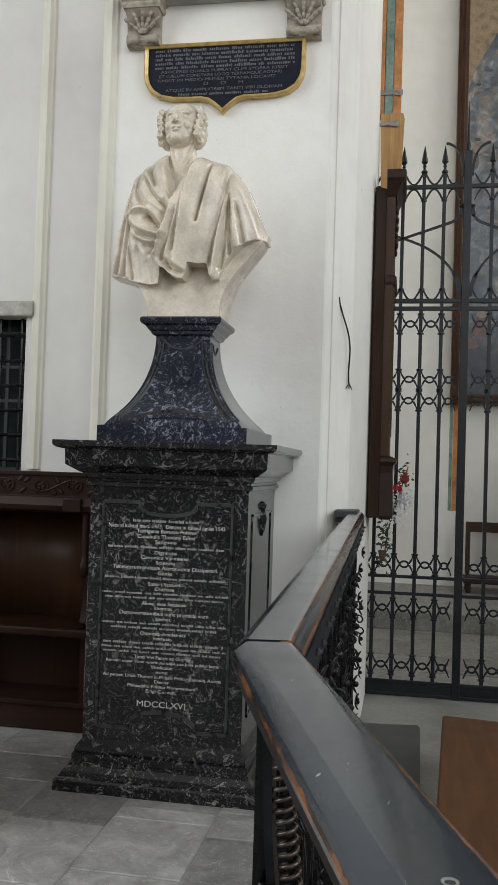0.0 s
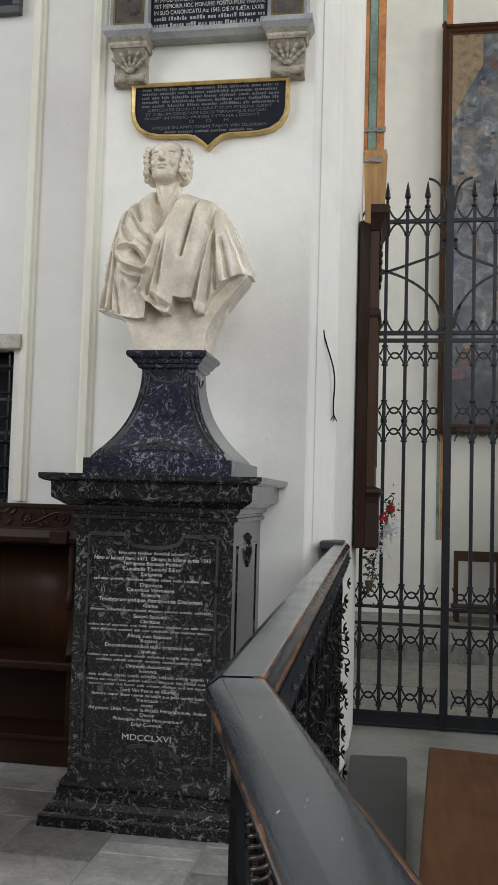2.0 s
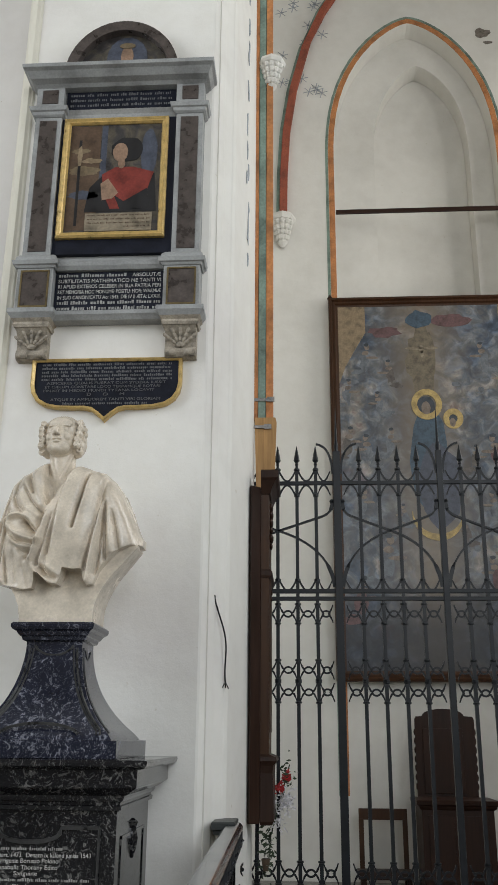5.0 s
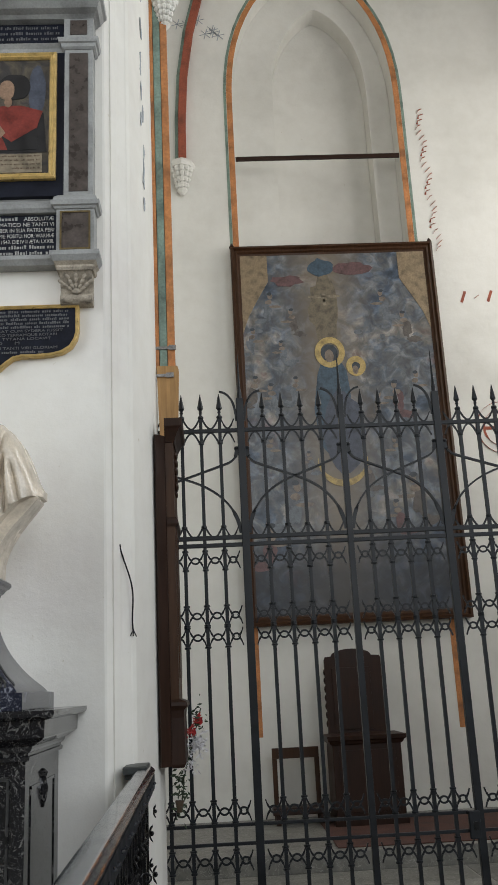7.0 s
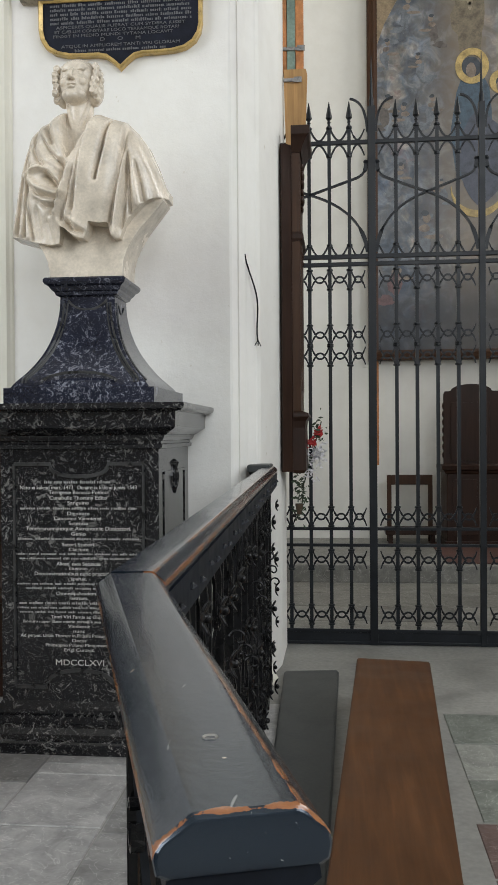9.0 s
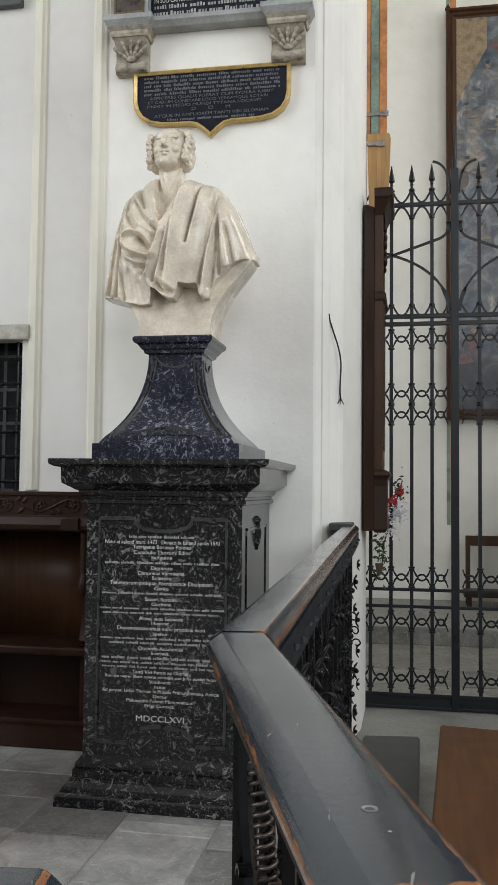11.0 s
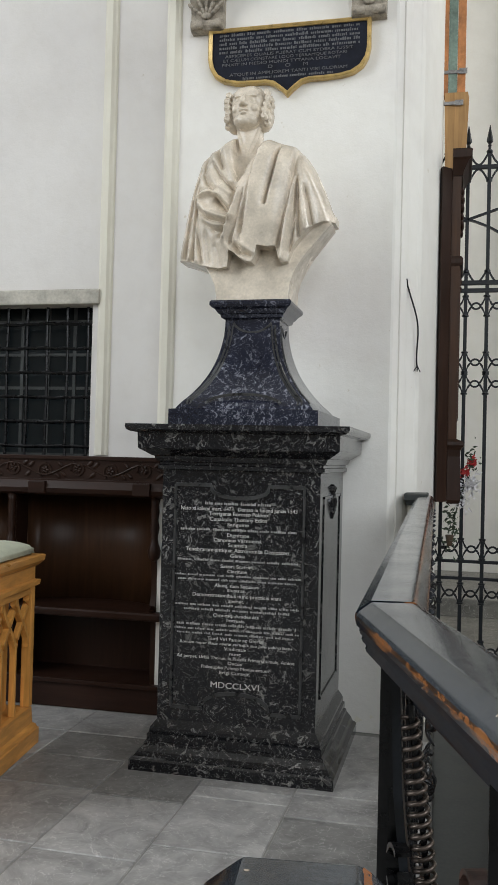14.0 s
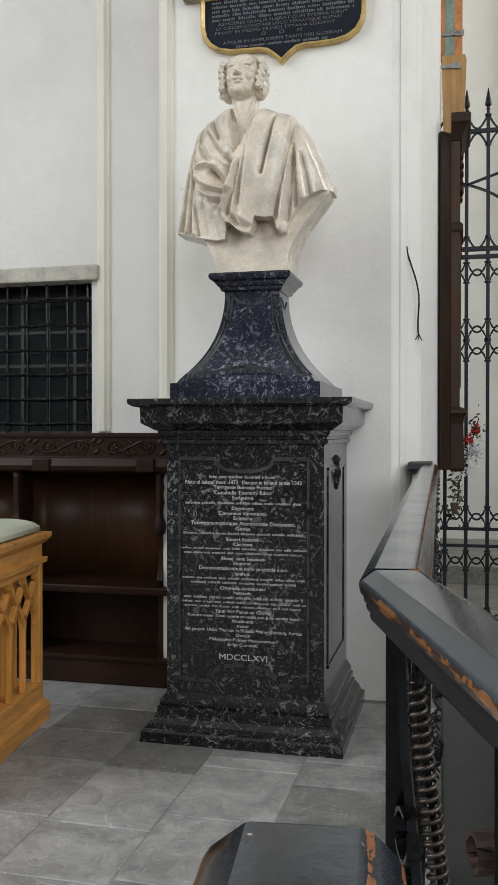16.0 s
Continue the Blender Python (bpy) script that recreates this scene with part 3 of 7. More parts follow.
def line(t, d, z, text, w, h, rng):
    if text.startswith("bars"):
        bm = bmesh.new()
        bars(bm, rng, CX - 0.005 - w / 2, CX - 0.005 + w / 2, d, z, h * 0.62, 0.001, (0.022, 0.075), 0.009)
        part("inscription_line", bm, LETTER_MID, t)["kind"] = "stuff"
    elif text == "Nato":
        words("inscription_line", "Nato xi kalend mart. 1473.  Denato ix kalend junias 1543", 0.024, pose(CX - 0.005, d - 0.0012, z, 90, 0, 0), LETTER, t, 0.001, 0.52)
    else:
        words("inscription_line", text, h * 1.18, pose(CX - 0.005, d - 0.0012, z, 90, 0, 0), LETTER, t, 0.001, w)


monument()


def bust_stand():
    t = thing("bust_stand", "flared black marble stand on the pedestal, blue sheen tinted in", "bust stand")
    prof = [(1.502, 0.335, 3.495, 4.2), (1.572, 0.335, 3.495, 4.2), (1.576, 0.322, 3.505, 4.19), (1.60, 0.288, 3.525, 4.15), (1.635, 0.252, 3.548, 4.10), (1.675, 0.220, 3.57, 4.05), (1.72, 0.190, 3.592, 4.0), (1.77, 0.165, 3.612, 3.95), (1.83, 0.145, 3.63, 3.91), (1.89, 0.132, 3.645, 3.885), (1.95, 0.126, 3.655, 3.87), (1.99, 0.126, 3.655, 3.868)]
    fine = np.linspace(0, 1, 46)
    rows = np.array(prof[2:])
    zs = rows[0, 0] + (rows[-1, 0] - rows[0, 0]) * fine
    bend = [np.convolve(np.pad(np.interp(zs, rows[:, 0], rows[:, k]), 4, mode="edge"), np.ones(9) / 9, "valid") for k in (1, 2, 3)]
    part("body", stack(CX, 4.2, prof[:2] + [(float(z), float(a), float(b), float(c)) for z, a, b, c in zip(zs, *bend)]), MARBLE_BLUE, t)
    cap = [(1.99, 0.128, 3.652, 3.87), (1.996, 0.142, 3.638, 3.88), (2.01, 0.146, 3.634, 3.882), (2.014, 0.154, 3.626, 3.886), (2.032, 0.166, 3.614, 3.894), (2.040, 0.180, 3.60, 3.90), (2.050, 0.187, 3.594, 3.905), (2.062, 0.187, 3.594, 3.905), (2.070, 0.180, 3.60, 3.90)]
    part("cap", stack(CX, 3.9, cap), MARBLE_BLUE, t)
    # double raised lines along the concave front and flanks, a hanging curve under the cap and an arc at the foot
    curve = list(zip(zs, *bend))
    bm = bmesh.new()
    for s in (-1, 1):
        for inset, w in ((0.020, 0.007), (0.036, 0.005)):
            sweep(bm, [Vector((CX + s * (a - inset - 0.10 * max(0, 0.03 - (z - 1.585)) * 8), b - 0.002, z)) for z, a, b, c in curve[2:-3]], rect(w, 0.010))
        sweep(bm, [Vector((CX + s * (q[1] + 0.001), q[2] + 0.030, q[0])) for q in curve[3:-3]], rect(0.008, 0.008))
        sweep(bm, [Vector((CX + s * 0.127, 3.762 + 0.05 * math.sin(radians(k)), 1.955 - 0.035 * math.cos(radians(k)) ** 2)) for k in range(-90, 91, 15)], rect(0.009, 0.008))
    sweep(bm, [Vector((CX + 0.17 * math.sin(radians(k)), 3.508 - 0.004 + 0.016 * math.cos(radians(k)), 1.590 + 0.05 * math.cos(radians(k)))) for k in range(-80, 81, 10)], rect(0.009, 0.012))
    sweep(bm, [Vector((CX + 0.088 * math.sin(radians(k)), 3.6545, 1.975 - 0.045 * math.cos(radians(k)) ** 1.5)) for k in range(-88, 89, 11)], rect(0.007, 0.010))
    part("edge_line", bm, MARBLE_EDGE, t)
    return t


bust_stand()


def interp(x, table):
    xs, ys = zip(*table)
    return np.interp(x, xs, ys)


# ---- epitaph and plaque on the wall ----
PX = -0.736


DULLGOLD = plain("tarnished_gilding", (0.16, 0.115, 0.045), 0.5, 0.3, vary=0.3, big=20, fine=150)


def plaque():
    t = thing("wall_plaque", "blue-black inscribed plaque with gilded frame on the wall", "plaque")
    half = [(0.428, 3.617), (0.428, 3.46), (0.418, 3.41), (0.392, 3.365), (0.345, 3.333), (0.28, 3.318), (0.19, 3.314), (0.12, 3.314), (0.075, 3.303), (0.035, 3.272), (0.0, 3.238)]
    pts = [(PX + x, z) for x, z in half] + [(PX - x, z) for x, z in reversed(half[:-1])]
    mid = (PX, 3.47)
    def inset(p, s):
        return [(mid[0] + (x - mid[0]) * (1 - s / 0.43), mid[1] + (z - mid[1]) * (1 - s / 0.17)) for x, z in p]
    bm = bmesh.new()
    extrude_poly(bm, inset(pts, 0.012), WY - 0.022, WY - 0.002)
    bmesh.ops.triangulate(bm, faces=[f for f in bm.faces if len(f.verts) > 4])
    part("board", bm, SLATE, t)
    bm = bmesh.new()
    rings = [[bm.verts.new((x, y, z)) for x, z in q] for q, y in ((pts, WY - 0.001), (pts, WY - 0.036), (inset(pts, 0.006), WY - 0.042), (inset(pts, 0.014), WY - 0.036), (inset(pts, 0.021), WY - 0.030), (inset(pts, 0.021), WY - 0.018))]
    n = len(pts)
    for a, b in zip(rings, rings[1:]):
        for i in range(n):
            bm.faces.new((a[i], a[(i + 1) % n], b[(i + 1) % n], b[i]))
    part("frame", bm, GOLD, t, "gilded moulded frame")
    rng = random.Random(8)
    y = WY - 0.0225
    for k in range(8):
        bm = bmesh.new()
        w = 0.37 if k < 5 else 0.36 - 0.012 * (k - 4)
        known = {5: "ASPICERES QUALIS FUERAT CUM SYDERA IUSSIT", 6: "ET CÆLUM CONSTARE LOCO TERRAMQUE ROTARI", 7: "FINXIT IN MEDIO MUNDI TYTANA LOCAVIT"}.get(k)
        if known:
            bm.free()
            words("lettering", known, 0.021, pose(PX - 0.02 * (k - 5), y - 0.0012, 3.583 - 0.0225 * k, 90, 0, 0), LETTER_DIM, t, 0.001, 2 * w - 0.02)
            continue
        bars(bm, rng, PX - w, PX + w, y, 3.583 - 0.0225 * k, 0.0135, 0.001, (0.03, 0.12), 0.014)
        part("lettering", bm, LETTER_DIM, t)["kind"] = "stuff"
    words("lettering", "D      O      M", 0.024, pose(PX, y - 0.0012, 3.402, 90, 0, 0), LETTER_DIM, t, 0.001, 0.21)
    words("lettering", "ATQUE IN AMPLIOREM TANTI VIRI GLORIAM", 0.022, pose(PX, y - 0.0012, 3.372, 90, 0, 0), LETTER_DIM, t, 0.001, 0.62)
    for k, w in ((1, 0.24),):
        bm = bmesh.new()
        bars(bm, rng, PX - w, PX + w, y, 3.372 - 0.024 * k, 0.0125, 0.001, (0.03, 0.09), 0.012)
        part("lettering", bm, LETTER_DIM, t)["kind"] = "stuff"


plaque()


def painting_material(name, stops, scale):
    """Old oil paint: patches of the given colours."""
    m, nt, b = principled(name)
    v = coords(nt)
    warp = mix(nt, 0.35, v, node_colour(nt, v, scale * 0.7), "ADD")
    n1 = noise_tex(nt, warp, scale, 6.0, 0.62, 0.8)
    c = ramp(nt, n1, stops)
    n2 = noise_tex(nt, warp, scale * 3.1, 5.0, 0.7)
    c = mix(nt, 1.0, c, ramp(nt, n2, [(0.3, (0.45,) * 3), (0.62, (1.15,) * 3)]), "MULTIPLY")
    nt.links.new(c, b.inputs["Base Color"])
    b.inputs["Roughness"].default_value = 0.34
    bump(nt, b, n2, 0.1, 0.002)
    return m


OLDPAINT = painting_material("dark_oil_painting", [(0.25, (0.02, 0.018, 0.016)), (0.45, (0.05, 0.045, 0.045)), (0.6, (0.10, 0.085, 0.06)), (0.75, (0.06, 0.06, 0.075))], 6.0)
TONES = {k: plain(k, c, 0.42, vary=0.3, big=12, fine=60, relief=0.05) for k, c in {
    "paint_black": (0.012, 0.011, 0.012), "paint_red": (0.22, 0.032, 0.022), "paint_skin": (0.30, 0.19, 0.125), "paint_grey_blue": (0.07, 0.08, 0.11), "paint_ochre": (0.17, 0.125, 0.07),
    "paint_tan": (0.27, 0.20, 0.12), "paint_cream": (0.26, 0.215, 0.15), "paint_brown": (0.10, 0.06, 0.035), "paint_blue": (0.055, 0.092, 0.13), "paint_halo": (0.48, 0.35, 0.13), "paint_rose": (0.14, 0.06, 0.058), "paint_cloud": (0.20, 0.20, 0.21), "paint_dull_red": (0.115, 0.03, 0.03), "paint_glow": (0.17, 0.14, 0.095), "paint_flesh": (0.22, 0.175, 0.14), "paint_mist": (0.15, 0.165, 0.185), "paint_shade": (0.045, 0.055, 0.068), "paint_umber": (0.115, 0.10, 0.088), "paint_wine": (0.14, 0.075, 0.075)}.items()}


def patch(bm, cx, cz, w, h, y, lift, n=18, wob=0.0, rng=None, thick=0.0025):
    pts = []
    for i in range(n):
        a = 2 * math.pi * i / n
        k = 1 + (rng.uniform(-wob, wob) if rng else 0)
        pts.append((cx + w * math.cos(a) * k, cz + h * math.sin(a) * k))
    extrude_poly(bm, pts, y - lift - thick, y)


def epitaph():
    t = thing("epitaph", "grey stone wall epitaph with painted portrait and inscriptions", "epitaph")
    cx, w0 = -0.744, WY - 0.002
    def block(name, x0, x1, y0, z0, z1, mat=GREYSTONE, bevel=0.004, label=""):
        return part(name, boxes((x0, x1, y0, w0, z0, z1), bevel=bevel), mat, t, label)
    def cornice(name, hw, rows):
        part(name, stack(cx, w0, [(z, hw + o, w0 - p - o) for z, o, p in rows]), GREYSTONE, t)
    block("back_slab", cx - 0.46, cx + 0.46, WY - 0.045, 3.86, 5.48)
    # lower shelf with its two breaks forward
    cornice("lower_shelf", 0.505, [(3.835, 0.0, 0.075), (3.85, 0.012, 0.075), (3.862, 0.024, 0.075), (3.885, 0.026, 0.075)])
    for s in (-1, 1):
        x = cx + s * 0.425
        part("shelf_end", stack(x, w0, [(3.832, 0.112, WY - 0.125), (3.85, 0.125, WY - 0.138), (3.862, 0.134, WY - 0.147), (3.888, 0.134, WY - 0.147)]), GREYSTONE, t)
        part("predella_block", stack(x, w0, [(3.888, 0.104, WY - 0.112), (4.155, 0.104, WY - 0.112)]), GREYSTONE, t)
        bm = boxes((x - 0.078, x + 0.078, WY - 0.116, WY - 0.1, 3.912, 4.132), bevel=0.003)
        part("brown_panel", bm, BROWNPANEL, t, "dark brown polished panel")
        bm = boxes((x - 0.084, x - 0.074, WY - 0.121, WY - 0.105, 3.905, 4.139), (x + 0.074, x + 0.084, WY - 0.121, WY - 0.105, 3.905, 4.139), (x - 0.084, x + 0.084, WY - 0.1205, WY - 0.105, 3.904, 3.914), (x - 0.084, x + 0.084, WY - 0.1205, WY - 0.105, 4.130, 4.140))
        part("panel_frame", bm, DULLGOLD, t, "dulled gilded edge")
        part("shelf_break", stack(x, w0, [(4.155, 0.112, WY - 0.12), (4.168, 0.120, WY - 0.128), (4.172, 0.130, WY - 0.138), (4.195, 0.136, WY - 0.146), (4.20, 0.122, WY - 0.130), (4.225, 0.118, WY - 0.126), (4.245, 0.100, WY - 0.108)]), GREYSTONE, t)
        px = cx + s * 0.438
        part("pilaster", stack(px, w0, [(4.245, 0.082, WY - 0.095), (5.215, 0.082, WY - 0.095)]), GREYSTONE, t)
        part("brown_panel", boxes((px - 0.054, px + 0.054, WY - 0.1, WY - 0.09, 4.275, 5.19), bevel=0.003), BROWNPANEL, t, "dark brown polished panel")
        part("capital", stack(px, w0, [(5.215, 0.086, WY - 0.10), (5.225, 0.098, WY - 0.112), (5.245, 0.102, WY - 0.116), (5.25, 0.112, WY - 0.126), (5.275, 0.120, WY - 0.134), (5.285, 0.100, WY - 0.112), (5.30, 0.086, WY - 0.10), (5.43, 0.086, WY - 0.10), (5.44, 0.10, WY - 0.12)]), GREYSTONE, t)
        part("brown_panel", boxes((px - 0.05, px + 0.05, WY - 0.105, WY - 0.09, 5.315, 5.415), bevel=0.003), BROWNPANEL, t, "small dark brown panel")
    cornice("middle_shelf", 0.335, [(4.155, 0.0, 0.08), (4.175, 0.012, 0.085), (4.20, 0.02, 0.085), (4.225, 0.0, 0.07), (4.24, 0.0, 0.06)])
    cornice("architrave", 0.36, [(5.215, 0.0, 0.06), (5.25, 0.0, 0.065), (5.275, 0.008, 0.075), (5.29, 0.0, 0.06)])
    cornice("top_cornice", 0.525, [(5.43, 0.0, 0.10), (5.445, 0.01, 0.11), (5.455, 0.03, 0.13), (5.485, 0.05, 0.145), (5.495, 0.065, 0.155), (5.515, 0.068, 0.158)])
    # lunette above
    n = 22
    arc = [(cx + 0.355 * math.cos(math.pi * i / n), 5.515 + 0.40 * math.sin(math.pi * i / n)) for i in range(n + 1)]
    bm = bmesh.new()
    extrude_poly(bm, arc, WY - 0.06, w0)
    part("lunette_field", bm, OLDPAINT, t, "dim painted half-round field")
    bm = bmesh.new()
    for (ri, ro, y) in ((0.30, 0.36, 0.11),):
        inn = [(cx + ri * math.cos(math.pi * i / n), 5.515 + (ri + 0.045) * math.sin(math.pi * i / n)) for i in range(n + 1)]
        out = [(cx + ro * math.cos(math.pi * i / n), 5.515 + (ro + 0.045) * math.sin(math.pi * i / n)) for i in range(n + 1)]
        rows_ = []
        for a, b in zip(inn, out):
            rows_.append([bm.verts.new((a[0], WY - 0.055, a[1])), bm.verts.new((a[0], WY - y, a[1])), bm.verts.new((b[0], WY - y - 0.01, b[1])), bm.verts.new((b[0], WY - 0.002, b[1]))])
        for a, b in zip(rows_, rows_[1:]):
            for k in range(4):
                bm.faces.new((a[k], a[(k + 1) % 4], b[(k + 1) % 4], b[k]))
    part("lunette_arch", bm, BROWNPANEL, t, "dark moulded arch")
    bm = bmesh.new()
    patch(bm, cx + 0.02, 5.68, 0.13, 0.16, WY - 0.06, 0.001)
    part("painted_roundel", bm, TONES["paint_grey_blue"], t)
    bm = bmesh.new()
    patch(bm, cx + 0.02, 5.69, 0.04, 0.075, WY - 0.06, 0.004)
    part("painted_patch", bm, TONES["paint_skin"], t)
    bm = bmesh.new()
    patch(bm, cx + 0.02, 5.77, 0.05, 0.022, WY - 0.06, 0.006)
    part("painted_patch", bm, TONES["paint_ochre"], t)
    # picture with gilded frame
    qx, x0, x1, z0, z1 = cx - 0.014, cx - 0.335, cx + 0.31, 4.36, 5.20
    block("picture_surround", x0 - 0.04, x1 + 0.05, WY - 0.075, 4.262, 5.212, SLATE, 0.003, "black board round the picture")
    bm = bmesh.new()
    fr = [((x0, z0), (x1, z0)), ((x1, z0), (x1, z1)), ((x1, z1), (x0, z1)), ((x0, z1), (x0, z0))]
    inn = [(x0 + 0.042, z0 + 0.042), (x1 - 0.042, z0 + 0.042), (x1 - 0.042, z1 - 0.042), (x0 + 0.042, z1 - 0.042)]
    out = [(x0, z0), (x1, z0), (x1, z1), (x0, z1)]
    steps = [(0.0, -0.074), (0.0, -0.098), (0.25, -0.108), (0.55, -0.098), (0.8, -0.102), (1.0, -0.088), (1.0, -0.074)]
    rings = [[bm.verts.new((o[0] + (i[0] - o[0]) * s, WY + y, o[1] + (i[1] - o[1]) * s)) for o, i in zip(out, inn)] for s, y in steps]
    for a, b in zip(rings, rings[1:]):
        for i in range(4):
            bm.faces.new((a[i], a[(i + 1) % 4], b[(i + 1) % 4], b[i]))
    part("picture_frame", bm, GOLD, t, "bright gilded picture frame")
    y = WY - 0.077
    part("picture", boxes((inn[0][0] - 0.003, inn[1][0] + 0.003, y - 0.004, WY - 0.07, inn[0][1] - 0.003, inn[2][1] + 0.003)), OLDPAINT, t, "dark old portrait painting")
    yy = y - 0.004
    rng = random.Random(6)
    def dab(tone, px, pz, w, h, lift, wob=0.05):
        bm = bmesh.new()
        patch(bm, px, pz, w, h, yy, lift, 20, wob, rng, 0.0008)
        part("painted_patch", bm, TONES[tone], t)
    def shape(tone, pts, lift):
        bm = bmesh.new()
        extrude_poly(bm, [(qx + x, z) for x, z in pts], yy - lift - 0.0008, yy)
        part("painted_patch", bm, TONES[tone], t)
    shape("paint_brown", [(-0.275, 4.42), (-0.09, 4.42), (-0.09, 5.15), (-0.275, 5.15)], 0.0003)
    dab("paint_ochre", -0.18 + qx, 4.83, 0.09, 0.035, 0.0010, 0.2)
    dab("paint_tan", qx - 0.14, 4.90, 0.06, 0.018, 0.0012, 0.2)
    dab("paint_ochre", qx - 0.21, 4.97, 0.055, 0.02, 0.0012, 0.2)
    dab("paint_grey_blue", qx - 0.18, 4.66, 0.09, 0.03, 0.0010, 0.15)
    shape("paint_black", [(-0.222, 4.45), (-0.205, 4.45), (-0.205, 5.05), (-0.222, 5.05)], 0.0014)
    dab("paint_tan", qx - 0.213, 4.93, 0.014, 0.075, 0.0018, 0.15)
    shape("paint_grey_blue", [(-0.085, 4.75), (-0.05, 4.75), (-0.05, 5.15), (-0.085, 5.15)], 0.0008)
    dab("paint_grey_blue", qx + 0.21, 4.95, 0.05, 0.17, 0.0006)
    shape("paint_black", [(-0.165, 4.54), (-0.14, 4.71), (-0.06, 4.80), (0.25, 4.80), (0.268, 4.54)], 0.0010)
    shape("paint_red", [(-0.07, 4.80), (0.01, 4.85), (0.12, 4.85), (0.245, 4.81), (0.22, 4.73), (0.185, 4.58), (0.05, 4.56), (-0.01, 4.56), (-0.06, 4.68)], 0.0018)
    shape("paint_black", [(0.01, 4.655), (0.07, 4.61), (0.21, 4.70), (0.225, 4.56), (0.05, 4.555)], 0.0026)
    dab("paint_black", qx + 0.075, 4.975, 0.098, 0.09, 0.0020, 0.06)
    dab("paint_skin", qx + 0.045, 4.875, 0.022, 0.035, 0.0026, 0.03)
    dab("paint_skin", qx + 0.035, 4.955, 0.046, 0.066, 0.0032, 0.03)
    shape("paint_skin", [(-0.075, 4.735), (-0.03, 4.77), (0.035, 4.67), (0.0, 4.63), (-0.06, 4.62)], 0.0034)
    part("painted_label", boxes((qx - 0.155, qx + 0.245, yy - 0.0044, yy, 4.41, 4.53)), TONES["paint_cream"], t)
    bm = bmesh.new()
    for k in range(4):
        bars(bm, rng, qx - 0.14 + (0.22 if k == 3 else 0), qx + 0.235, yy - 0.0044, 4.515 - 0.026 * k, 0.009, 0.0006, (0.02, 0.05), 0.008)
    part("label_lettering", bm, TONES["paint_brown"], t)["kind"] = "stuff"
    # inscription of the lower field
    part("inscription_board", boxes((cx - 0.318, cx + 0.318, WY - 0.062, WY - 0.04, 3.892, 4.15), bevel=0.002), SLATE, t, "blue-black inscription board")
    yb = WY - 0.0632
    z = 4.127
    for k, text in enumerate(("", "SUBTILITATIS MATHEMATICO NE TANTI VI", "RI APUD EXTEROS CELEBER IN SUA PATRIA PERI", "RET MEMORIA HOC MONUME: POSITU: MOR: WARMIÆ", "IN SUO CANONICATU Ao: 1543. DIE IV II ÆTA: LXXIII.", "", "")):
        zz = z - 0.0352 * k
        if text:
            words("lettering", text, 0.033, pose(cx, yb, zz, 90, 0, 0), LETTER, t, 0.0008, 0.60)
        elif k == 0:
            bm = bmesh.new()
            bars(bm, rng, cx - 0.30, cx + 0.10, yb + 0.001, zz, 0.019, 0.001, (0.08, 0.14), 0.015)
            part("lettering", bm, LETTER_MID, t)["kind"] = "stuff"
            words("lettering", "ABSOLUTÆ", 0.033, pose(cx + 0.215, yb, zz, 90, 0, 0), LETTER, t, 0.0008, 0.165)
        else:
            bm = bmesh.new()
            bars(bm, rng, cx - 0.30, cx + 0.30, yb + 0.001, zz, 0.019, 0.001, (0.04, 0.11), 0.014)
            part("lettering", bm, LETTER_MID, t)["kind"] = "stuff"
    part("inscription_board", boxes((cx - 0.345, cx + 0.345, WY - 0.062, WY - 0.04, 5.295, 5.425), bevel=0.002), SLATE, t, "blue-black inscription board")
    for k in range(3):
        bm = bmesh.new()
        bars(bm, rng, cx - 0.32, cx + 0.32, yb + 0.001, 5.398 - 0.038 * k, 0.018, 0.001, (0.03, 0.10), 0.014)
        part("lettering", bm, LETTER_DIM, t)["kind"] = "stuff"
    # carved leaf brackets
    for s in (-1, 1):
        x = cx + s * 0.425
        bm = bmesh.new()
        prof = [(3.606, 0.030), (3.61, 0.055), (3.63, 0.066), (3.655, 0.062), (3.67, 0.05), (3.70, 0.048), (3.74, 0.062), (3.77, 0.085), (3.785, 0.10)]
        loft(bm, [[(x - 0.088, WY - p, zz), (x + 0.088, WY - p, zz), (x + 0.088, w0, zz), (x - 0.088, w0, zz)] for zz, p in prof])
        part("bracket", bm, CARVED, t, "weathered carved stone bracket")
        part("bracket_top", stack(x, w0, [(3.785, 0.098, WY - 0.108), (3.80, 0.106, WY - 0.116), (3.815, 0.10, WY - 0.112), (3.832, 0.116, WY - 0.13)]), CARVED, t)
        bm = bmesh.new()
        for a in (-52, -26, 0, 26, 52):
            for k in range(4):
                r = 0.02 + 0.028 * k
                ball(bm, (x + math.sin(radians(a)) * r, WY - 0.062 - 0.006 * k, 3.665 + math.cos(radians(a)) * r), 0.016, (0.7, 0.8, 1.3), 8, Matrix.Rotation(radians(a), 3, "Y"))
        for s2 in (-1, 1):
            lathe(bm, (x + s2 * 0.05, WY - 0.064, 3.632), [(-0.03, 0.02), (0.03, 0.02)], 10, Matrix.Rotation(radians(90), 3, "Y"))
        part("leaf_carving", bm, CARVED, t, "acanthus leaf carving", True)


epitaph()

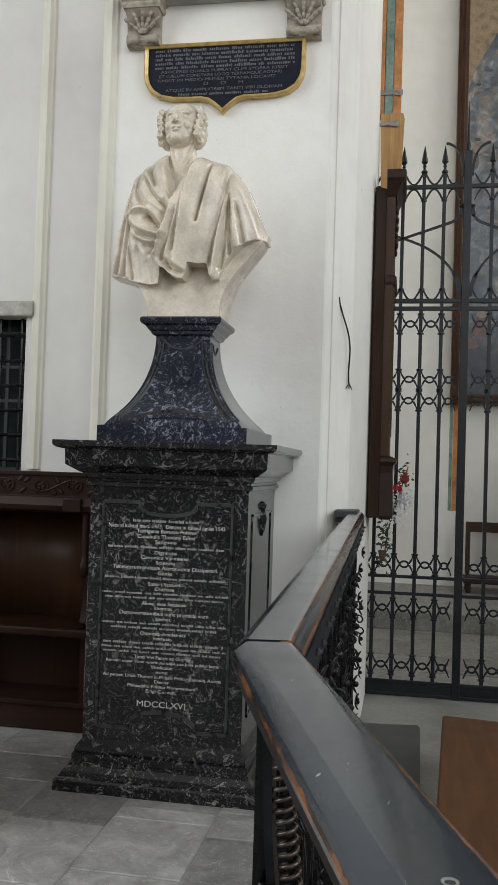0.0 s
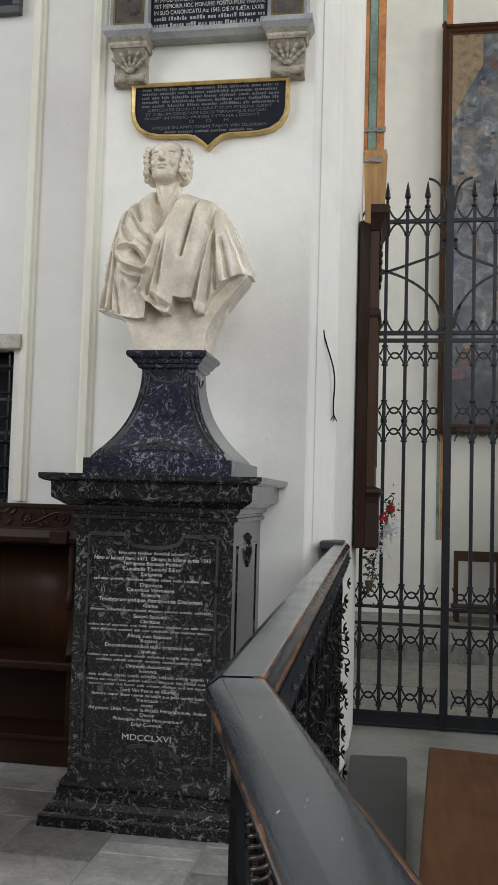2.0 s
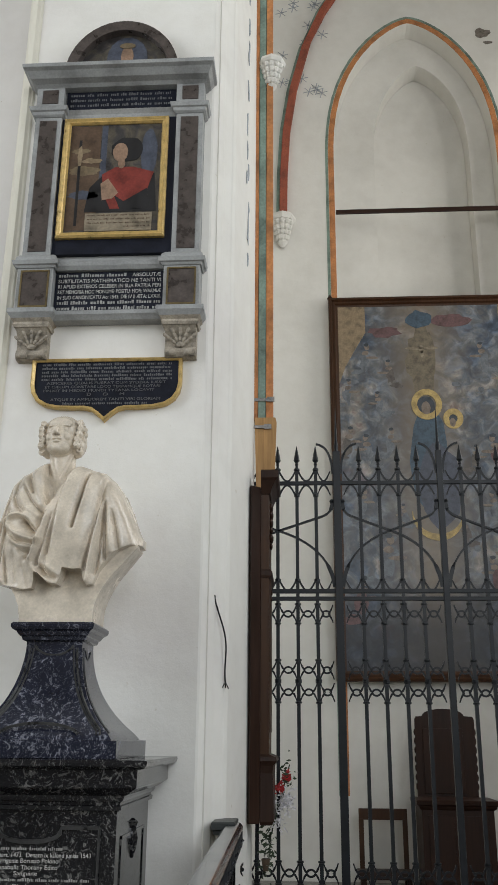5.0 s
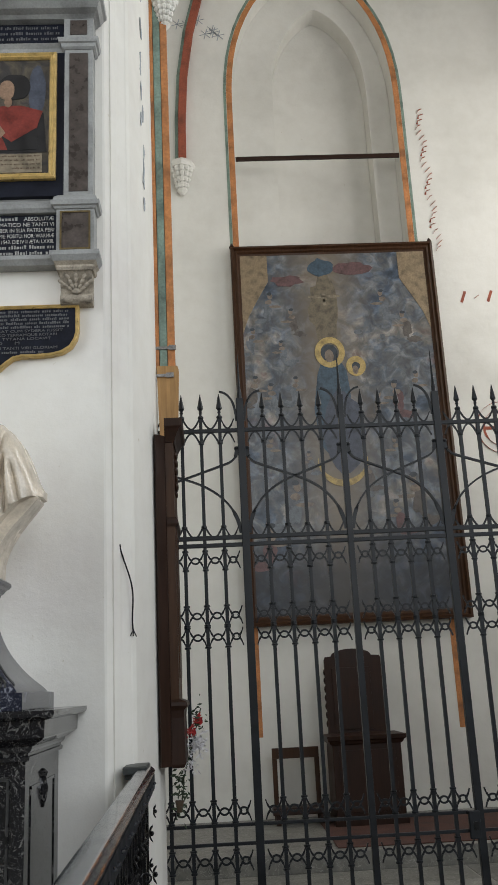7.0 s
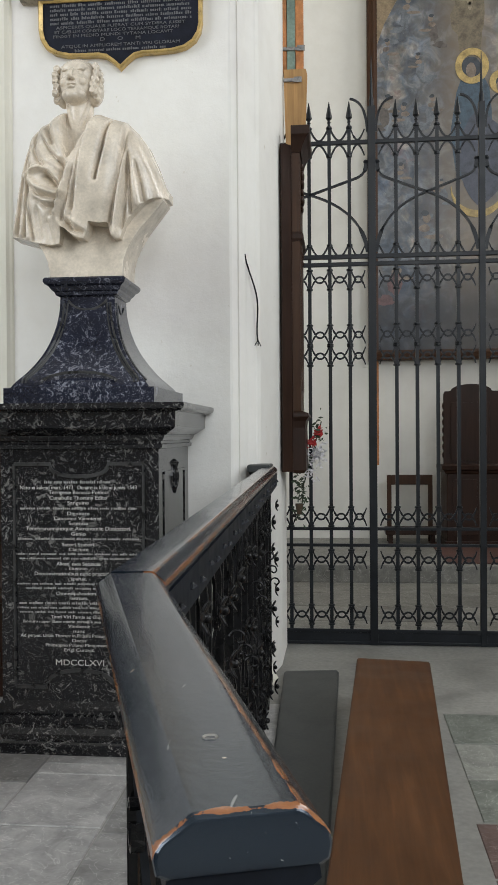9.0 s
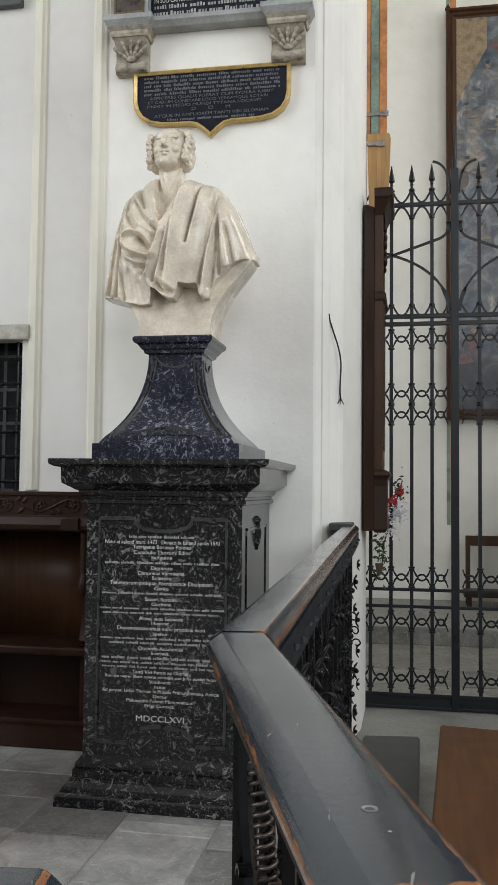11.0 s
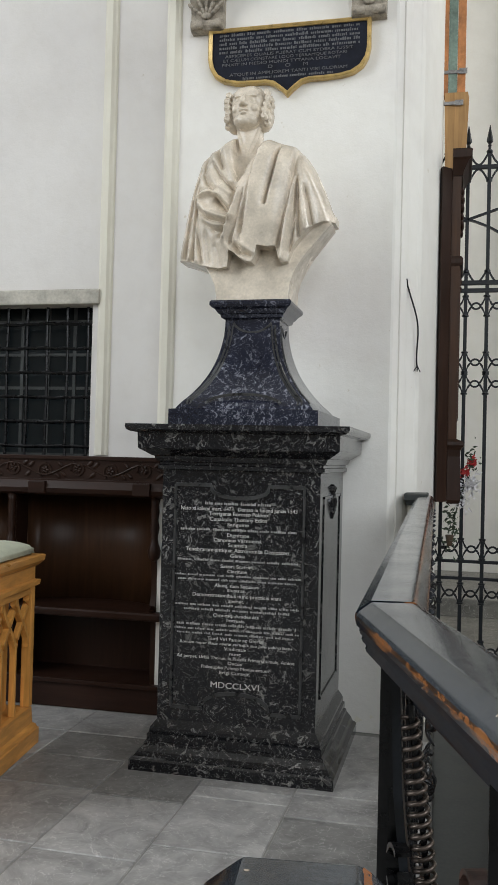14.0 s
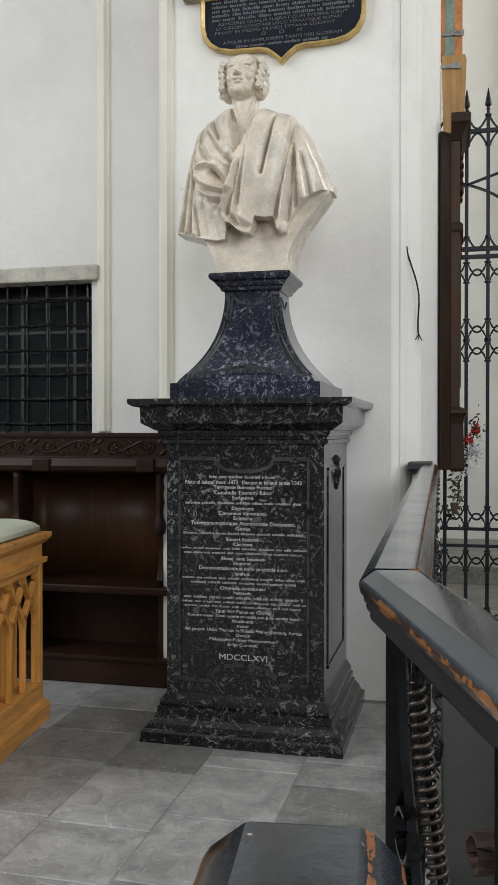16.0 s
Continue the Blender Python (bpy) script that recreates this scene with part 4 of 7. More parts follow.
# dark framed board on the window wall
t = thing("framed_board", "dark blue-black framed board hanging on the wall", "framed board")
part("board", boxes((-3.0, -2.02, LY - 0.03, LY - 0.002, 4.30, 5.5), bevel=0.003), SLATE, t)
bm = boxes((-3.0, -1.985, LY - 0.05, LY - 0.001, 4.262, 4.312), (-2.035, -1.985, LY - 0.0501, LY - 0.001, 4.312, 5.5), (-3.05, -3.0, LY - 0.05, LY - 0.001, 4.262, 5.5), (-3.0, -2.035, LY - 0.05, LY - 0.001, 5.45, 5.5), bevel=0.008)
part("frame", bm, DARKGREY, t)
bm = bmesh.new()
rng = random.Random(3)
for k in range(14):
    bars(bm, rng, -2.9, -2.14 - rng.uniform(0, 0.08), LY - 0.03, 4.40 + 0.075 * k, 0.03, 0.001, (0.05, 0.14), 0.02)
part("lettering", bm, DARKGREY, t)["kind"] = "stuff"

# ---- handrail ----
CAP_E = [(-0.0455, -0.014, 0.36), (-0.047, -0.006, 0.47), (-0.0465, -0.001, 0.40), (-0.0440, 0.003, 0.10), (-0.0425, 0.0045, 0.0), (-0.0285, 0.0150, 0.12), (-0.0265, 0.0162, 0.20), (-0.024, 0.0165, 0.0), (0.020, 0.0165, 0.0), (0.0265, 0.0165, 0.22), (0.0295, 0.0158, 0.50), (0.0325, 0.0140, 0.44), (0.0355, 0.0115, 0.0), (0.0425, 0.0045, 0.12), (0.0458, -0.0005, 0.54), (0.047, -0.006, 0.46), (0.0455, -0.014, 0.05), (0.040, -0.017, 0.0), (-0.040, -0.017, 0.0)]
CAP = [(u, v) for u, v, e in CAP_E]
EDGE = [e for u, v, e in CAP_E]
UNDER = [(u, v + 0.006) for u, v in [(-0.040, -0.023), (0.040, -0.023), (0.041, -0.030), (0.036, -0.034), (0.038, -0.040), (0.031, -0.046), (0.033, -0.053), (0.026, -0.058), (-0.026, -0.058), (-0.033, -0.053), (-0.031, -0.046), (-0.038, -0.040), (-0.036, -0.034), (-0.041, -0.030)]]


def sloped(a, b, profile, skew_a=0.0, skew_b=0.0, n=60):
    """Rings of a profile from a to b, the end rings turned in plan by so many degrees."""
    d = (Vector(b) - Vector(a)).normalized()
    side = Vector((-d.y, d.x, 0)).normalized()
    up = Vector((0, 0, 1))
    rings = []
    for i in range(n + 1):
        k = i / n
        p = Vector(a).lerp(Vector(b), k)
        sk = math.tan(radians(skew_a)) * (1 - k) ** 8 + math.tan(radians(skew_b)) * k ** 8
        rings.append([tuple(p + side * u + up * v + d * (u * sk)) for u, v in profile])
    return rings


def rail_piece(parent, a, b, skew_a=0.0, skew_b=0.0, rubbed=0.52):
    bm = bmesh.new()
    rings = sloped(a, b, CAP, skew_a, skew_b)
    edge = [EDGE] * len(rings)
    d = (Vector(b) - Vector(a)).normalized()
    rim = [rubbed if v > -0.004 else 0.1 for u, v in CAP]
    # rounded, rubbed rims round the sawn ends
    for sk, end, sgn in ((skew_a, a, -1), (skew_b, b, 1)):
        if sk:
            continue
        side = Vector((-d.y, d.x, 0)).normalized()
        more = [[tuple(Vector(end) + side * (u * k) + Vector((0, 0, v * k2)) + d * (sgn * o)) for u, v in CAP] for k, k2, o in ((0.985, 0.96, 0.002), (0.95, 0.85, 0.004), (0.90, 0.74, 0.0045))]
        es = [rim, [0.28 if v > 0 else 0.0 for u, v in CAP], [0.0] * len(CAP)]
        if sgn > 0:
            rings, edge = rings + more, edge[:-1] + [[max(p, q * 0.9) for p, q in zip(EDGE, rim)]] + es
        else:
            rings, edge = more[::-1] + rings, es[::-1] + [[max(p, q * 0.9) for p, q in zip(EDGE, rim)]] + edge[1:]
    loft(bm, rings)
    ob = part("handrail", bm, RAILPAINT, parent, "dark green painted wooden handrail tinted sky-blue, worn to bare wood", True)
    ob.data.set_sharp_from_angle(angle=radians(16))
    att = ob.data.attributes.new("edge", "FLOAT", "POINT")
    att.data.foreach_set("value", [e for row in edge for e in row])
    bm = bmesh.new()
    loft(bm, sloped(a, b, UNDER, skew_a, skew_b, 8))
    part("under_moulding", bm, BLACKPAINT, parent)
    return ob


def flat_bar(bm, pts, w, th):
    sweep(bm, [Vector(p) for p in pts], rect(w, th))


def spiral(bm, start, axis, length, r, turns, wire, taper=0.3):
    """A coil of wire round an axis."""
    axis = Vector(axis).normalized()
    a = axis.orthogonal().normalized()
    b = axis.cross(a)
    n = int(turns * 14)
    pts = []
    for i in range(n + 1):
        k = i / n
        rr = r * (1 - taper * abs(2 * k - 0.8))
        pts.append(Vector(start) + axis * (length * k) + (a * math.cos(2 * math.pi * turns * k) + b * math.sin(2 * math.pi * turns * k)) * rr)
    sweep(bm, pts, disc(wire, 6))


def scroll(bm, centre, u, v, r0, r1, turns, start, prof):
    """A flat spiral in the plane of u and v."""
    n = int(22 * turns)
    pts = []
    for i in range(n + 1):
        k = i / n
        a = radians(start) + 2 * math.pi * turns * k
        r = r0 + (r1 - r0) * k
        pts.append(Vector(centre) + Vector(u) * (math.cos(a) * r) + Vector(v) * (math.sin(a) * r))
    sweep(bm, pts, prof)


PETALS = {}


def rosette(parent, centre, out, r, petals=6):
    """An iron flower: a boss with petals under it."""
    out = Vector(out).normalized()
    key = tuple(round(c, 4) for c in out)
    if key not in PETALS:
        bm = bmesh.new()
        ball(bm, out * 0.014, 0.011, (1, 1, 1), 8)
        meshes = [part("boss", bm, IRON_BLACK, None, "", True)]
        a = out.orthogonal().normalized()
        b = out.cross(a)
        for i in range(petals):
            k = 2 * math.pi * i / petals
            dd = a * math.cos(k) + b * math.sin(k)
            bm = bmesh.new()
            ball(bm, dd * 0.020 + out * 0.004, 0.019, (1, 0.62, 0.2), 10, Matrix((dd, out.cross(dd), out)).transposed())
            for v in bm.verts:
                k = v.co.dot(dd) / 0.039
                v.co += out * (0.016 * k * k) - out.cross(dd) * (v.co.dot(out.cross(dd)) * 0.5 * k * k)
            meshes.append(part("petal", bm, IRON_BLACK, None, "", True))
        PETALS[key] = [o.data for o in meshes]
        for o in meshes:
            bpy.data.objects.remove(o)
    boss = new("rosette", PETALS[key][0])
    boss.parent, boss.location, boss.scale = parent, centre, (r / 0.034,) * 3
    boss["label"] = "wrought-iron flower rosette"
    for me in PETALS[key][1:]:
        q = new("petal", me)
        q.parent = boss


def balustrade(label, a, b, skews, studs, seed, feature, rubbed=0.52):
    """A stretch of wrought-iron balustrade with its handrail from a to b."""
    t = thing("railing", label, "railing", "communion railing")
    a, b = Vector(a), Vector(b)
    rail_piece(t, a, b, *skews, rubbed)
    d = (b - a).normalized()
    L = (b - a).length
    out = Vector((-d.y, d.x, 0)) if feature != "mirror" else Vector((d.y, -d.x, 0))
    if out.x < 0:
        out = -out
    rng = random.Random(seed)
    zt = -0.058
    def P(s, side, z):
        q = a + d * s
        return Vector((q.x, q.y, 0)) + out * side + Vector((0, 0, z + (q.z if z < 0 else 0)))
    # iron band under the rail with pyramid studs
    bm = bmesh.new()
    reach = 0.046 if studs else 0.026
    zb = -0.052 if studs else zt - 0.022
    flat_bar(bm, [P(0.015, reach - 0.004, zb), P(L - 0.015, reach - 0.004, zb)], 0.008, 0.064 if studs else 0.045)
    part("iron_band", bm, BLACKPAINT, t)
    if studs:
        s = 0.07
        i = 0
        while s < L - 0.05:
            c = P(s, reach, zb + (0.004 if i % 2 else -0.006))
            bm = bmesh.new()
            e = 0.0056
            base = [c + d * u * e + Vector((0, 0, v * e)) for u, v in ((-1, -1), (1, -1), (1, 1), (-1, 1))]
            loft(bm, [[tuple(q) for q in base], [tuple(q + out * 0.004) for q in base], [tuple(c + out * 0.011 + (q - c) * 0.05) for q in base]])
            part("stud", bm, STUD, t, "pyramid-headed iron stud")
            s += 0.125
            i += 1
    bm = bmesh.new()
    flat_bar(bm, [P(0.02, 0.0, 0.09), P(L - 0.02, 0.0, 0.09)], 0.035, 0.03)
    part("bottom_bar", bm, IRON_BLACK, t)
    top = a.z + zt
    n = max(2, int(L / 0.26))
    for i in range(n + 1):
        s = 0.025 + (L - 0.05) * i / n
        bm = bmesh.new()
        flat_bar(bm, [P(s, 0.0, 0.0), P(s, 0.0, top)], 0.026 if feature == "flowers" else 0.012, 0.014)
        part("upright", bm, IRON_BLACK, t)
        if i == n:
            break
        mid = s + (L - 0.05) / n / 2
        wide = (L - 0.05) / n
        if feature == "coils":
            continue
        # paired thin bars, S-scrolls and coils between the uprights
        bm = bmesh.new()
        for q in (-0.25, 0.25):
            pts = [P(mid + wide * (q + 0.08 * math.sin(k * 0.6 + i)), 0.012 * math.sin(k * 0.9), 0.1 + (top - 0.1) * k / 18) for k in range(19)]
            flat_bar(bm, pts, 0.007, 0.016)
        part("curved_bar", bm, IRON_BLACK, t)
        up = Vector((0, 0, 1))
        for k in range(4):
            bm = bmesh.new()
            z = 0.22 + 0.24 * k + rng.uniform(-0.02, 0.02)
            scroll(bm, P(mid, 0.012, z), d * (1 if k % 2 else -1), up, 0.014, 0.058, 1.4, 90 * k, rect(0.012, 0.006))
            part("scroll", bm, IRON_BLACK, t)
        if feature == "flowers":
            for k in range(5):
                z = 0.17 + 0.2 * k + rng.uniform(-0.05, 0.05)
                rosette(t, P(mid + rng.uniform(-0.08, 0.08), 0.026 + rng.uniform(0, 0.014), z), out, 0.034 + rng.uniform(-0.006, 0.006))
            bm = bmesh.new()
            scroll(bm, P(mid + 0.06, 0.045, 0.62 + 0.1 * (i % 3)), out, up, 0.006, 0.026, 0.9, 200, disc(0.004, 6))
            part("tendril", bm, IRON_BLACK, t)
    return t, P, top


C = (0.083, 0.930, 1.160)
t1, P1, top1 = balustrade("black wrought-iron railing with floral scrolls under a worn wooden handrail", (0.000, 4.385, 1.178), (0.0825, 0.9375, 1.160), (0, -8), True, 5, "flowers")
# small wall post that receives the handrail
t = thing("wall_post", "dark painted wooden post head against the pier", "post")
part("head", stack(-0.040, 4.47, [(1.145, 0.046, 4.27), (1.165, 0.050, 4.265), (1.172, 0.056, 4.245), (1.200, 0.058, 4.243), (1.206, 0.053, 4.25)]), DARKGREY, t)
part("shaft", stack(-0.040, 4.47, [(0.0, 0.040, 4.29), (1.145, 0.040, 4.29)]), WALL_CREAM, t)

E2 = (0.318, 0.190, 1.158)
t2, P2, top2 = balustrade("black wrought-iron railing with coiled bars under a worn wooden handrail", (0.0850, 0.9235, 1.160), E2, (8, 0), False, 9, "coils")
dv = (Vector(E2) - Vector(C)).normalized()
for start, run, length in (((0.110, 0.890, 1.043), (0.024, -0.01, -0.19), 0.42),):
    bm = bmesh.new()
    spiral(bm, start, Vector(run), length, 0.0130, 32, 0.0029, 0.2)
    part("coil", bm, SPRING, t2, "coiled iron spring bar", True)
    bm = bmesh.new()
    sweep(bm, [Vector(start) + Vector((0, 0, 0.03)), Vector(start) + Vector(run).normalized() * (length + 0.3)], disc(0.004, 8))
    part("coil_core", bm, IRON_BLACK, t2)
bm = bmesh.new()
flat_bar(bm, [Vector((0.093, 0.898, 1.10)), Vector((0.099, 0.893, 0.95)), Vector((0.120, 0.878, 0.75)), Vector((0.146, 0.863, 0.45))], 0.011, 0.03)
part("slanted_bar", bm, IRON, t2)
bm = bmesh.new()
scroll(bm, P2(0.338, 0.0, 0.970), dv, Vector((0, 0, 1)), 0.016, 0.018, 1.1, 250, rect(0.020, 0.005))
part("iron_ring", bm, plain("rusty_iron", (0.06, 0.03, 0.022), 0.6, 0.3, vary=0.4, big=30), t2, "rusty scrolled iron ring")
bm = bmesh.new()
scroll(bm, P2(0.06, 0.0, 0.86), dv, Vector((0, 0, 1)), 0.030, 0.032, 0.9, 60, rect(0.018, 0.006))
part("iron_ring", bm, IRON_BLACK, t2)
# wooden block and iron stay under the sawn end
bm = boxes((-0.034, 0.034, -0.05, 0.0, -0.115, -0.060), bevel=0.003)
ob = part("end_block", bm, BENCHWOOD, t2, "brown wooden block under the rail end")
ob.matrix_basis = Matrix.Translation(E2) @ Matrix.Rotation(math.atan2(dv.y, dv.x) + math.pi / 2, 4, "Z")
bm = bmesh.new()
lathe(bm, (E2[0] - dv.x * 0.105 + 0.0, E2[1] - dv.y * 0.105, 1.1752), [(-0.006, 0.0050), (0.0002, 0.0052), (0.0004, 0.0046), (-0.0006, 0.0030)], 14)
part("screw_head", bm, plain("bare_steel", (0.45, 0.44, 0.43), 0.35, 1.0, vary=0.2, big=60), t2, "bright countersunk screw head")

balustrade("black wrought-iron railing across the entrance gap under a rounded handrail end", (0.097, 0.166, 1.158), (0.225, -0.95, 1.158), (0, 0), False, 12, "coils", 0.15)

# ---- grille ----


def arc_pts(x0, z0, x1, z1, sag, n=8):
    out = []
    for i in range(n + 1):
        k = i / n
        out.append(Vector((x0 + (x1 - x0) * k, GY, z0 + (z1 - z0) * k + sag * math.sin(math.pi * k))))
    return out


def quad_curve(p, c, q, n=12):
    return [Vector(((1 - k) ** 2 * p[0] + 2 * k * (1 - k) * c[0] + k * k * q[0], GY, (1 - k) ** 2 * p[1] + 2 * k * (1 - k) * c[1] + k * k * q[1])) for k in [i / n for i in range(n + 1)]]


ROWS_Z = (2.355, 2.000, 1.864, 0.826, 0.548, 0.192)


def bar_with_spear():
    bm = bmesh.new()
    r = 0.0112
    box(bm, -r, r, -r, r, 0.10, 3.33)
    lathe(bm, (0, 0, 0), [(3.318, 0.012), (3.326, 0.020), (3.336, 0.020), (3.344, 0.012)], 8)
    lathe(bm, (0, 0, 0), [(3.335, 0.008), (3.362, 0.009), (3.368, 0.013), (3.374, 0.009), (3.382, 0.010), (3.395, 0.021), (3.42, 0.017), (3.50, 0.002)], 6)
    for z in (3.15, 2.575):
        lathe(bm, (0, 0, 0), [(z - 0.012, 0.010), (z - 0.008, 0.019), (z + 0.006, 0.019), (z + 0.012, 0.011)], 8)
    for z in ROWS_Z:
        for s in (-1, 1):
            lathe(bm, (0, 0, 0), [(z + s * 0.062 - 0.008, 0.011), (z + s * 0.062 - 0.005, 0.021), (z + s * 0.062 + 0.005, 0.021), (z + s * 0.062 + 0.008, 0.011)], 8)
    return bm


MESHES = {}


def shared(name, key, build, parent, place):
    """A part that shares its mesh with all others of the same key."""
    if key not in MESHES:
        ob = part(name, build(), IRON, None)
        MESHES[key] = ob.data
    else:
        ob = new(name, MESHES[key])
    ob.parent, ob.location = parent, place
    return ob


def ring_mesh():
    pts = [Vector((0.025 * math.cos(2 * math.pi * i / 14), 0, 0.019 * math.sin(2 * math.pi * i / 14))) for i in range(15)]
    return sweep(bmesh.new(), pts, rect(0.007, 0.012))


def clasp_mesh(s):
    a = quad_curve((s * 0.010, 0.058), (s * 0.020, 0.020), (s * 0.040, 0.0), 6)
    b = quad_curve((s * 0.040, 0.0), (s * 0.020, -0.020), (s * 0.010, -0.058), 6)
    return sweep(bmesh.new(), [Vector((p.x, 0, p.z)) for p in a + b[1:]], rect(0.008, 0.012))


def arch_mesh(gap, sag):
    return sweep(bmesh.new(), [Vector((p.x, 0, p.z)) for p in arc_pts(0.010, 0, gap - 0.010, 0, sag)], rect(0.008, 0.012))


def lens_and_ring(t, x0, gap):
    """The rings between two bars, the pointed curves that clasp them, and the small arches."""
    for z in ROWS_Z:
        shared("ring", "ring", ring_mesh, t, (x0 + gap / 2, GY, z))
        for x, s in ((x0, 1), (x0 + gap, -1)):
            shared("clasp_curve", ("clasp", s), lambda: clasp_mesh(s), t, (x, GY, z))
    for z, sag in ((3.318, -0.068), (3.15, 0.072), (2.572, -0.068)):
        shared("small_arch", (round(gap, 3), sag), lambda: arch_mesh(gap, sag), t, (x0, GY, z))


def grille_panel(name, label, x0, x1, bars_x, leaf):
    t = thing(name, label, "iron gate" if leaf else "iron grille", "chapel grille")
    def flat(nm, *rows, b=0.003):
        part(nm, boxes(*rows, bevel=b), IRON, t)
    flat("top_rail", (x0, x1, GY - 0.012, GY + 0.012, 3.222, 3.248))
    flat("middle_rail", (x0, x1, GY - 0.014, GY + 0.014, 2.488, 2.516))
    flat("middle_rail", (x0, x1, GY - 0.013, GY + 0.013, 2.440, 2.466))
    flat("lower_rail", (x0, x1, GY - 0.010, GY + 0.010, 0.738, 0.758))
    flat("lower_rail", (x0, x1, GY - 0.010, GY + 0.010, 0.632, 0.652))
    flat("kick_plate", (x0, x1, GY - 0.010, GY + 0.010, 0.002, 0.098))
    flat("kick_plate_rib", (x0, x1, GY - 0.018, GY - 0.010, 0.080, 0.102))
    flat("kick_plate_rib", (x0, x1, GY - 0.018, GY - 0.010, 0.002, 0.022))
    for x in bars_x:
        shared("bar", "bar", bar_with_spear, t, (x, GY, 0))
    edges = [x0 + 0.012] + list(bars_x) + [x1 - 0.012]
    for a, b in zip(edges, edges[1:]):
        lens_and_ring(t, a, b - a)
    # crossed S-curves in the upper field
    c, h = (x0 + x1) / 2, (x1 - x0) / 2
    for s in (-1, 1):
        bm = bmesh.new()
        ends = quad_curve((c + s * h * 0.99, 2.53), (c + s * h * 0.90, 2.80), (c, 2.905), 12) + quad_curve((c, 2.905), (c - s * h * 0.45, 2.96), (c - s * h * 0.80, 3.005), 8)[1:] + quad_curve((c - s * h * 0.80, 3.005), (c - s * h * 0.97, 3.03), (c - s * h * 0.97, 3.10), 8)[1:]
        sweep(bm, ends, rect(0.026, 0.012))
        ball(bm, (c - s * h * 0.965, GY, 3.108), 0.018, (1, 0.8, 0.8), 8)
        part("crossed_curve", bm, IRON, t)
    for s in (-1, 1):
        if leaf or s == 1:
            e = c + s * h
            bm = bmesh.new()
            sweep(bm, quad_curve((e - s * 0.004, 3.30), (e - s * 0.01, 3.50), (e - s * 0.115, 3.515), 10), rect(0.016, 0.012))
            part("horn", bm, IRON, t)
    return t


def bars_between(x0, x1, n):
    return [x0 + (x1 - x0) * (i + 1) / (n + 1) for i in range(n)]


grille_panel("iron_grille", "dark grey wrought-iron grille panel with spear tips", -0.18, 0.566, [-0.070, 0.059, 0.188, 0.318, 0.446], False)
grille_panel("iron_gate", "dark grey wrought-iron gate leaf with spear tips, closed", 0.612, 1.262, bars_between(0.612, 1.262, 4), True)
grille_panel("iron_gate", "dark grey wrought-iron gate leaf with lock box, closed", 1.300, 1.915, bars_between(1.300, 1.915, 4), True)
grille_panel("iron_grille", "dark grey wrought-iron grille panel beside the gate", 1.963, 2.73, bars_between(1.963, 2.73, 5), False)
for x, w in ((0.589, 0.025), (1.281, 0.020), (1.939, 0.024)):
    t = thing("gate_post", "dark grey square iron gate post with tall spike", "gate post", "chapel grille")
    part("post", boxes((x - w, x + w, GY - 0.02, GY + 0.02, 0.0, 3.46), bevel=0.003), IRON, t)
    bm = bmesh.new()
    lathe(bm, (x, GY, 0), [(3.46, 0.014), (3.50, 0.016), (3.53, 0.010), (3.78, 0.002)], 8)
    part("spike", bm, IRON, t)
t = thing("lock_box", "dark iron lock box fixed to the gate", "lock")
part("case", boxes((1.86, 1.93, GY - 0.05, GY - 0.0205, 0.60, 0.76), bevel=0.006), IRON, t)
part("keyhole_plate", boxes((1.885, 1.915, GY - 0.054, GY - 0.05, 0.65, 0.70), bevel=0.001), IRON_BLACK, t)

# ---- wooden wall piece at the arch, seen edge on ----
t = thing("wooden_epitaph", "dark brown carved wooden epitaph hanging in the arch", "epitaph")
# The board's dark oak also stands for the shadow gap at the wall.
bm = bmesh.new()
extrude_poly(bm, [(0.034, 4.94), (0.046, 4.915), (0.098, 4.965), (0.12, 5.36), (0.036, 5.38), (0.034, 4.965)], 1.14, 3.06, "z")
part("back_board", bm, DARKWOOD, t, "reddish brown back board, darkened for the shadow beside it")


def jamb(rows):
    """Mouldings that stand out from the arch's inner face: rows of height, reach, near and far end."""
    bm = bmesh.new()
    loft(bm, [[(0.10, a, z), (x, a, z), (x, b, z), (0.10, b, z)] for z, x, a, b in rows])
    return bm


part("pilaster", jamb([(1.48, 0.150, 4.98, 5.36), (3.02, 0.150, 4.98, 5.36)]), DARKWOOD_WARM, t)
part("sunk_panel", jamb([(1.62, 0.156, 5.05, 5.28), (2.55, 0.156, 5.05, 5.28)]), DARKWOOD_WARM, t)
part("capital", jamb([(3.02, 0.158, 4.97, 5.37), (3.05, 0.165, 4.96, 5.375), (3.10, 0.19, 4.94, 5.38), (3.115, 0.205, 4.93, 5.39), (3.155, 0.21, 4.925, 5.395), (3.165, 0.20, 4.93, 5.39)]), DARKWOOD, t)
part("neck_moulding", jamb([(2.50, 0.155, 4.975, 5.365), (2.515, 0.168, 4.97, 5.37), (2.54, 0.168, 4.97, 5.37), (2.555, 0.155, 4.975, 5.365)]), DARKWOOD, t)
part("base_block", jamb([(1.13, 0.165, 4.98, 5.36), (1.15, 0.178, 4.97, 5.365), (1.40, 0.172, 4.98, 5.36), (1.44, 0.175, 4.975, 5.365), (1.465, 0.195, 4.96, 5.37), (1.485, 0.190, 4.965, 5.37), (1.50, 0.155, 4.98, 5.36)]), DARKWOOD, t)
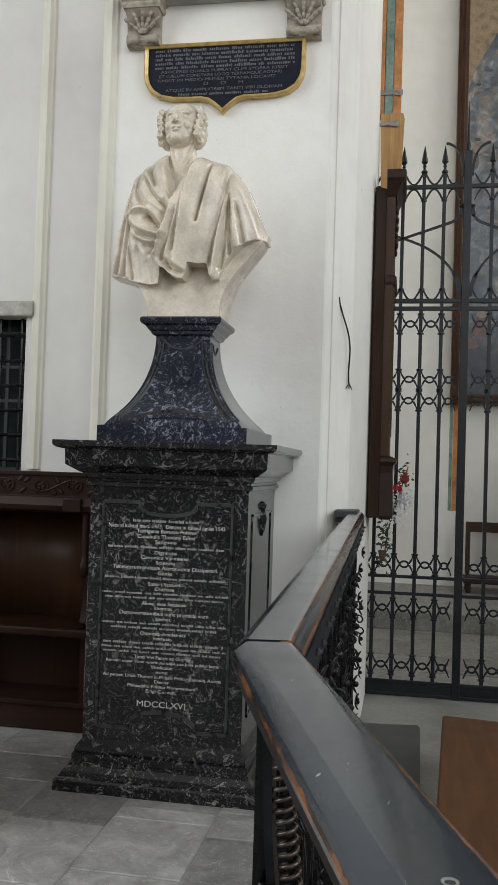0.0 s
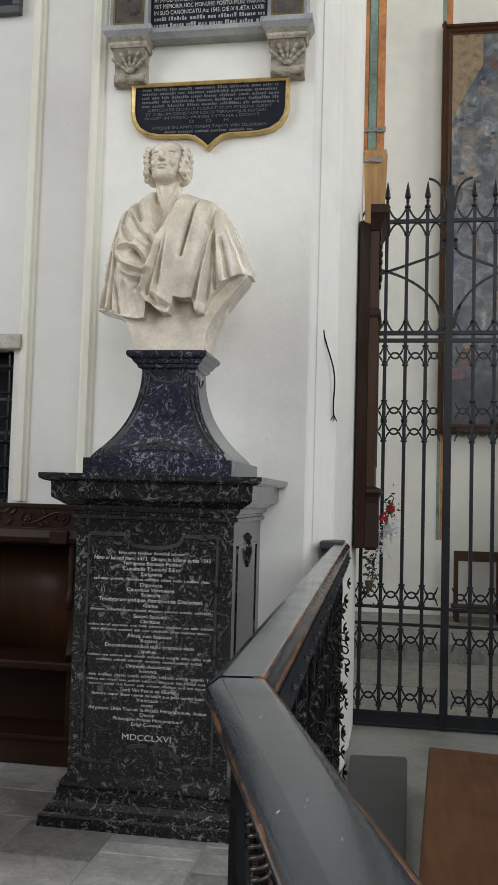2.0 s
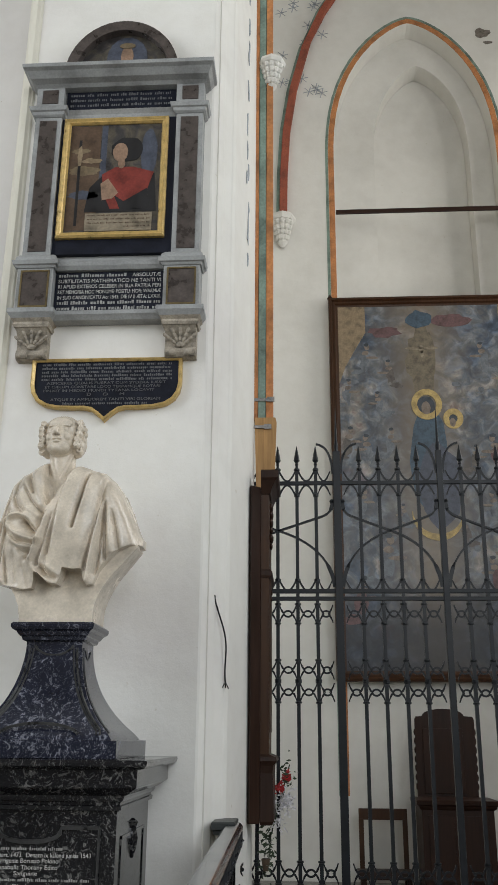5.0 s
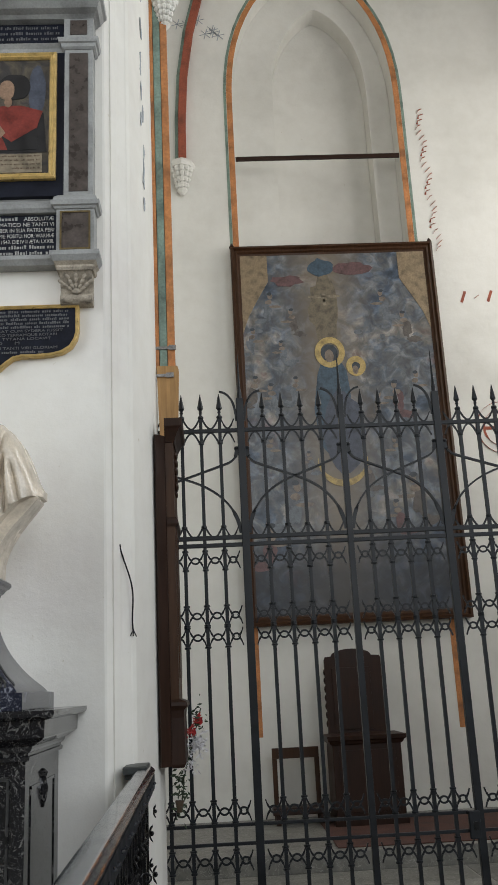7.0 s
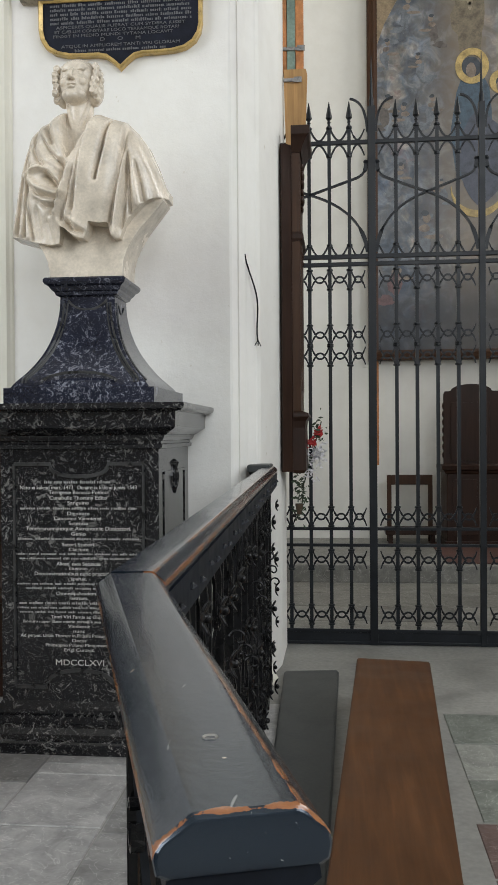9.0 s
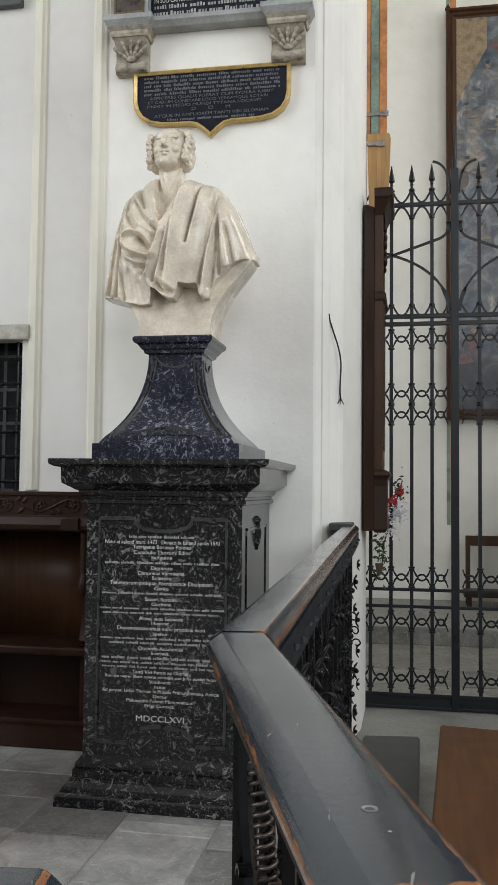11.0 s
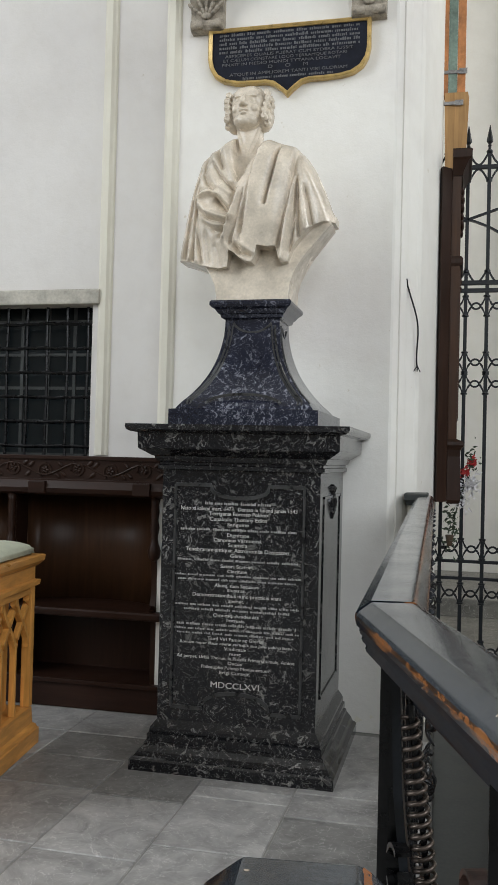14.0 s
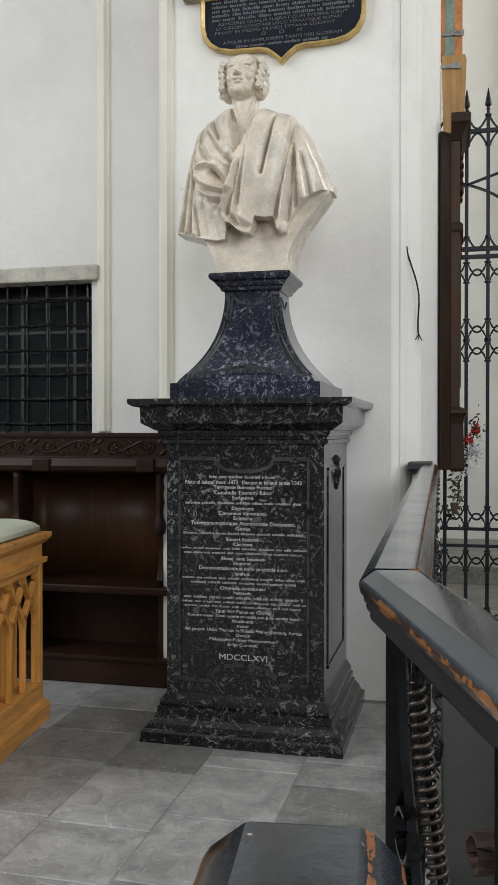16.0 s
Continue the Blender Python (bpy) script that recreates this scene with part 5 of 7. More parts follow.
for z, r in ((2.98, 0.030), (2.93, 0.034), (2.88, 0.032), (2.83, 0.028), (2.78, 0.034), (2.73, 0.022), (2.44, 0.022), (2.40, 0.018), (1.34, 0.02), (1.30, 0.024)):
    bm = bmesh.new()
    ball(bm, (0.155, 5.17, z), r * 0.8, (0.6, 2.4, 1.15), 10)
    part("carving", bm, DARKWOOD, t, "", True)
# raw pine board above
t = thing("pine_board", "raw pine boards fixed with steel clips above dark epitaph", "board")
bm = bmesh.new()
extrude_poly(bm, [(0.048, 3.168), (0.168, 3.168), (0.185, 3.63), (0.176, 3.665), (0.035, 3.665)], 5.36, 5.385)
part("board", bm, PALEWOOD, t)
STEEL = plain("dull_steel", (0.25, 0.24, 0.23), 0.4, 0.9, vary=0.3, big=50)
part("clip", boxes((0.03, 0.15, 5.348, 5.36, 3.585, 3.605), (0.10, 0.15, 5.344, 5.3485, 3.578, 3.612)), STEEL, t, "steel fixing clip")
# painted bands that run up the arch
for x0, x1, mat, nm in ((0.012, 0.054, ORANGE, "orange"), (0.056, 0.108, GREENLINE, "faded green"), (0.110, 0.160, ORANGE, "orange")):
    bm = boxes((x0, x1, 5.390, 5.462, 3.662, 13.9), bevel=0.006)
    setting("trim", bm, mat, nm + " painted band running up the chapel arch", "painted band")
t = thing("steel_clip", "small steel clip holding the painted moulding", "clip")
part("arm", boxes((0.02, 0.165, 5.380, 5.389, 3.795, 3.815), (0.12, 0.17, 5.374, 5.3805, 3.788, 3.822)), STEEL, t)
# leaf capital on the arch
corbel(0.15, 5.42, 6.68, 0.62)
# flaked patches of old wall painting near the arch edge
bm = bmesh.new()
rng = random.Random(12)
for i in range(16):
    z = 4.6 + i * 0.14 + rng.uniform(-0.05, 0.05)
    y = 4.80 + rng.uniform(-0.03, 0.05)
    x = -0.045 + (y - 4.470) * 0.154
    n = 7
    pts = []
    for k in range(n):
        a = 2 * math.pi * k / n
        r = rng.uniform(0.3, 1.0)
        dy, dz = 0.03 * math.cos(a) * r, 0.09 * math.sin(a) * r
        pts.append((x + dy * 0.154 + 0.003, y + dy, z + dz))
    vs = [bm.verts.new(p) for p in pts]
    bm.faces.new(vs)
fl = setting("trim", bm, BLUEGREY, "flaked remains of blue-grey wall painting", "wall painting")
so = fl.modifiers.new("thick", "SOLIDIFY")
so.thickness = 0.003

# loose wire on the pier
t = thing("loose_wire", "thin black loose cable hanging from the pier wall", "cable")
bm = bmesh.new()
pts = []
for k in range(25):
    q = k / 24
    x = -0.112 + 0.057 * q + 0.028 * math.sin(math.pi * q) ** 2 * (1 if q > 0.1 else 0.5)
    y = 4.340 + 0.085 * q + 0.012 * math.sin(math.pi * q)
    pts.append(Vector((x, y, 2.300 - 0.44 * q)))
sweep(bm, pts, disc(0.0042, 6))
part("cable", bm, IRON_BLACK, t)
bm = bmesh.new()
for dx in (-0.022, 0.016, 0.0):
    sweep(bm, [Vector((-0.054, 4.428, 1.862)), Vector((-0.054 + dx, 4.425, 1.832 - abs(dx) * 0.2))], disc(0.003, 5))
part("frayed_end", bm, IRON_BLACK, t)

# flowers hanging beside the arch
t = thing("flower_arrangement", "small pot with red and white flowers and trailing leaves", "flowers")
bm = bmesh.new()
lathe(bm, (0.120, 5.30, 0.86), [(0.0, 0.016), (0.02, 0.018), (0.05, 0.024), (0.06, 0.026), (0.066, 0.024)], 14)
part("pot", bm, plain("tan_clay", (0.07, 0.045, 0.025), 0.7, vary=0.2, big=20), t, "tan clay pot on the wall")
part("wall_hook", boxes((0.070, 0.10, 5.29, 5.31, 0.84, 0.86)), IRON_BLACK, t)
rng = random.Random(21)


def leaf_mesh(n, centre, spread, size, seed):
    r = random.Random(seed)
    bm = bmesh.new()
    for i in range(n):
        p = Vector(centre) + Vector((r.gauss(0, spread[0]), r.gauss(0, spread[1]), r.gauss(0, spread[2])))
        m = Euler((r.uniform(0, 6), r.uniform(0, 6), r.uniform(0, 6))).to_matrix()
        s = size * r.uniform(0.6, 1.2)
        vs = [bm.verts.new(p + m @ Vector(q)) for q in ((0, -s, 0), (s * 0.4, 0, s * 0.15), (0, s, 0), (-s * 0.4, 0, s * 0.15))]
        bm.faces.new(vs)
    return bm


part("stems", sweep(bmesh.new(), [Vector((0.135, 5.30, 0.9)), Vector((0.15, 5.29, 1.05)), Vector((0.2, 5.28, 1.22)), Vector((0.262, 5.28, 1.44))], disc(0.004, 5)), LEAF, t)
STUFF = part("leaves", leaf_mesh(90, (0.128, 5.29, 0.99), (0.020, 0.03, 0.085), 0.022, 1), LEAF, t, "dark green trailing leaves")
STUFF["kind"] = "stuff"
STUFF = part("leaves", leaf_mesh(40, (0.245, 5.28, 1.38), (0.02, 0.02, 0.05), 0.018, 2), LEAF, t)
STUFF["kind"] = "stuff"
for p in ((0.245, 5.27, 1.37), (0.205, 5.27, 1.31)):
    part("red_flower", leaf_mesh(60, p, (0.011, 0.010, 0.014), 0.018, 3), FLOWER_RED, t)
STUFF = part("white_flower", leaf_mesh(190, (0.235, 5.27, 1.235), (0.026, 0.02, 0.032), 0.015, 4), FLOWER_WHITE, t)
STUFF["kind"] = "stuff"
STUFF = part("white_flower", leaf_mesh(70, (0.195, 5.27, 1.13), (0.022, 0.02, 0.035), 0.013, 5), FLOWER_WHITE, t)
STUFF["kind"] = "stuff"

# ---- benches on the chapel side ----
t = thing("bench", "low bench with brown varnished wooden top", "bench")
bm = bmesh.new()
extrude_poly(bm, [(0.452, 4.125), (0.800, 4.075), (0.60, 0.90), (0.275, 0.90)], 0.222, 0.26, "z")
bmesh.ops.bevel(bm, geom=list(bm.edges), offset=0.006, segments=2, affect="EDGES")
part("top", bm, BENCHWOOD, t)
for y, x0, x1 in ((3.98, 0.50, 0.74), (2.5, 0.41, 0.64), (1.05, 0.33, 0.56)):
    part("support", boxes((x0, x1, y - 0.03, y + 0.03, 0.0, 0.222), bevel=0.004), BENCHWOOD, t)
t = thing("floor_mat", "dark grey low platform lying beside the railing", "floor platform")
bm = bmesh.new()
extrude_poly(bm, [(0.055, 4.72), (0.345, 4.76), (0.362, 4.742), (0.322, 2.05), (0.12, 2.05)], -0.005, 0.030, "z")
bmesh.ops.bevel(bm, geom=list(bm.edges), offset=0.008, segments=2, affect="EDGES")
part("slab", bm, DARKGREY, t)

# ---- choir stall under the window ----


def stall():
    t = thing("choir_stall", "dark oak choir stall with carved vine frieze", "choir stall")
    x0, x1, f = -3.4, -1.345, 4.20
    part("base_board", boxes((x0, x1, f + 0.005, f + 0.03, 0.0, 0.13), (x0, x1, f - 0.012, f + 0.03, 0.13, 0.155), bevel=0.004), DARKWOOD_H, t)
    part("floor_board", boxes((x0, x1, f + 0.03, LY - 0.03, 0.0, 0.14)), DARKWOOD_H, t)
    part("seat", boxes((x0, x1, f - 0.005, LY - 0.03, 0.488, 0.532), bevel=0.012), DARKWOOD_H, t)
    part("back_panel", boxes((x0, x1, LY - 0.03, LY - 0.004, 0.0, 1.33)), DARKWOOD, t)
    part("rail_moulding", stack((x0 + x1) / 2, LY - 0.004, [(1.135, (x1 - x0) / 2, f + 0.02), (1.15, (x1 - x0) / 2, f - 0.012), (1.175, (x1 - x0) / 2, f - 0.02), (1.20, (x1 - x0) / 2, f - 0.008), (1.215, (x1 - x0) / 2, f + 0.0)]), DARKWOOD_H, t)
    part("frieze_board", boxes((x0, x1, f + 0.012, LY - 0.004, 1.215, 1.345), bevel=0.003), DARKWOOD_H, t)
    part("frieze_fillet", boxes((x0, x1, f + 0.0, f + 0.012, 1.33, 1.352), (x0, x1, f + 0.0, f + 0.012, 1.212, 1.225), bevel=0.003), DARKWOOD_H, t)
    # vine carving
    bm = bmesh.new()
    pts = [Vector((x1 - 0.02 - 0.02 * k, f + 0.008, 1.278 + 0.032 * math.sin(k * 0.33))) for k in range(102)]
    sweep(bm, pts, disc(0.005, 6))
    part("vine_stem", bm, DARKWOOD, t, "carved vine stem")
    for k in range(11):
        cxv = x1 - 0.11 - 0.19 * k
        up = 1 if k % 2 else -1
        bm = bmesh.new()
        scroll(bm, (cxv, f + 0.010, 1.277 - up * 0.006), (1, 0, 0), (0, 0, up), 0.010, 0.046, 1.6, 20, rect(0.012, 0.009))
        part("carved_scroll", bm, DARKWOOD, t)
        bm = bmesh.new()
        for a in range(5):
            an = radians(a * 72)
            ball(bm, (cxv + 0.014 * math.cos(an), f + 0.008, 1.277 - up * 0.006 + 0.014 * math.sin(an)), 0.012, (1.1, 0.6, 0.6), 8, Matrix.Rotation(-an, 3, "Y"))
        for dx, dz in ((0.085, 0.028), (0.105, -0.026), (0.07, -0.034)):
            leaf = bmesh.new()
            ball(leaf, (cxv + dx, f + 0.009, 1.277 + up * dz), 0.020, (1.2, 0.35, 0.55), 8, Matrix.Rotation(radians(40 * up), 3, "Y"))
            part("carved_leaf", leaf, DARKWOOD, t)
        part("carved_flower", bm, DARKWOOD, t)
    # dividers with turned fronts, and the curved panels between them
    for x in (-1.40, -2.235, -3.07):
        part("divider", boxes((x - 0.018, x + 0.018, f + 0.06, LY - 0.03, 0.14, 1.14), bevel=0.004), DARKWOOD, t)
        bm = bmesh.new()
        lathe(bm, (x, f + 0.04, 0), [(0.80, 0.012), (0.82, 0.03), (0.86, 0.036), (0.90, 0.022), (0.93, 0.018), (0.98, 0.026), (1.02, 0.018), (1.06, 0.024), (1.10, 0.02), (1.14, 0.03)], 12)
        part("turned_finial", bm, DARKWOOD, t, "", True)
        bm = bmesh.new()
        sweep(bm, quad_curve_yz(x, (f + 0.04, 0.82), (f + 0.10, 0.66), (f + 0.03, 0.535)), rect(0.03, 0.03))
        part("arm_support", bm, DARKWOOD, t)
    for a, b in ((-2.215, -1.42), (-3.05, -2.255)):
        bm = bmesh.new()
        n = 14
        ring = []
        for i in range(n + 1):
            k = i / n
            ring.append((a + (b - a) * k, LY - 0.05 - 0.16 * (2 * abs(k - 0.5)) ** 3))
        loft(bm, [[(x, y, z) for x, y in ring] + [(x, y + 0.012, z) for x, y in reversed(ring)] for z in (0.532, 1.135)])
        part("curved_back", bm, DARKWOOD_WARM, t, "curved brown oak seat back", True)
    for x in (-1.46, -2.06):
        part("rail_block", boxes((x - 0.05, x + 0.05, f - 0.03, f + 0.03, 1.145, 1.213), bevel=0.006), DARKWOOD_H, t)


def quad_curve_yz(x, p, c, q, n=10):
    return [Vector((x, (1 - k) ** 2 * p[0] + 2 * k * (1 - k) * c[0] + k * k * q[0], (1 - k) ** 2 * p[1] + 2 * k * (1 - k) * c[1] + k * k * q[1])) for k in [i / n for i in range(n + 1)]]


stall()

# ---- barred window ----
t = thing("window_1", "dark leaded window behind a forged iron grid", "window", "", "structure")
# Near-black panes stand in for the unlit room behind them.
GLASS, nt, b = principled("unlit_room_glass")
b.inputs["Base Color"].default_value = (0.012, 0.016, 0.018, 1)
b.inputs["Roughness"].default_value = 0.06
n_ = noise_tex(nt, coords(nt), 7.0, 2.0)
bump(nt, b, n_, 0.25, 0.01)
for i in range(8):
    for j in range(6):
        x, z = wx1 - 0.02 - 0.175 * i, wz0 + 0.05 + 0.205 * j
        part("pane", boxes((x - 0.168, x - 0.004, LY + 0.20, LY + 0.206, z + 0.004, z + 0.198)), GLASS, t)
bm = bmesh.new()
for i in range(9):
    x = wx1 - 0.022 - 0.175 * i
    box(bm, x - 0.010, x + 0.010, LY + 0.192, LY + 0.212, wz0, wz1 + 0.05)
for j in range(7):
    z = wz0 + 0.05 + 0.205 * j
    box(bm, wx0, wx1, LY + 0.193, LY + 0.211, z - 0.009, z + 0.009)
part("glazing_bars", bm, DARKGREY, t)
# Added dark sheet in place of the unlit interior.
part("unlit_room_backing", boxes((wx0 - 0.1, wx1 + 0.1, LY + 0.55, LY + 0.6, wz0 - 0.1, wz1 + 0.2)), SLATE, t)
for i in range(11):
    x = wx1 - 0.052 - 0.131 * i
    bm = bmesh.new()
    sweep(bm, [Vector((x + 0.003 * math.sin(k * 1.3 + i), LY + 0.06, wz0 + (wz1 + 0.04 - wz0) * k / 8)) for k in range(9)], disc(0.010, 8))
    part("upright_bar", bm, IRON_BLACK, t)
for j in range(8):
    z = wz1 - 0.115 - 0.147 * j
    bm = bmesh.new()
    sweep(bm, [Vector((wx0 + (wx1 - wx0) * k / 22, LY + 0.06 + 0.014 * math.cos(math.pi * k), z + 0.003 * math.sin(k * 0.8 + j))) for k in range(23)], disc(0.010, 8))
    part("cross_bar", bm, IRON_BLACK, t)

# ---- prayer desk ----


def prayer_desk():
    t = thing("prayer_desk", "orange varnished oak prayer desk with tracery and padded top", "prayer desk")
    m = Matrix.Translation((-1.735, 3.63, 0)) @ Matrix.Rotation(radians(7), 4, "Z")
    made = []
    L, W = 1.10, 0.55
    def add(name, bm, mat, label="", smooth=False):
        ob = part(name, bm, mat, t, label, smooth)
        ob.matrix_basis = m
    add("plinth", boxes((-W, 0.0, -L, 0.0, 0.0, 0.075), bevel=0.006), OAK_H)
    bm = bmesh.new()
    loft(bm, [[(-W + o, -L + o, z), (-o, -L + o, z), (-o, -o, z), (-W + o, -o, z)] for z, o in ((0.075, 0.008), (0.09, 0.012), (0.10, 0.026), (0.175, 0.03), (0.18, 0.045))])
    add("base_moulding", bm, OAK_H)
    i0 = 0.05
    add("core", boxes((-W + 0.12, -0.12, -L + 0.12, -0.12, 0.18, 0.74)), OAK)
    for x, y in ((-i0, -i0), (-W + i0, -i0), (-i0, -L + i0), (-W + i0, -L + i0)):
        add("corner_post", boxes((x - 0.022, x + 0.022, y - 0.022, y + 0.022, 0.18, 0.75), bevel=0.004), OAK)
    bm = bmesh.new()
    loft(bm, [[(-W + o, -L + o, z), (-o, -L + o, z), (-o, -o, z), (-W + o, -o, z)] for z, o in ((0.705, 0.034), (0.735, 0.034), (0.745, 0.012), (0.768, 0.008), (0.772, 0.03), (0.83, 0.03), (0.842, 0.012), (0.86, -0.004), (0.884, -0.006), (0.886, 0.0))])
    add("top_frame", bm, OAK_H)
    # tracery of the long face
    n = 6
    step = (L - 0.14) / n
    for i in range(n):
        ya = -0.07 - step * i
        add("mullion", boxes((-0.064, -0.036, ya - step - 0.010, ya - step + 0.010, 0.18, 0.50), bevel=0.004), OAK)
        for s in (1, -1):
            bm = bmesh.new()
            p0 = (ya - step / 2 + s * step / 2, 0.46)
            pts = [Vector((-0.050, p0[0] - s * step * (1 - math.cos(k / 12 * math.pi)) / 2, 0.46 + 0.26 * k / 12)) for k in range(13)]
            sweep(bm, pts, rect(0.026, 0.020))
            add("tracery_curve", bm, OAK)
    # padded top
    bm = bmesh.new()
    rings = []
    for z, o in ((0.886, 0.035), (0.905, 0.028), (0.925, 0.04), (0.942, 0.07), (0.955, 0.12), (0.962, 0.2)):
        rings.append([(-W + o, -L + o, z), (-o, -L + o, z), (-o, -o, z), (-W + o, -o, z)])
    loft(bm, rings)
    bmesh.ops.bevel(bm, geom=list(bm.edges), offset=0.01, segments=2, affect="EDGES")
    add("cushion", bm, CUSHION, "pale green padded cloth top", True)


prayer_desk()

# ---- chapel furnishings ----


def altar_painting():
    t = thing("altar_painting", "large dark religious oil painting in brown wooden frame", "painting")
    x0, x1, z0, z1, y = 0.712, 3.285, 2.19, 6.92, BY - 0.09
    m, nt, b = principled("old_altar_painting")
    v = coords(nt)
    warp = mix(nt, 0.10, v, node_colour(nt, v, 2.2), "ADD")
    n1, n2, n3 = noise_tex(nt, warp, 1.5, 5.0, 0.6), noise_tex(nt, warp, 5.5, 6.0, 0.6, 0.8), noise_tex(nt, warp, 2.3, 3.0)
    c = ramp(nt, n1, [(0.34, (0.026, 0.038, 0.060)), (0.43, (0.075, 0.10, 0.14)), (0.50, (0.16, 0.165, 0.172)), (0.56, (0.115, 0.135, 0.165)), (0.63, (0.27, 0.25, 0.225)), (0.72, (0.20, 0.11, 0.095))])
    c = mix(nt, ramp(nt, n3, [(0.64, (0,) * 3), (0.72, (0.6,) * 3)]), c, (0.13, 0.05, 0.045))
    c = mix(nt, 1.0, c, ramp(nt, n2, [(0.36, (0.45,) * 3), (0.50, (0.75,) * 3), (0.66, (1.5,) * 3)]), "MULTIPLY")
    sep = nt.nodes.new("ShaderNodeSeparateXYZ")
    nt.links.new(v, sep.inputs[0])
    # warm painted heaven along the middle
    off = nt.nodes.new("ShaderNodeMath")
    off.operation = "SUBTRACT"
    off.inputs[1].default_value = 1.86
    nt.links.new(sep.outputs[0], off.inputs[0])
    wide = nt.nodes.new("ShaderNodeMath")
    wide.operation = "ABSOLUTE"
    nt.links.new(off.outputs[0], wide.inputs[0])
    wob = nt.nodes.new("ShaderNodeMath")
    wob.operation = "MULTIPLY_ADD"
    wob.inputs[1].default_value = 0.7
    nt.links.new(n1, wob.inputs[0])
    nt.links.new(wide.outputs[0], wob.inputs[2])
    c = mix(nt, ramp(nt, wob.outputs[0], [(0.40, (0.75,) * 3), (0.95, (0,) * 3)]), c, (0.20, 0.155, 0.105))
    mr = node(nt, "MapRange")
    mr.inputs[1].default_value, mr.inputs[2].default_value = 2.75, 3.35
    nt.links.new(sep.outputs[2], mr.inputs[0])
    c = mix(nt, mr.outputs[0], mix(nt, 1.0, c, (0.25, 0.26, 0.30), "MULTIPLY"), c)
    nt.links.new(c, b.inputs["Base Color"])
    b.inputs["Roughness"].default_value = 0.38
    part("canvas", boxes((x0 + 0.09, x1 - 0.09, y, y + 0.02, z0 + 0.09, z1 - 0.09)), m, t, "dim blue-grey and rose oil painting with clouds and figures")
    out = [(x0, z0), (x1, z0), (x1, z1), (x0, z1)]
    inn = [(x0 + 0.115, z0 + 0.115), (x1 - 0.115, z0 + 0.115), (x1 - 0.115, z1 - 0.115), (x0 + 0.115, z1 - 0.115)]
    names = ("bottom", "side", "top", "side")
    steps = [(0.0, 0.088), (0.0, -0.05), (0.25, -0.06), (0.4, -0.03), (0.65, -0.035), (0.8, -0.01), (1.0, -0.005), (1.0, 0.01)]
    for i in range(4):
        bm = bmesh.new()
        j = (i + 1) % 4
        prev = None
        for s, dy in steps:
            row = [bm.verts.new((out[k][0] + (inn[k][0] - out[k][0]) * s, y + dy, out[k][1] + (inn[k][1] - out[k][1]) * s)) for k in (i, j)]
            if prev:
                bm.faces.new((prev[0], prev[1], row[1], row[0]))
            prev = row
        part("frame_member", bm, DARKWOOD_WARM, t, "brown moulded wooden frame")
    for x in (x0 + 0.02, x1 - 0.02):
        bm = bmesh.new()
        lathe(bm, (x, y, z1), [(0.0, 0.03), (0.02, 0.035), (0.05, 0.02), (0.07, 0.005)], 8)
        part("corner_knob", bm, DARKWOOD, t)
    # tan shoulders where the older arched canvas ends
    rng = random.Random(31)
    h = inn[2][1]
    for s, xe in ((1, inn[0][0]), (-1, inn[1][0])):
        pts = [(xe, h), (xe + s * 0.34, h), (xe + s * 0.34, h - 0.36), (xe + s * 0.20, h - 0.60), (xe + s * 0.08, h - 0.82), (xe, h - 1.05)]
        bm = bmesh.new()
        extrude_poly(bm, pts, y - 0.006, y)
        part("spandrel_board", bm, TONES["paint_tan"], t, "plain tan spandrel board")

    def dab(tone, x, z, w, hh, lift, wob=0.12, n=18):
        bm = bmesh.new()
        patch(bm, x, z, w, hh, y, lift, n, wob, rng, 0.0008)
        part("painted_patch", bm, TONES[tone], t)
    cx = 1.86
    dab("paint_glow", cx, 6.05, 0.20, 0.42, 0.0005, 0.2)
    dab("paint_glow", cx, 6.0, 0.13, 0.62, 0.0015, 0.10)
    dab("paint_wine", cx + 0.35, 6.60, 0.26, 0.08, 0.0024, 0.2)
    dab("paint_wine", cx - 0.45, 6.45, 0.20, 0.07, 0.0024, 0.25)
    dab("paint_blue", cx - 0.02, 6.62, 0.16, 0.12, 0.0032, 0.15)
    for w, hh, dx, dz in ((0.035, 0.055, 0.0, 0.0), (0.10, 0.020, -0.10, 0.02), (0.10, 0.020, 0.10, 0.02), (0.02, 0.05, 0.0, -0.06)):
        dab("paint_cream", cx + dx, 6.20 + dz, w, hh, 0.0030, 0.12)
    dab("paint_blue", cx + 0.02, 4.75, 0.24, 0.72, 0.0012, 0.10)
    dab("paint_grey_blue", cx + 0.12, 4.45, 0.26, 0.50, 0.0020, 0.10)
    def figure(x, z, k, robe, lean):
        """A small painted figure: robe, arm, shoulders and head."""
        lift = 0.002 + rng.uniform(0, 0.002)
        dab(robe, x, z, 0.055 * k, 0.11 * k, lift, 0.3, 14)
        dab(robe, x - lean * 0.08 * k, z - 0.14 * k, 0.09 * k, 0.04 * k, lift + 0.0004, 0.35, 14)
        dab("paint_flesh", x + lean * 0.10 * k, z + 0.05 * k, 0.075 * k, 0.018 * k, lift + 0.0008, 0.2, 10)
        dab("paint_flesh", x + lean * 0.02 * k, z + 0.115 * k, 0.045 * k, 0.03 * k, lift + 0.0010, 0.15, 10)
        dab("paint_flesh", x + lean * 0.04 * k, z + 0.195 * k, 0.030 * k, 0.040 * k, lift + 0.0014, 0.06, 12)
        dab("paint_shade", x + lean * 0.03 * k, z + 0.225 * k, 0.033 * k, 0.022 * k, lift + 0.0018, 0.15, 10)
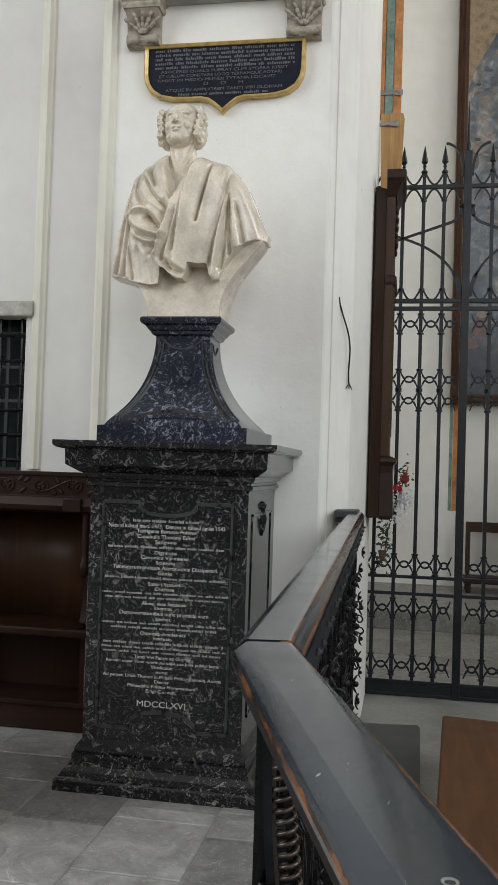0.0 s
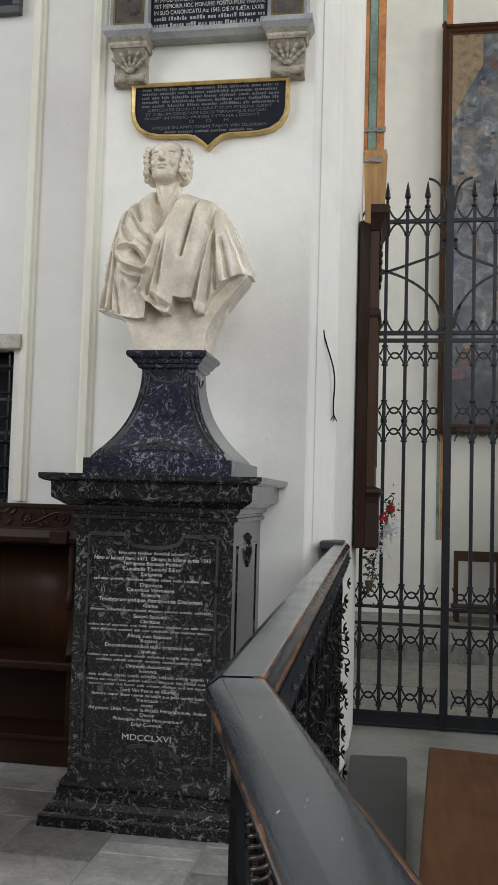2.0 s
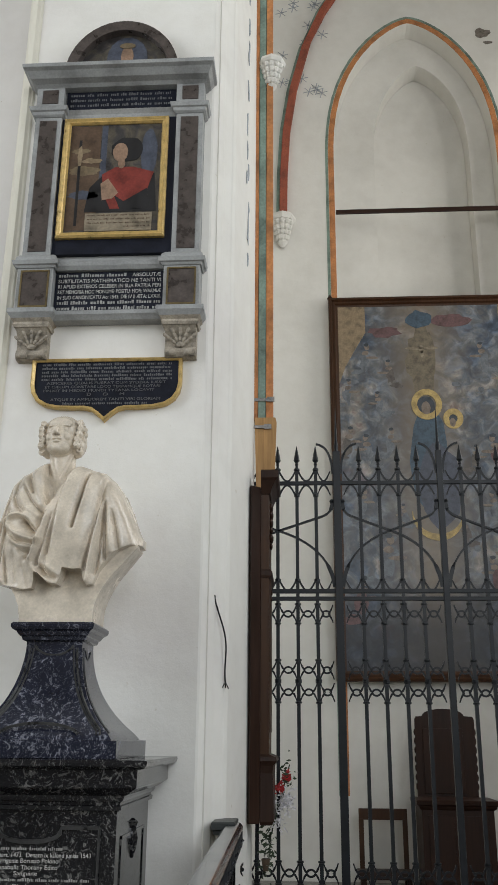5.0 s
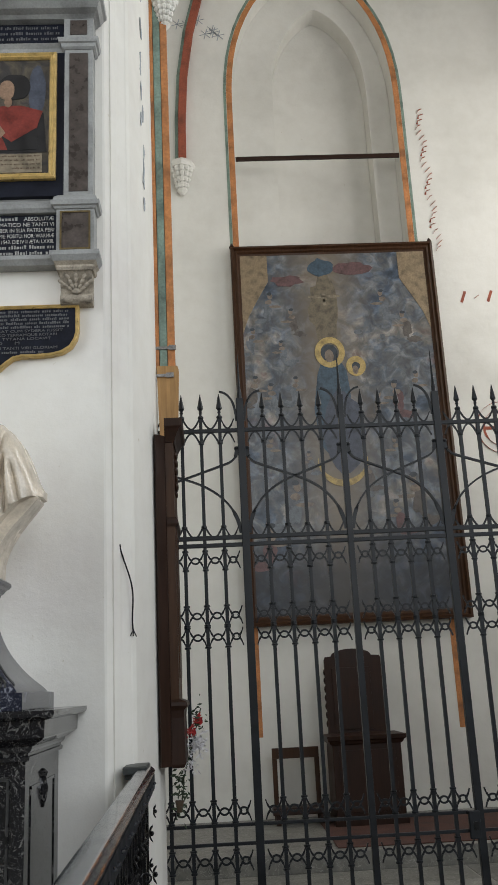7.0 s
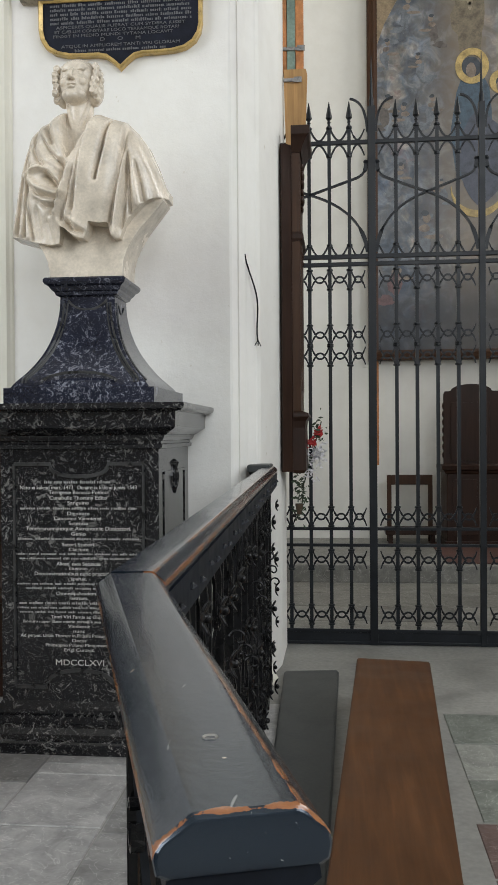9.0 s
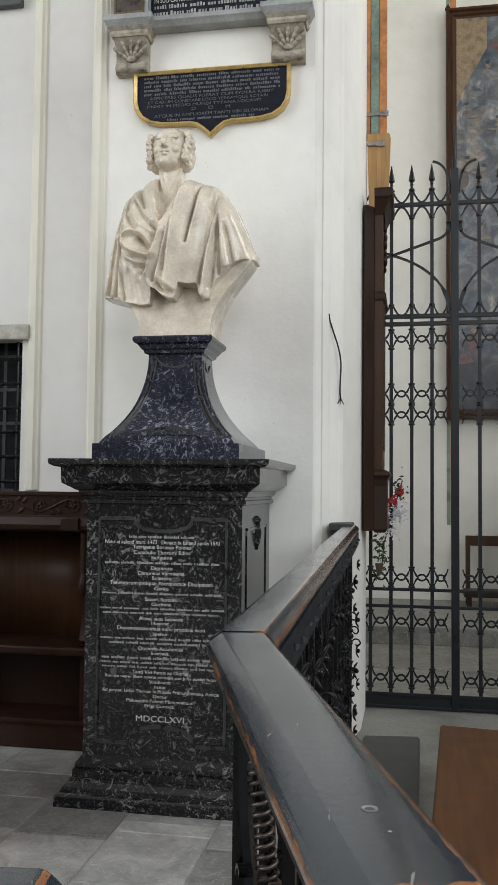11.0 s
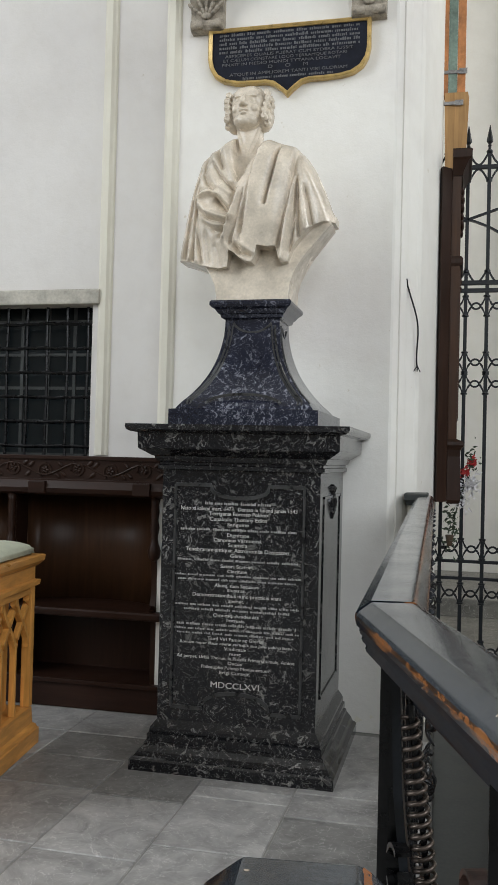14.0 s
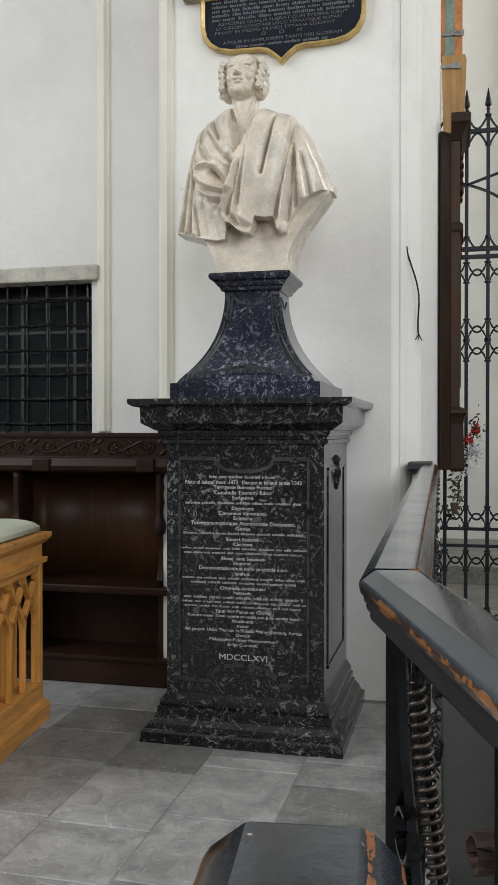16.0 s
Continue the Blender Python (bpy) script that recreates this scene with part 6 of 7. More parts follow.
    for f in ((-0.72, 6.05, 1.0, "paint_mist", 1), (-0.40, 5.85, 0.9, "paint_umber", -1), (-0.95, 5.6, 0.9, "paint_mist", 1), (-0.55, 5.45, 0.8, "paint_mist", -1),
              (0.75, 6.05, 1.0, "paint_mist", -1), (1.0, 5.75, 1.0, "paint_umber", -1), (-0.95, 4.95, 1.0, "paint_umber", 1), (-0.70, 4.85, 1.0, "paint_mist", -1),
              (-0.45, 4.95, 0.9, "paint_mist", 1), (0.82, 4.80, 1.15, "paint_wine", -1), (1.02, 4.95, 1.0, "paint_mist", 1), (0.55, 4.75, 0.8, "paint_umber", 1),
              (-0.55, 3.50, 1.5, "paint_mist", 1), (-0.85, 3.05, 1.3, "paint_wine", 1), (0.95, 3.55, 1.5, "paint_umber", -1), (0.70, 3.35, 1.0, "paint_wine", -1),
              (-0.80, 4.20, 0.9, "paint_mist", 1), (0.75, 4.15, 0.9, "paint_mist", -1), (0.40, 3.85, 0.8, "paint_umber", -1), (-0.30, 4.05, 0.7, "paint_mist", -1)):
        figure(cx + f[0], f[1], f[2], f[3], f[4])
    # clouds banked under the figures
    for k in range(34):
        x, z = rng.uniform(x0 + 0.25, x1 - 0.25), rng.choice((5.3, 5.7, 4.45, 3.75)) + rng.uniform(-0.12, 0.12)
        if abs(x - cx) > 0.36:
            dab("paint_mist", x, z, rng.uniform(0.03, 0.08), rng.uniform(0.015, 0.04), 0.0006 + 0.00003 * k, 0.18, 14)

    def band(name, x, z, r, w, a0, a1, label, taper):
        """A flat painted ring, or a crescent that thins to its ends."""
        bm = bmesh.new()
        rings = []
        n = 40
        for i in range(n + 1):
            k = i / n
            a = radians(a0 + (a1 - a0) * k)
            ww = w * (math.sin(math.pi * min(max(k, 0.04), 0.96)) if taper else 1)
            rings.append([(x + q * math.cos(a), y - d, z + q * 1.08 * math.sin(a)) for q, d in ((r - ww, 0.0), (r - ww, 0.0085), (r, 0.0085), (r, 0.0))])
        loft(bm, rings)
        part(name, bm, TONES["paint_halo"], t, label)
    for x, z, r in ((cx + 0.02, 5.47, 0.185), (cx + 0.33, 5.28, 0.120)):
        band("halo", x, z, r, 0.070, 0, 359.9, "painted golden ring", False)
        dab("paint_shade", x - 0.01, z - 0.03, r * 0.60, r * 0.72, 0.0062, 0.05)
        dab("paint_flesh", x - 0.01, z - 0.05, r * 0.30, r * 0.46, 0.0085, 0.04)
    band("crescent", cx + 0.08, 4.10, 0.30, 0.075, 175, 365, "painted golden crescent", True)


altar_painting()

# thin rod across the niche
t = thing("niche_rod", "dark thin wooden rod across the niche", "rod")
part("rod", boxes((0.84, 3.02, BY - 0.02, BY + 0.01, 8.235, 8.295), bevel=0.006), DARKWOOD, t)


def high_chair():
    t = thing("confessional_chair", "tall dark wooden chair with arched back and boxed front", "chair")
    x0, x1, y0, y1, z = 1.49, 2.19, 9.15, 9.75, 0.16
    bm = bmesh.new()
    arch = [(1.825 - 0.22 * math.cos(math.pi * k / 12), 1.825 + 0.075 * math.sin(math.pi * k / 12)) for k in range(13)]
    extrude_poly(bm, [(1.525, 0.6), (1.525, 1.79), (1.54, 1.82)] + arch + [(2.135, 1.82), (2.15, 1.79), (2.15, 0.6)], y1 - 0.05, y1)
    part("backrest", bm, DARKWOOD, t)
    part("back_panel", boxes((1.60, 2.02, y1 - 0.062, y1 - 0.05, 1.05, 1.70), bevel=0.006), DARKWOOD, t)
    for x in (1.525, 2.15):
        bm = bmesh.new()
        for k in range(7):
            ball(bm, (x, y1 - 0.03, 1.12 + 0.09 * k), 0.024, (0.7, 0.8, 1.6), 8)
        part("carved_edge", bm, DARKWOOD, t)
    part("body", boxes((x0, x1, y0, y1 - 0.06, z, 0.97), bevel=0.01), DARKWOOD, t)
    part("plinth", boxes((x0 - 0.02, x1 + 0.02, y0 - 0.02, y1 - 0.055, z, z + 0.07), bevel=0.008), DARKWOOD, t)
    bm = bmesh.new()
    loft(bm, [[(x0 - o, y0 - o, q), (x1 + o, y0 - o, q), (x1 + o, y1 - 0.055, q), (x0 - o, y1 - 0.055, q)] for q, o in ((0.93, 0.004), (0.945, 0.022), (0.965, 0.028), (0.98, 0.05), (1.015, 0.055), (1.02, 0.045))])
    part("armrest_ledge", bm, DARKWOOD, t)
    for xa, xb in ((x0 + 0.06, x0 + 0.31), (x0 + 0.38, x1 - 0.06)):
        part("front_panel", boxes((xa, xb, y0 - 0.010, y0 + 0.002, z + 0.13, 0.88), bevel=0.005), DARKWOOD, t)


high_chair()


def small_stool():
    t = thing("stool", "small dark wooden stool frame against the chapel wall", "stool")
    x0, x1, y0, y1, z = 0.90, 1.40, 9.45, 9.72, 0.16
    part("back_rail", boxes((x0, x1, y1 - 0.03, y1, 0.79, 0.90), bevel=0.006), DARKWOOD_WARM, t)
    for x in (x0 + 0.025, x1 - 0.025):
        part("back_post", boxes((x - 0.025, x + 0.025, y1 - 0.035, y1, z, 0.80), bevel=0.005), DARKWOOD_WARM, t)
        part("leg", boxes((x - 0.025, x + 0.025, y0, y0 + 0.04, z, 0.28), bevel=0.005), DARKWOOD, t)
    part("seat", boxes((x0 - 0.03, x1 + 0.03, y0 - 0.02, y1, 0.26, 0.33), bevel=0.01), DARKWOOD, t)


small_stool()
t = thing("rug", "dull red-brown rug on the chapel step", "rug")
part("cloth", boxes((1.35, 3.6, 8.02, 9.6, 0.161, 0.170), bevel=0.003), plain("red_brown_wool", (0.085, 0.035, 0.025), 0.95, vary=0.25, big=6, fine=200, relief=0.5), t)

# remains of red wall painting on the chapel wall
bm = bmesh.new()
rng = random.Random(5)
for k in range(26):
    z = 6.85 + 0.082 * k
    x = 3.40 + 0.03 * math.sin(k * 1.1) - 0.003 * k
    sweep(bm, [Vector((x - 0.03, BY - 0.003, z)), Vector((x + 0.02 * math.sin(k), BY - 0.003, z + 0.05)), Vector((x + 0.04, BY - 0.003, z + 0.07))], rect(0.03, 0.004))
setting("trim", bm, REDLINE, "faded red scroll painting on chapel wall", "wall painting")
bm = bmesh.new()
for r in (0.33, 0.24):
    sweep(bm, [Vector((3.95 + r * math.cos(2 * math.pi * i / 28), BY - 0.003, 4.45 + r * math.sin(2 * math.pi * i / 28))) for i in range(29)], rect(0.028, 0.004))
sweep(bm, [Vector((3.95, BY - 0.003, 4.22)), Vector((3.95, BY - 0.003, 4.68))], rect(0.04, 0.004))
sweep(bm, [Vector((3.72, BY - 0.003, 4.45)), Vector((4.18, BY - 0.003, 4.45))], rect(0.004, 0.04))
setting("trim", bm, REDLINE, "faded red painted roundel with a cross", "wall painting")
bm = bmesh.new()
for k in range(6):
    x = 3.62 + 0.17 * k
    sweep(bm, [Vector((x, BY - 0.003, 6.12 + 0.05 * (k % 2))), Vector((x + 0.06, BY - 0.003, 6.27 - 0.06 * (k % 2)))], rect(0.035, 0.004))
setting("trim", bm, REDLINE, "faded red painted marks in a band", "wall painting")
# painted stars near the vault rib
bm = bmesh.new()
for k in range(17):
    x, z = rng.uniform(0.12, 0.75), rng.uniform(10.0, 11.9)
    for a in (0, 60, 120):
        dx, dz = 0.085 * math.cos(radians(a + 15)), 0.085 * math.sin(radians(a + 15))
        sweep(bm, [Vector((x - dx, BY - 0.003, z - dz)), Vector((x + dx, BY - 0.003, z + dz))], rect(0.012, 0.004))
setting("trim", bm, BLUEGREY, "small faded blue painted stars on chapel wall", "wall painting")
bm = bmesh.new()
patch(bm, 2.98, 11.15, 0.10, 0.085, BY, 0.003, 14, 0.25, random.Random(2))
patch(bm, 3.05, 10.98, 0.08, 0.025, BY, 0.003, 10, 0.3, random.Random(3))
setting("trim", bm, plain("bare_grey_render", (0.22, 0.19, 0.16), 0.9, vary=0.3, big=20), "patch of fallen plaster on chapel wall", "wall damage")
# crumbled plaster at the foot of the pier
bm = bmesh.new()
rng = random.Random(17)
for k in range(9):
    ball(bm, (-0.30 + 0.035 * k, WY + 0.004 + (0.0 if k < 4 else 0.05 * (k - 3.4)), 0.02 + rng.uniform(0, 0.08)), rng.uniform(0.02, 0.045), (1.3, 0.12, 1.2), 7)
setting("trim", bm, WALL_CREAM, "crumbled yellowed plaster at the wall foot", "wall damage")

# ---- floor slabs ----
FLOOR = bpy.data.objects["floor"]


def slab(x0, x1, y0, y1, mat, rng):
    bm = bmesh.new()
    j, b, h = (0.007 if x0 > 0.5 else 0.0025), 0.004, rng.uniform(-0.001, 0.0015)
    loft(bm, [[(x0 + j, y0 + j, -0.02), (x1 - j, y0 + j, -0.02), (x1 - j, y1 - j, -0.02), (x0 + j, y1 - j, -0.02)],
              [(x0 + j, y0 + j, h - 0.003), (x1 - j, y0 + j, h - 0.003), (x1 - j, y1 - j, h - 0.003), (x0 + j, y1 - j, h - 0.003)],
              [(x0 + j + b, y0 + j + b, h), (x1 - j - b, y0 + j + b, h), (x1 - j - b, y1 - j - b, h), (x0 + j + b, y1 - j - b, h)]])
    part("slab", bm, mat, FLOOR)


rng = random.Random(44)
COLUMNS = (-3.4, -2.95, -2.52, -2.1, -1.68, -1.25, -0.86, -0.46, 0.12)
DARK = {(7, 5), (4, 6), (5, 6), (4, 7), (3, 6), (6, 3), (2, 5), (5, 2), (7, 2), (3, 3), (1, 4), (0, 6), (4, 1), (2, 1)}
for col, (xa, xb) in enumerate(zip(COLUMNS, COLUMNS[1:])):
    rows_y = [0.6, 1.02, 1.44, 1.86, 2.28, 2.70, 3.11, 3.42, 3.80, 4.20]
    rows_y = [q + (rng.uniform(-0.12, 0.12) if 0 < i < 9 and (col, i) not in ((7, 5), (7, 6)) else 0) for i, q in enumerate(rows_y)]
    for row, (ya, yb) in enumerate(zip(rows_y, rows_y[1:])):
        slab(xa, xb, ya, yb, FLOORSTONE_D if (col, row) in DARK else FLOORSTONE, rng)
y = 4.112
LAID = ("GRGRG", "PRGPR", "GGRGP", "RGRRG", "RPGRG", "GRPGR")
for row, depth in enumerate((0.423, 0.404, 0.392, 0.396, 0.42, 0.40)):
    x = 0.858 if row < 3 else 0.83
    for w, stone in zip((0.40 if row < 2 else 0.42, 0.44, 0.5, 0.4, 0.46), LAID[row]):
        slab(x, x + w, y - depth, y, {"G": FLOOR_GREEN, "R": FLOOR_RED, "P": FLOOR_PALE}[stone], rng)
        x += w
    y -= depth
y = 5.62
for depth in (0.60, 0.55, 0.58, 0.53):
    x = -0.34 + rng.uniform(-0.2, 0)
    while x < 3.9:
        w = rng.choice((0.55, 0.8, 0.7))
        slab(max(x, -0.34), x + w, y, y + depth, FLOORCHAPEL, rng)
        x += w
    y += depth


# ---- the bust ----
def bust():
    """Draped marble bust: a folded front over a flat back, a flared foot, neck, head and curls, fused into one mesh."""
    bm = bmesh.new()
    cx, back = CX + 0.006, 3.895
    top = [(-0.404, 2.309), (-0.384, 2.382), (-0.357, 2.464), (-0.326, 2.569), (-0.3, 2.663), (-0.268, 2.755), (-0.233, 2.786), (-0.192, 2.808), (-0.151, 2.837), (-0.122, 2.85), (-0.11, 2.8), (-0.06, 2.777), (-0.001, 2.796), (0.006, 2.843), (0.045, 2.824), (0.104, 2.801), (0.163, 2.785), (0.205, 2.749), (0.247, 2.69), (0.284, 2.608), (0.315, 2.521), (0.339, 2.473)]
    hem = [(-0.383, 2.289), (-0.317, 2.268), (-0.251, 2.243), (-0.174, 2.224), (-0.122, 2.227), (-0.117, 2.273), (-0.114, 2.3), (-0.095, 2.293), (-0.041, 2.246), (-0.003, 2.242), (0.014, 2.277), (0.017, 2.317), (0.066, 2.309), (0.1, 2.314), (0.111, 2.271), (0.125, 2.241), (0.153, 2.248), (0.171, 2.309), (0.196, 2.351), (0.25, 2.413), (0.299, 2.44), (0.35, 2.453)]
    nx, nz = 250, 190
    X = np.linspace(-0.392, 0.345, nx)
    V = np.linspace(0, 1, nz)
    zt, zb = interp(X, top) + 0.012, interp(X, hem) - 0.004
    Z = zb[:, None] + V[None, :] * (zt - zb)[:, None]
    XX = np.repeat(X[:, None], nz, 1)
    u = (XX + 0.025) / 0.372
    thick = 0.095 + 0.185 * np.sqrt(np.clip(1 - np.abs(u) ** 2.4, 0, 1))
    shoulder = np.clip((zt[:, None] - Z) / 0.12, 0, 1)
    thick = 0.075 + (thick - 0.075) * np.sqrt(np.clip(1 - (1 - shoulder) ** 2, 0, 1))
    thick += 0.028 * np.exp(-((Z - 2.5) / 0.16) ** 2) * np.clip(1 - u * u, 0, 1)

    def stroke(pts, width, height):
        """A fold along a broken line: sharp for a furrow, round for a ridge, dying out at its ends."""
        best, along = np.full_like(XX, 9.0), np.zeros_like(XX)
        lengths = [math.dist(p, q) for p, q in zip(pts, pts[1:])]
        gone, total = 0.0, sum(lengths)
        for (x0, z0), (x1, z1), ln in zip(pts, pts[1:], lengths):
            t = np.clip(((XX - x0) * (x1 - x0) + (Z - z0) * (z1 - z0)) / (ln * ln), 0, 1)
            d = np.hypot(XX - x0 - t * (x1 - x0), Z - z0 - t * (z1 - z0))
            near = d < best
            best, along = np.where(near, d, best), np.where(near, (gone + t * ln) / total, along)
            gone += ln
        fade = np.clip(np.minimum(along + 0.12, 1.25 - along) * 4.0, 0, 1)
        return height * np.exp(-(best / width) ** (1.25 if height < 0 else 2.0)) * fade

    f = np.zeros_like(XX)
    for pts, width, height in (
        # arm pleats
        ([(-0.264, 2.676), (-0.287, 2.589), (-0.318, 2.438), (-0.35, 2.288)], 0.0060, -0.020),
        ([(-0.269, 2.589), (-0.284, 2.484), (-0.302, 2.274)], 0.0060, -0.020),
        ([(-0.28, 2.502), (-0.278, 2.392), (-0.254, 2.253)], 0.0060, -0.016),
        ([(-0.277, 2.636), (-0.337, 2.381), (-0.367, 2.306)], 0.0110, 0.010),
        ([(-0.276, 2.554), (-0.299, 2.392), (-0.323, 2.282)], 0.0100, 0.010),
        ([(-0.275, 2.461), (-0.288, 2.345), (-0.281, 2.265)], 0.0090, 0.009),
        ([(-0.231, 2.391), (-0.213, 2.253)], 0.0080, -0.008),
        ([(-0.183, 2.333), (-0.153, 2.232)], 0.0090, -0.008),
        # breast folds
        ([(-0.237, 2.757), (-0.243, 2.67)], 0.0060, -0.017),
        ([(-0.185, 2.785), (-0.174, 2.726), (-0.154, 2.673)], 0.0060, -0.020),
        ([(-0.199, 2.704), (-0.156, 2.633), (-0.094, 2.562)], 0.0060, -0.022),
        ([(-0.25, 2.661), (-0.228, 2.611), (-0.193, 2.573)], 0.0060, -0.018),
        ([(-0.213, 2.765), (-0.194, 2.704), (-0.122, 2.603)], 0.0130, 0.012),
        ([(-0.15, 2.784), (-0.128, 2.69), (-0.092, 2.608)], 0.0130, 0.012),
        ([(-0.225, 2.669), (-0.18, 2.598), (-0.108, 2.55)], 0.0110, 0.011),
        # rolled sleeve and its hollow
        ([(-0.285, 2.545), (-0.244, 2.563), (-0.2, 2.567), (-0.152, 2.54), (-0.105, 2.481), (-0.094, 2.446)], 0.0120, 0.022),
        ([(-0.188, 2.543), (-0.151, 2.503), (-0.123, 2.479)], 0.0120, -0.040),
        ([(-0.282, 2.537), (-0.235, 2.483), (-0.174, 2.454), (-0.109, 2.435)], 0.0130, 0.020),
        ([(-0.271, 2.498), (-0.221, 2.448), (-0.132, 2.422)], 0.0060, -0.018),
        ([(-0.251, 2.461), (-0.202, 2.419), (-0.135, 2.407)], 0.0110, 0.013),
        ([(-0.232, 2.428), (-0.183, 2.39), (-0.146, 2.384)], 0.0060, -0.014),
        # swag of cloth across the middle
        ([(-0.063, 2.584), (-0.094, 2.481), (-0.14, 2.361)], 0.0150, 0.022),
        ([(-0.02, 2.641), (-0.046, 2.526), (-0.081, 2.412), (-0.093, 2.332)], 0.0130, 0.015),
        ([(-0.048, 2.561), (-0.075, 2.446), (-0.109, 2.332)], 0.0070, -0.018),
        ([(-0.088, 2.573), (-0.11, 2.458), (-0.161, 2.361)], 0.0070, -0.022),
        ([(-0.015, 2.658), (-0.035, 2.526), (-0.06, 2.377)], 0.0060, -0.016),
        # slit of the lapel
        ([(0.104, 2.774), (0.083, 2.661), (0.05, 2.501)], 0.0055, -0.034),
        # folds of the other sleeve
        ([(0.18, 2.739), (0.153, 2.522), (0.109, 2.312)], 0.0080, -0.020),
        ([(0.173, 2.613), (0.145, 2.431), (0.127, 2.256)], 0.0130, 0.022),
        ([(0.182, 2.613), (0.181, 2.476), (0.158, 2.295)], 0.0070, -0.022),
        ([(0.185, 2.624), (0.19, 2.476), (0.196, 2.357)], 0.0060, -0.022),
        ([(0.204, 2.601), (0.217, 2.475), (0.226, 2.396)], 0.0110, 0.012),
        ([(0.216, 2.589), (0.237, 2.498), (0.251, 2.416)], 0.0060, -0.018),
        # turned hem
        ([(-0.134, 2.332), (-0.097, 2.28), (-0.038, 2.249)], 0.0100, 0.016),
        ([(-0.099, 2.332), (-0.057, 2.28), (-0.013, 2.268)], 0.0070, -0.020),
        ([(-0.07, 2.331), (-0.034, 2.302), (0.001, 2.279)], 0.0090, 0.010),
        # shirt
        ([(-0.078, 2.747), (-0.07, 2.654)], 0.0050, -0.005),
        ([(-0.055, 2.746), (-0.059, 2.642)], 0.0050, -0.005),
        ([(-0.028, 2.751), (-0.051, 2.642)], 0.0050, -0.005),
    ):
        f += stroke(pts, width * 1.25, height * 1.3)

    def step(x, soft=0.004):
        return 1 / (1 + np.exp(-np.clip(x / soft, -30, 30)))

    # broad lapel with crisp edges
    left = np.interp(Z, [2.34, 2.664, 2.815], [-0.059, -0.017, 0.036])
    right = np.interp(Z, [2.316, 2.522, 2.765], [0.103, 0.148, 0.176])
    f += 0.022 * step(XX - left) * step(right - XX, 0.003)
    # open neck with a shirt behind it
    neck = step(XX - np.interp(Z, [2.594, 2.828], [-0.084, -0.119]), 0.003) * step(np.interp(Z, [2.594, 2.819], [-0.084, 0.036]) - XX, 0.003) * step(Z - 2.600)
    f -= 0.045 * neck
    # soft unevenness of carved cloth
    for i in range(nx):
        for j in range(nz):
            f[i, j] += 0.003 * noise.noise((XX[i, j] * 16, Z[i, j] * 7, 3.1))
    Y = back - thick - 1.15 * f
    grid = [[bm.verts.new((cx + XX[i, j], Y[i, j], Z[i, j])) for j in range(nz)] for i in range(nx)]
    rear = [[bm.verts.new((cx + XX[i, j], back - 0.002 * (i % 2), Z[i, j])) for j in (0, nz - 1)] for i in range(nx)]
    for i in range(nx - 1):
        for j in range(nz - 1):
            bm.faces.new((grid[i][j], grid[i + 1][j], grid[i + 1][j + 1], grid[i][j + 1]))
        bm.faces.new((grid[i][0], rear[i][0], rear[i + 1][0], grid[i + 1][0]))
        bm.faces.new((grid[i][-1], grid[i + 1][-1], rear[i + 1][1], rear[i][1]))
        bm.faces.new((rear[i][0], rear[i][1], rear[i + 1][1], rear[i + 1][0]))
    for i, order in ((0, 1), (nx - 1, -1)):
        bm.faces.new([v for v in grid[i]] + [rear[i][1], rear[i][0]])
    # flared foot
    foot = [(2.070, -0.168, 0.166, 3.640), (2.084, -0.168, 0.166, 3.640), (2.10, -0.168, 0.167, 3.642), (2.15, -0.174, 0.176, 3.650), (2.20, -0.192, 0.196, 3.660), (2.25, -0.222, 0.226, 3.672), (2.30, -0.262, 0.262, 3.69), (2.35, -0.295, 0.302, 3.71), (2.40, -0.30, 0.342, 3.72), (2.432, -0.30, 0.366, 3.73), (2.46, -0.29, 0.355, 3.74)]
    loft(bm, [[(cx + a + s, y, z), (cx + b + s, y, z), (cx + b + s, back - 0.008, z), (cx + a + s, back - 0.008, z)] for z, a, b, y in foot for s in [-0.008 - 0.026 * min(1, max(0, (z - 2.09) / 0.22))]])
    # shirt and neck
    lathe(bm, (cx - 0.062, 3.765, 0), [(2.50, 0.075), (2.62, 0.088), (2.70, 0.094), (2.742, 0.090), (2.765, 0.080), (2.785, 0.068), (2.82, 0.0615), (2.86, 0.061), (2.93, 0.064)], 28)
    # cords of the neck and the collar bones' notch
    for s in (-1, 1):
        sweep(bm, [Vector((cx - 0.062 + s * 0.052, 3.735, 2.90)), Vector((cx - 0.062 + s * 0.034, 3.712, 2.82)), Vector((cx - 0.062 + s * 0.014, 3.690, 2.752))], disc(0.011, 8))
    # head, turned a little and looking up
    turn = Matrix.Rotation(radians(-2), 3, "Z") @ Matrix.Rotation(radians(-15), 3, "X")
    hc = Vector((cx - 0.066, 3.735, 2.972))
    big = 1.02

    def at(x, y, z):
        return hc + turn @ (Vector((x, y, z)) * big)

    def lump(x, y, z, r, sq=(1, 1, 1), seg=16):
        ball(bm, at(x, y, z), r * big, sq, seg, turn)

    lump(0, 0.022, 0.028, 0.098, (0.92, 1.04, 0.92), 32)
    lump(0, -0.012, -0.016, 0.080, (0.90, 0.93, 1.12), 72)
    lump(0, -0.056, -0.088, 0.026, (1.2, 0.85, 0.75))
    lump(0, -0.036, -0.074, 0.050, (1.15, 0.9, 0.66))
    lump(0, -0.058, 0.050, 0.040, (1.5, 0.6, 0.8))
    # hollows of the eyes and under the lip
    ahead = turn @ Vector((0, 1, 0))
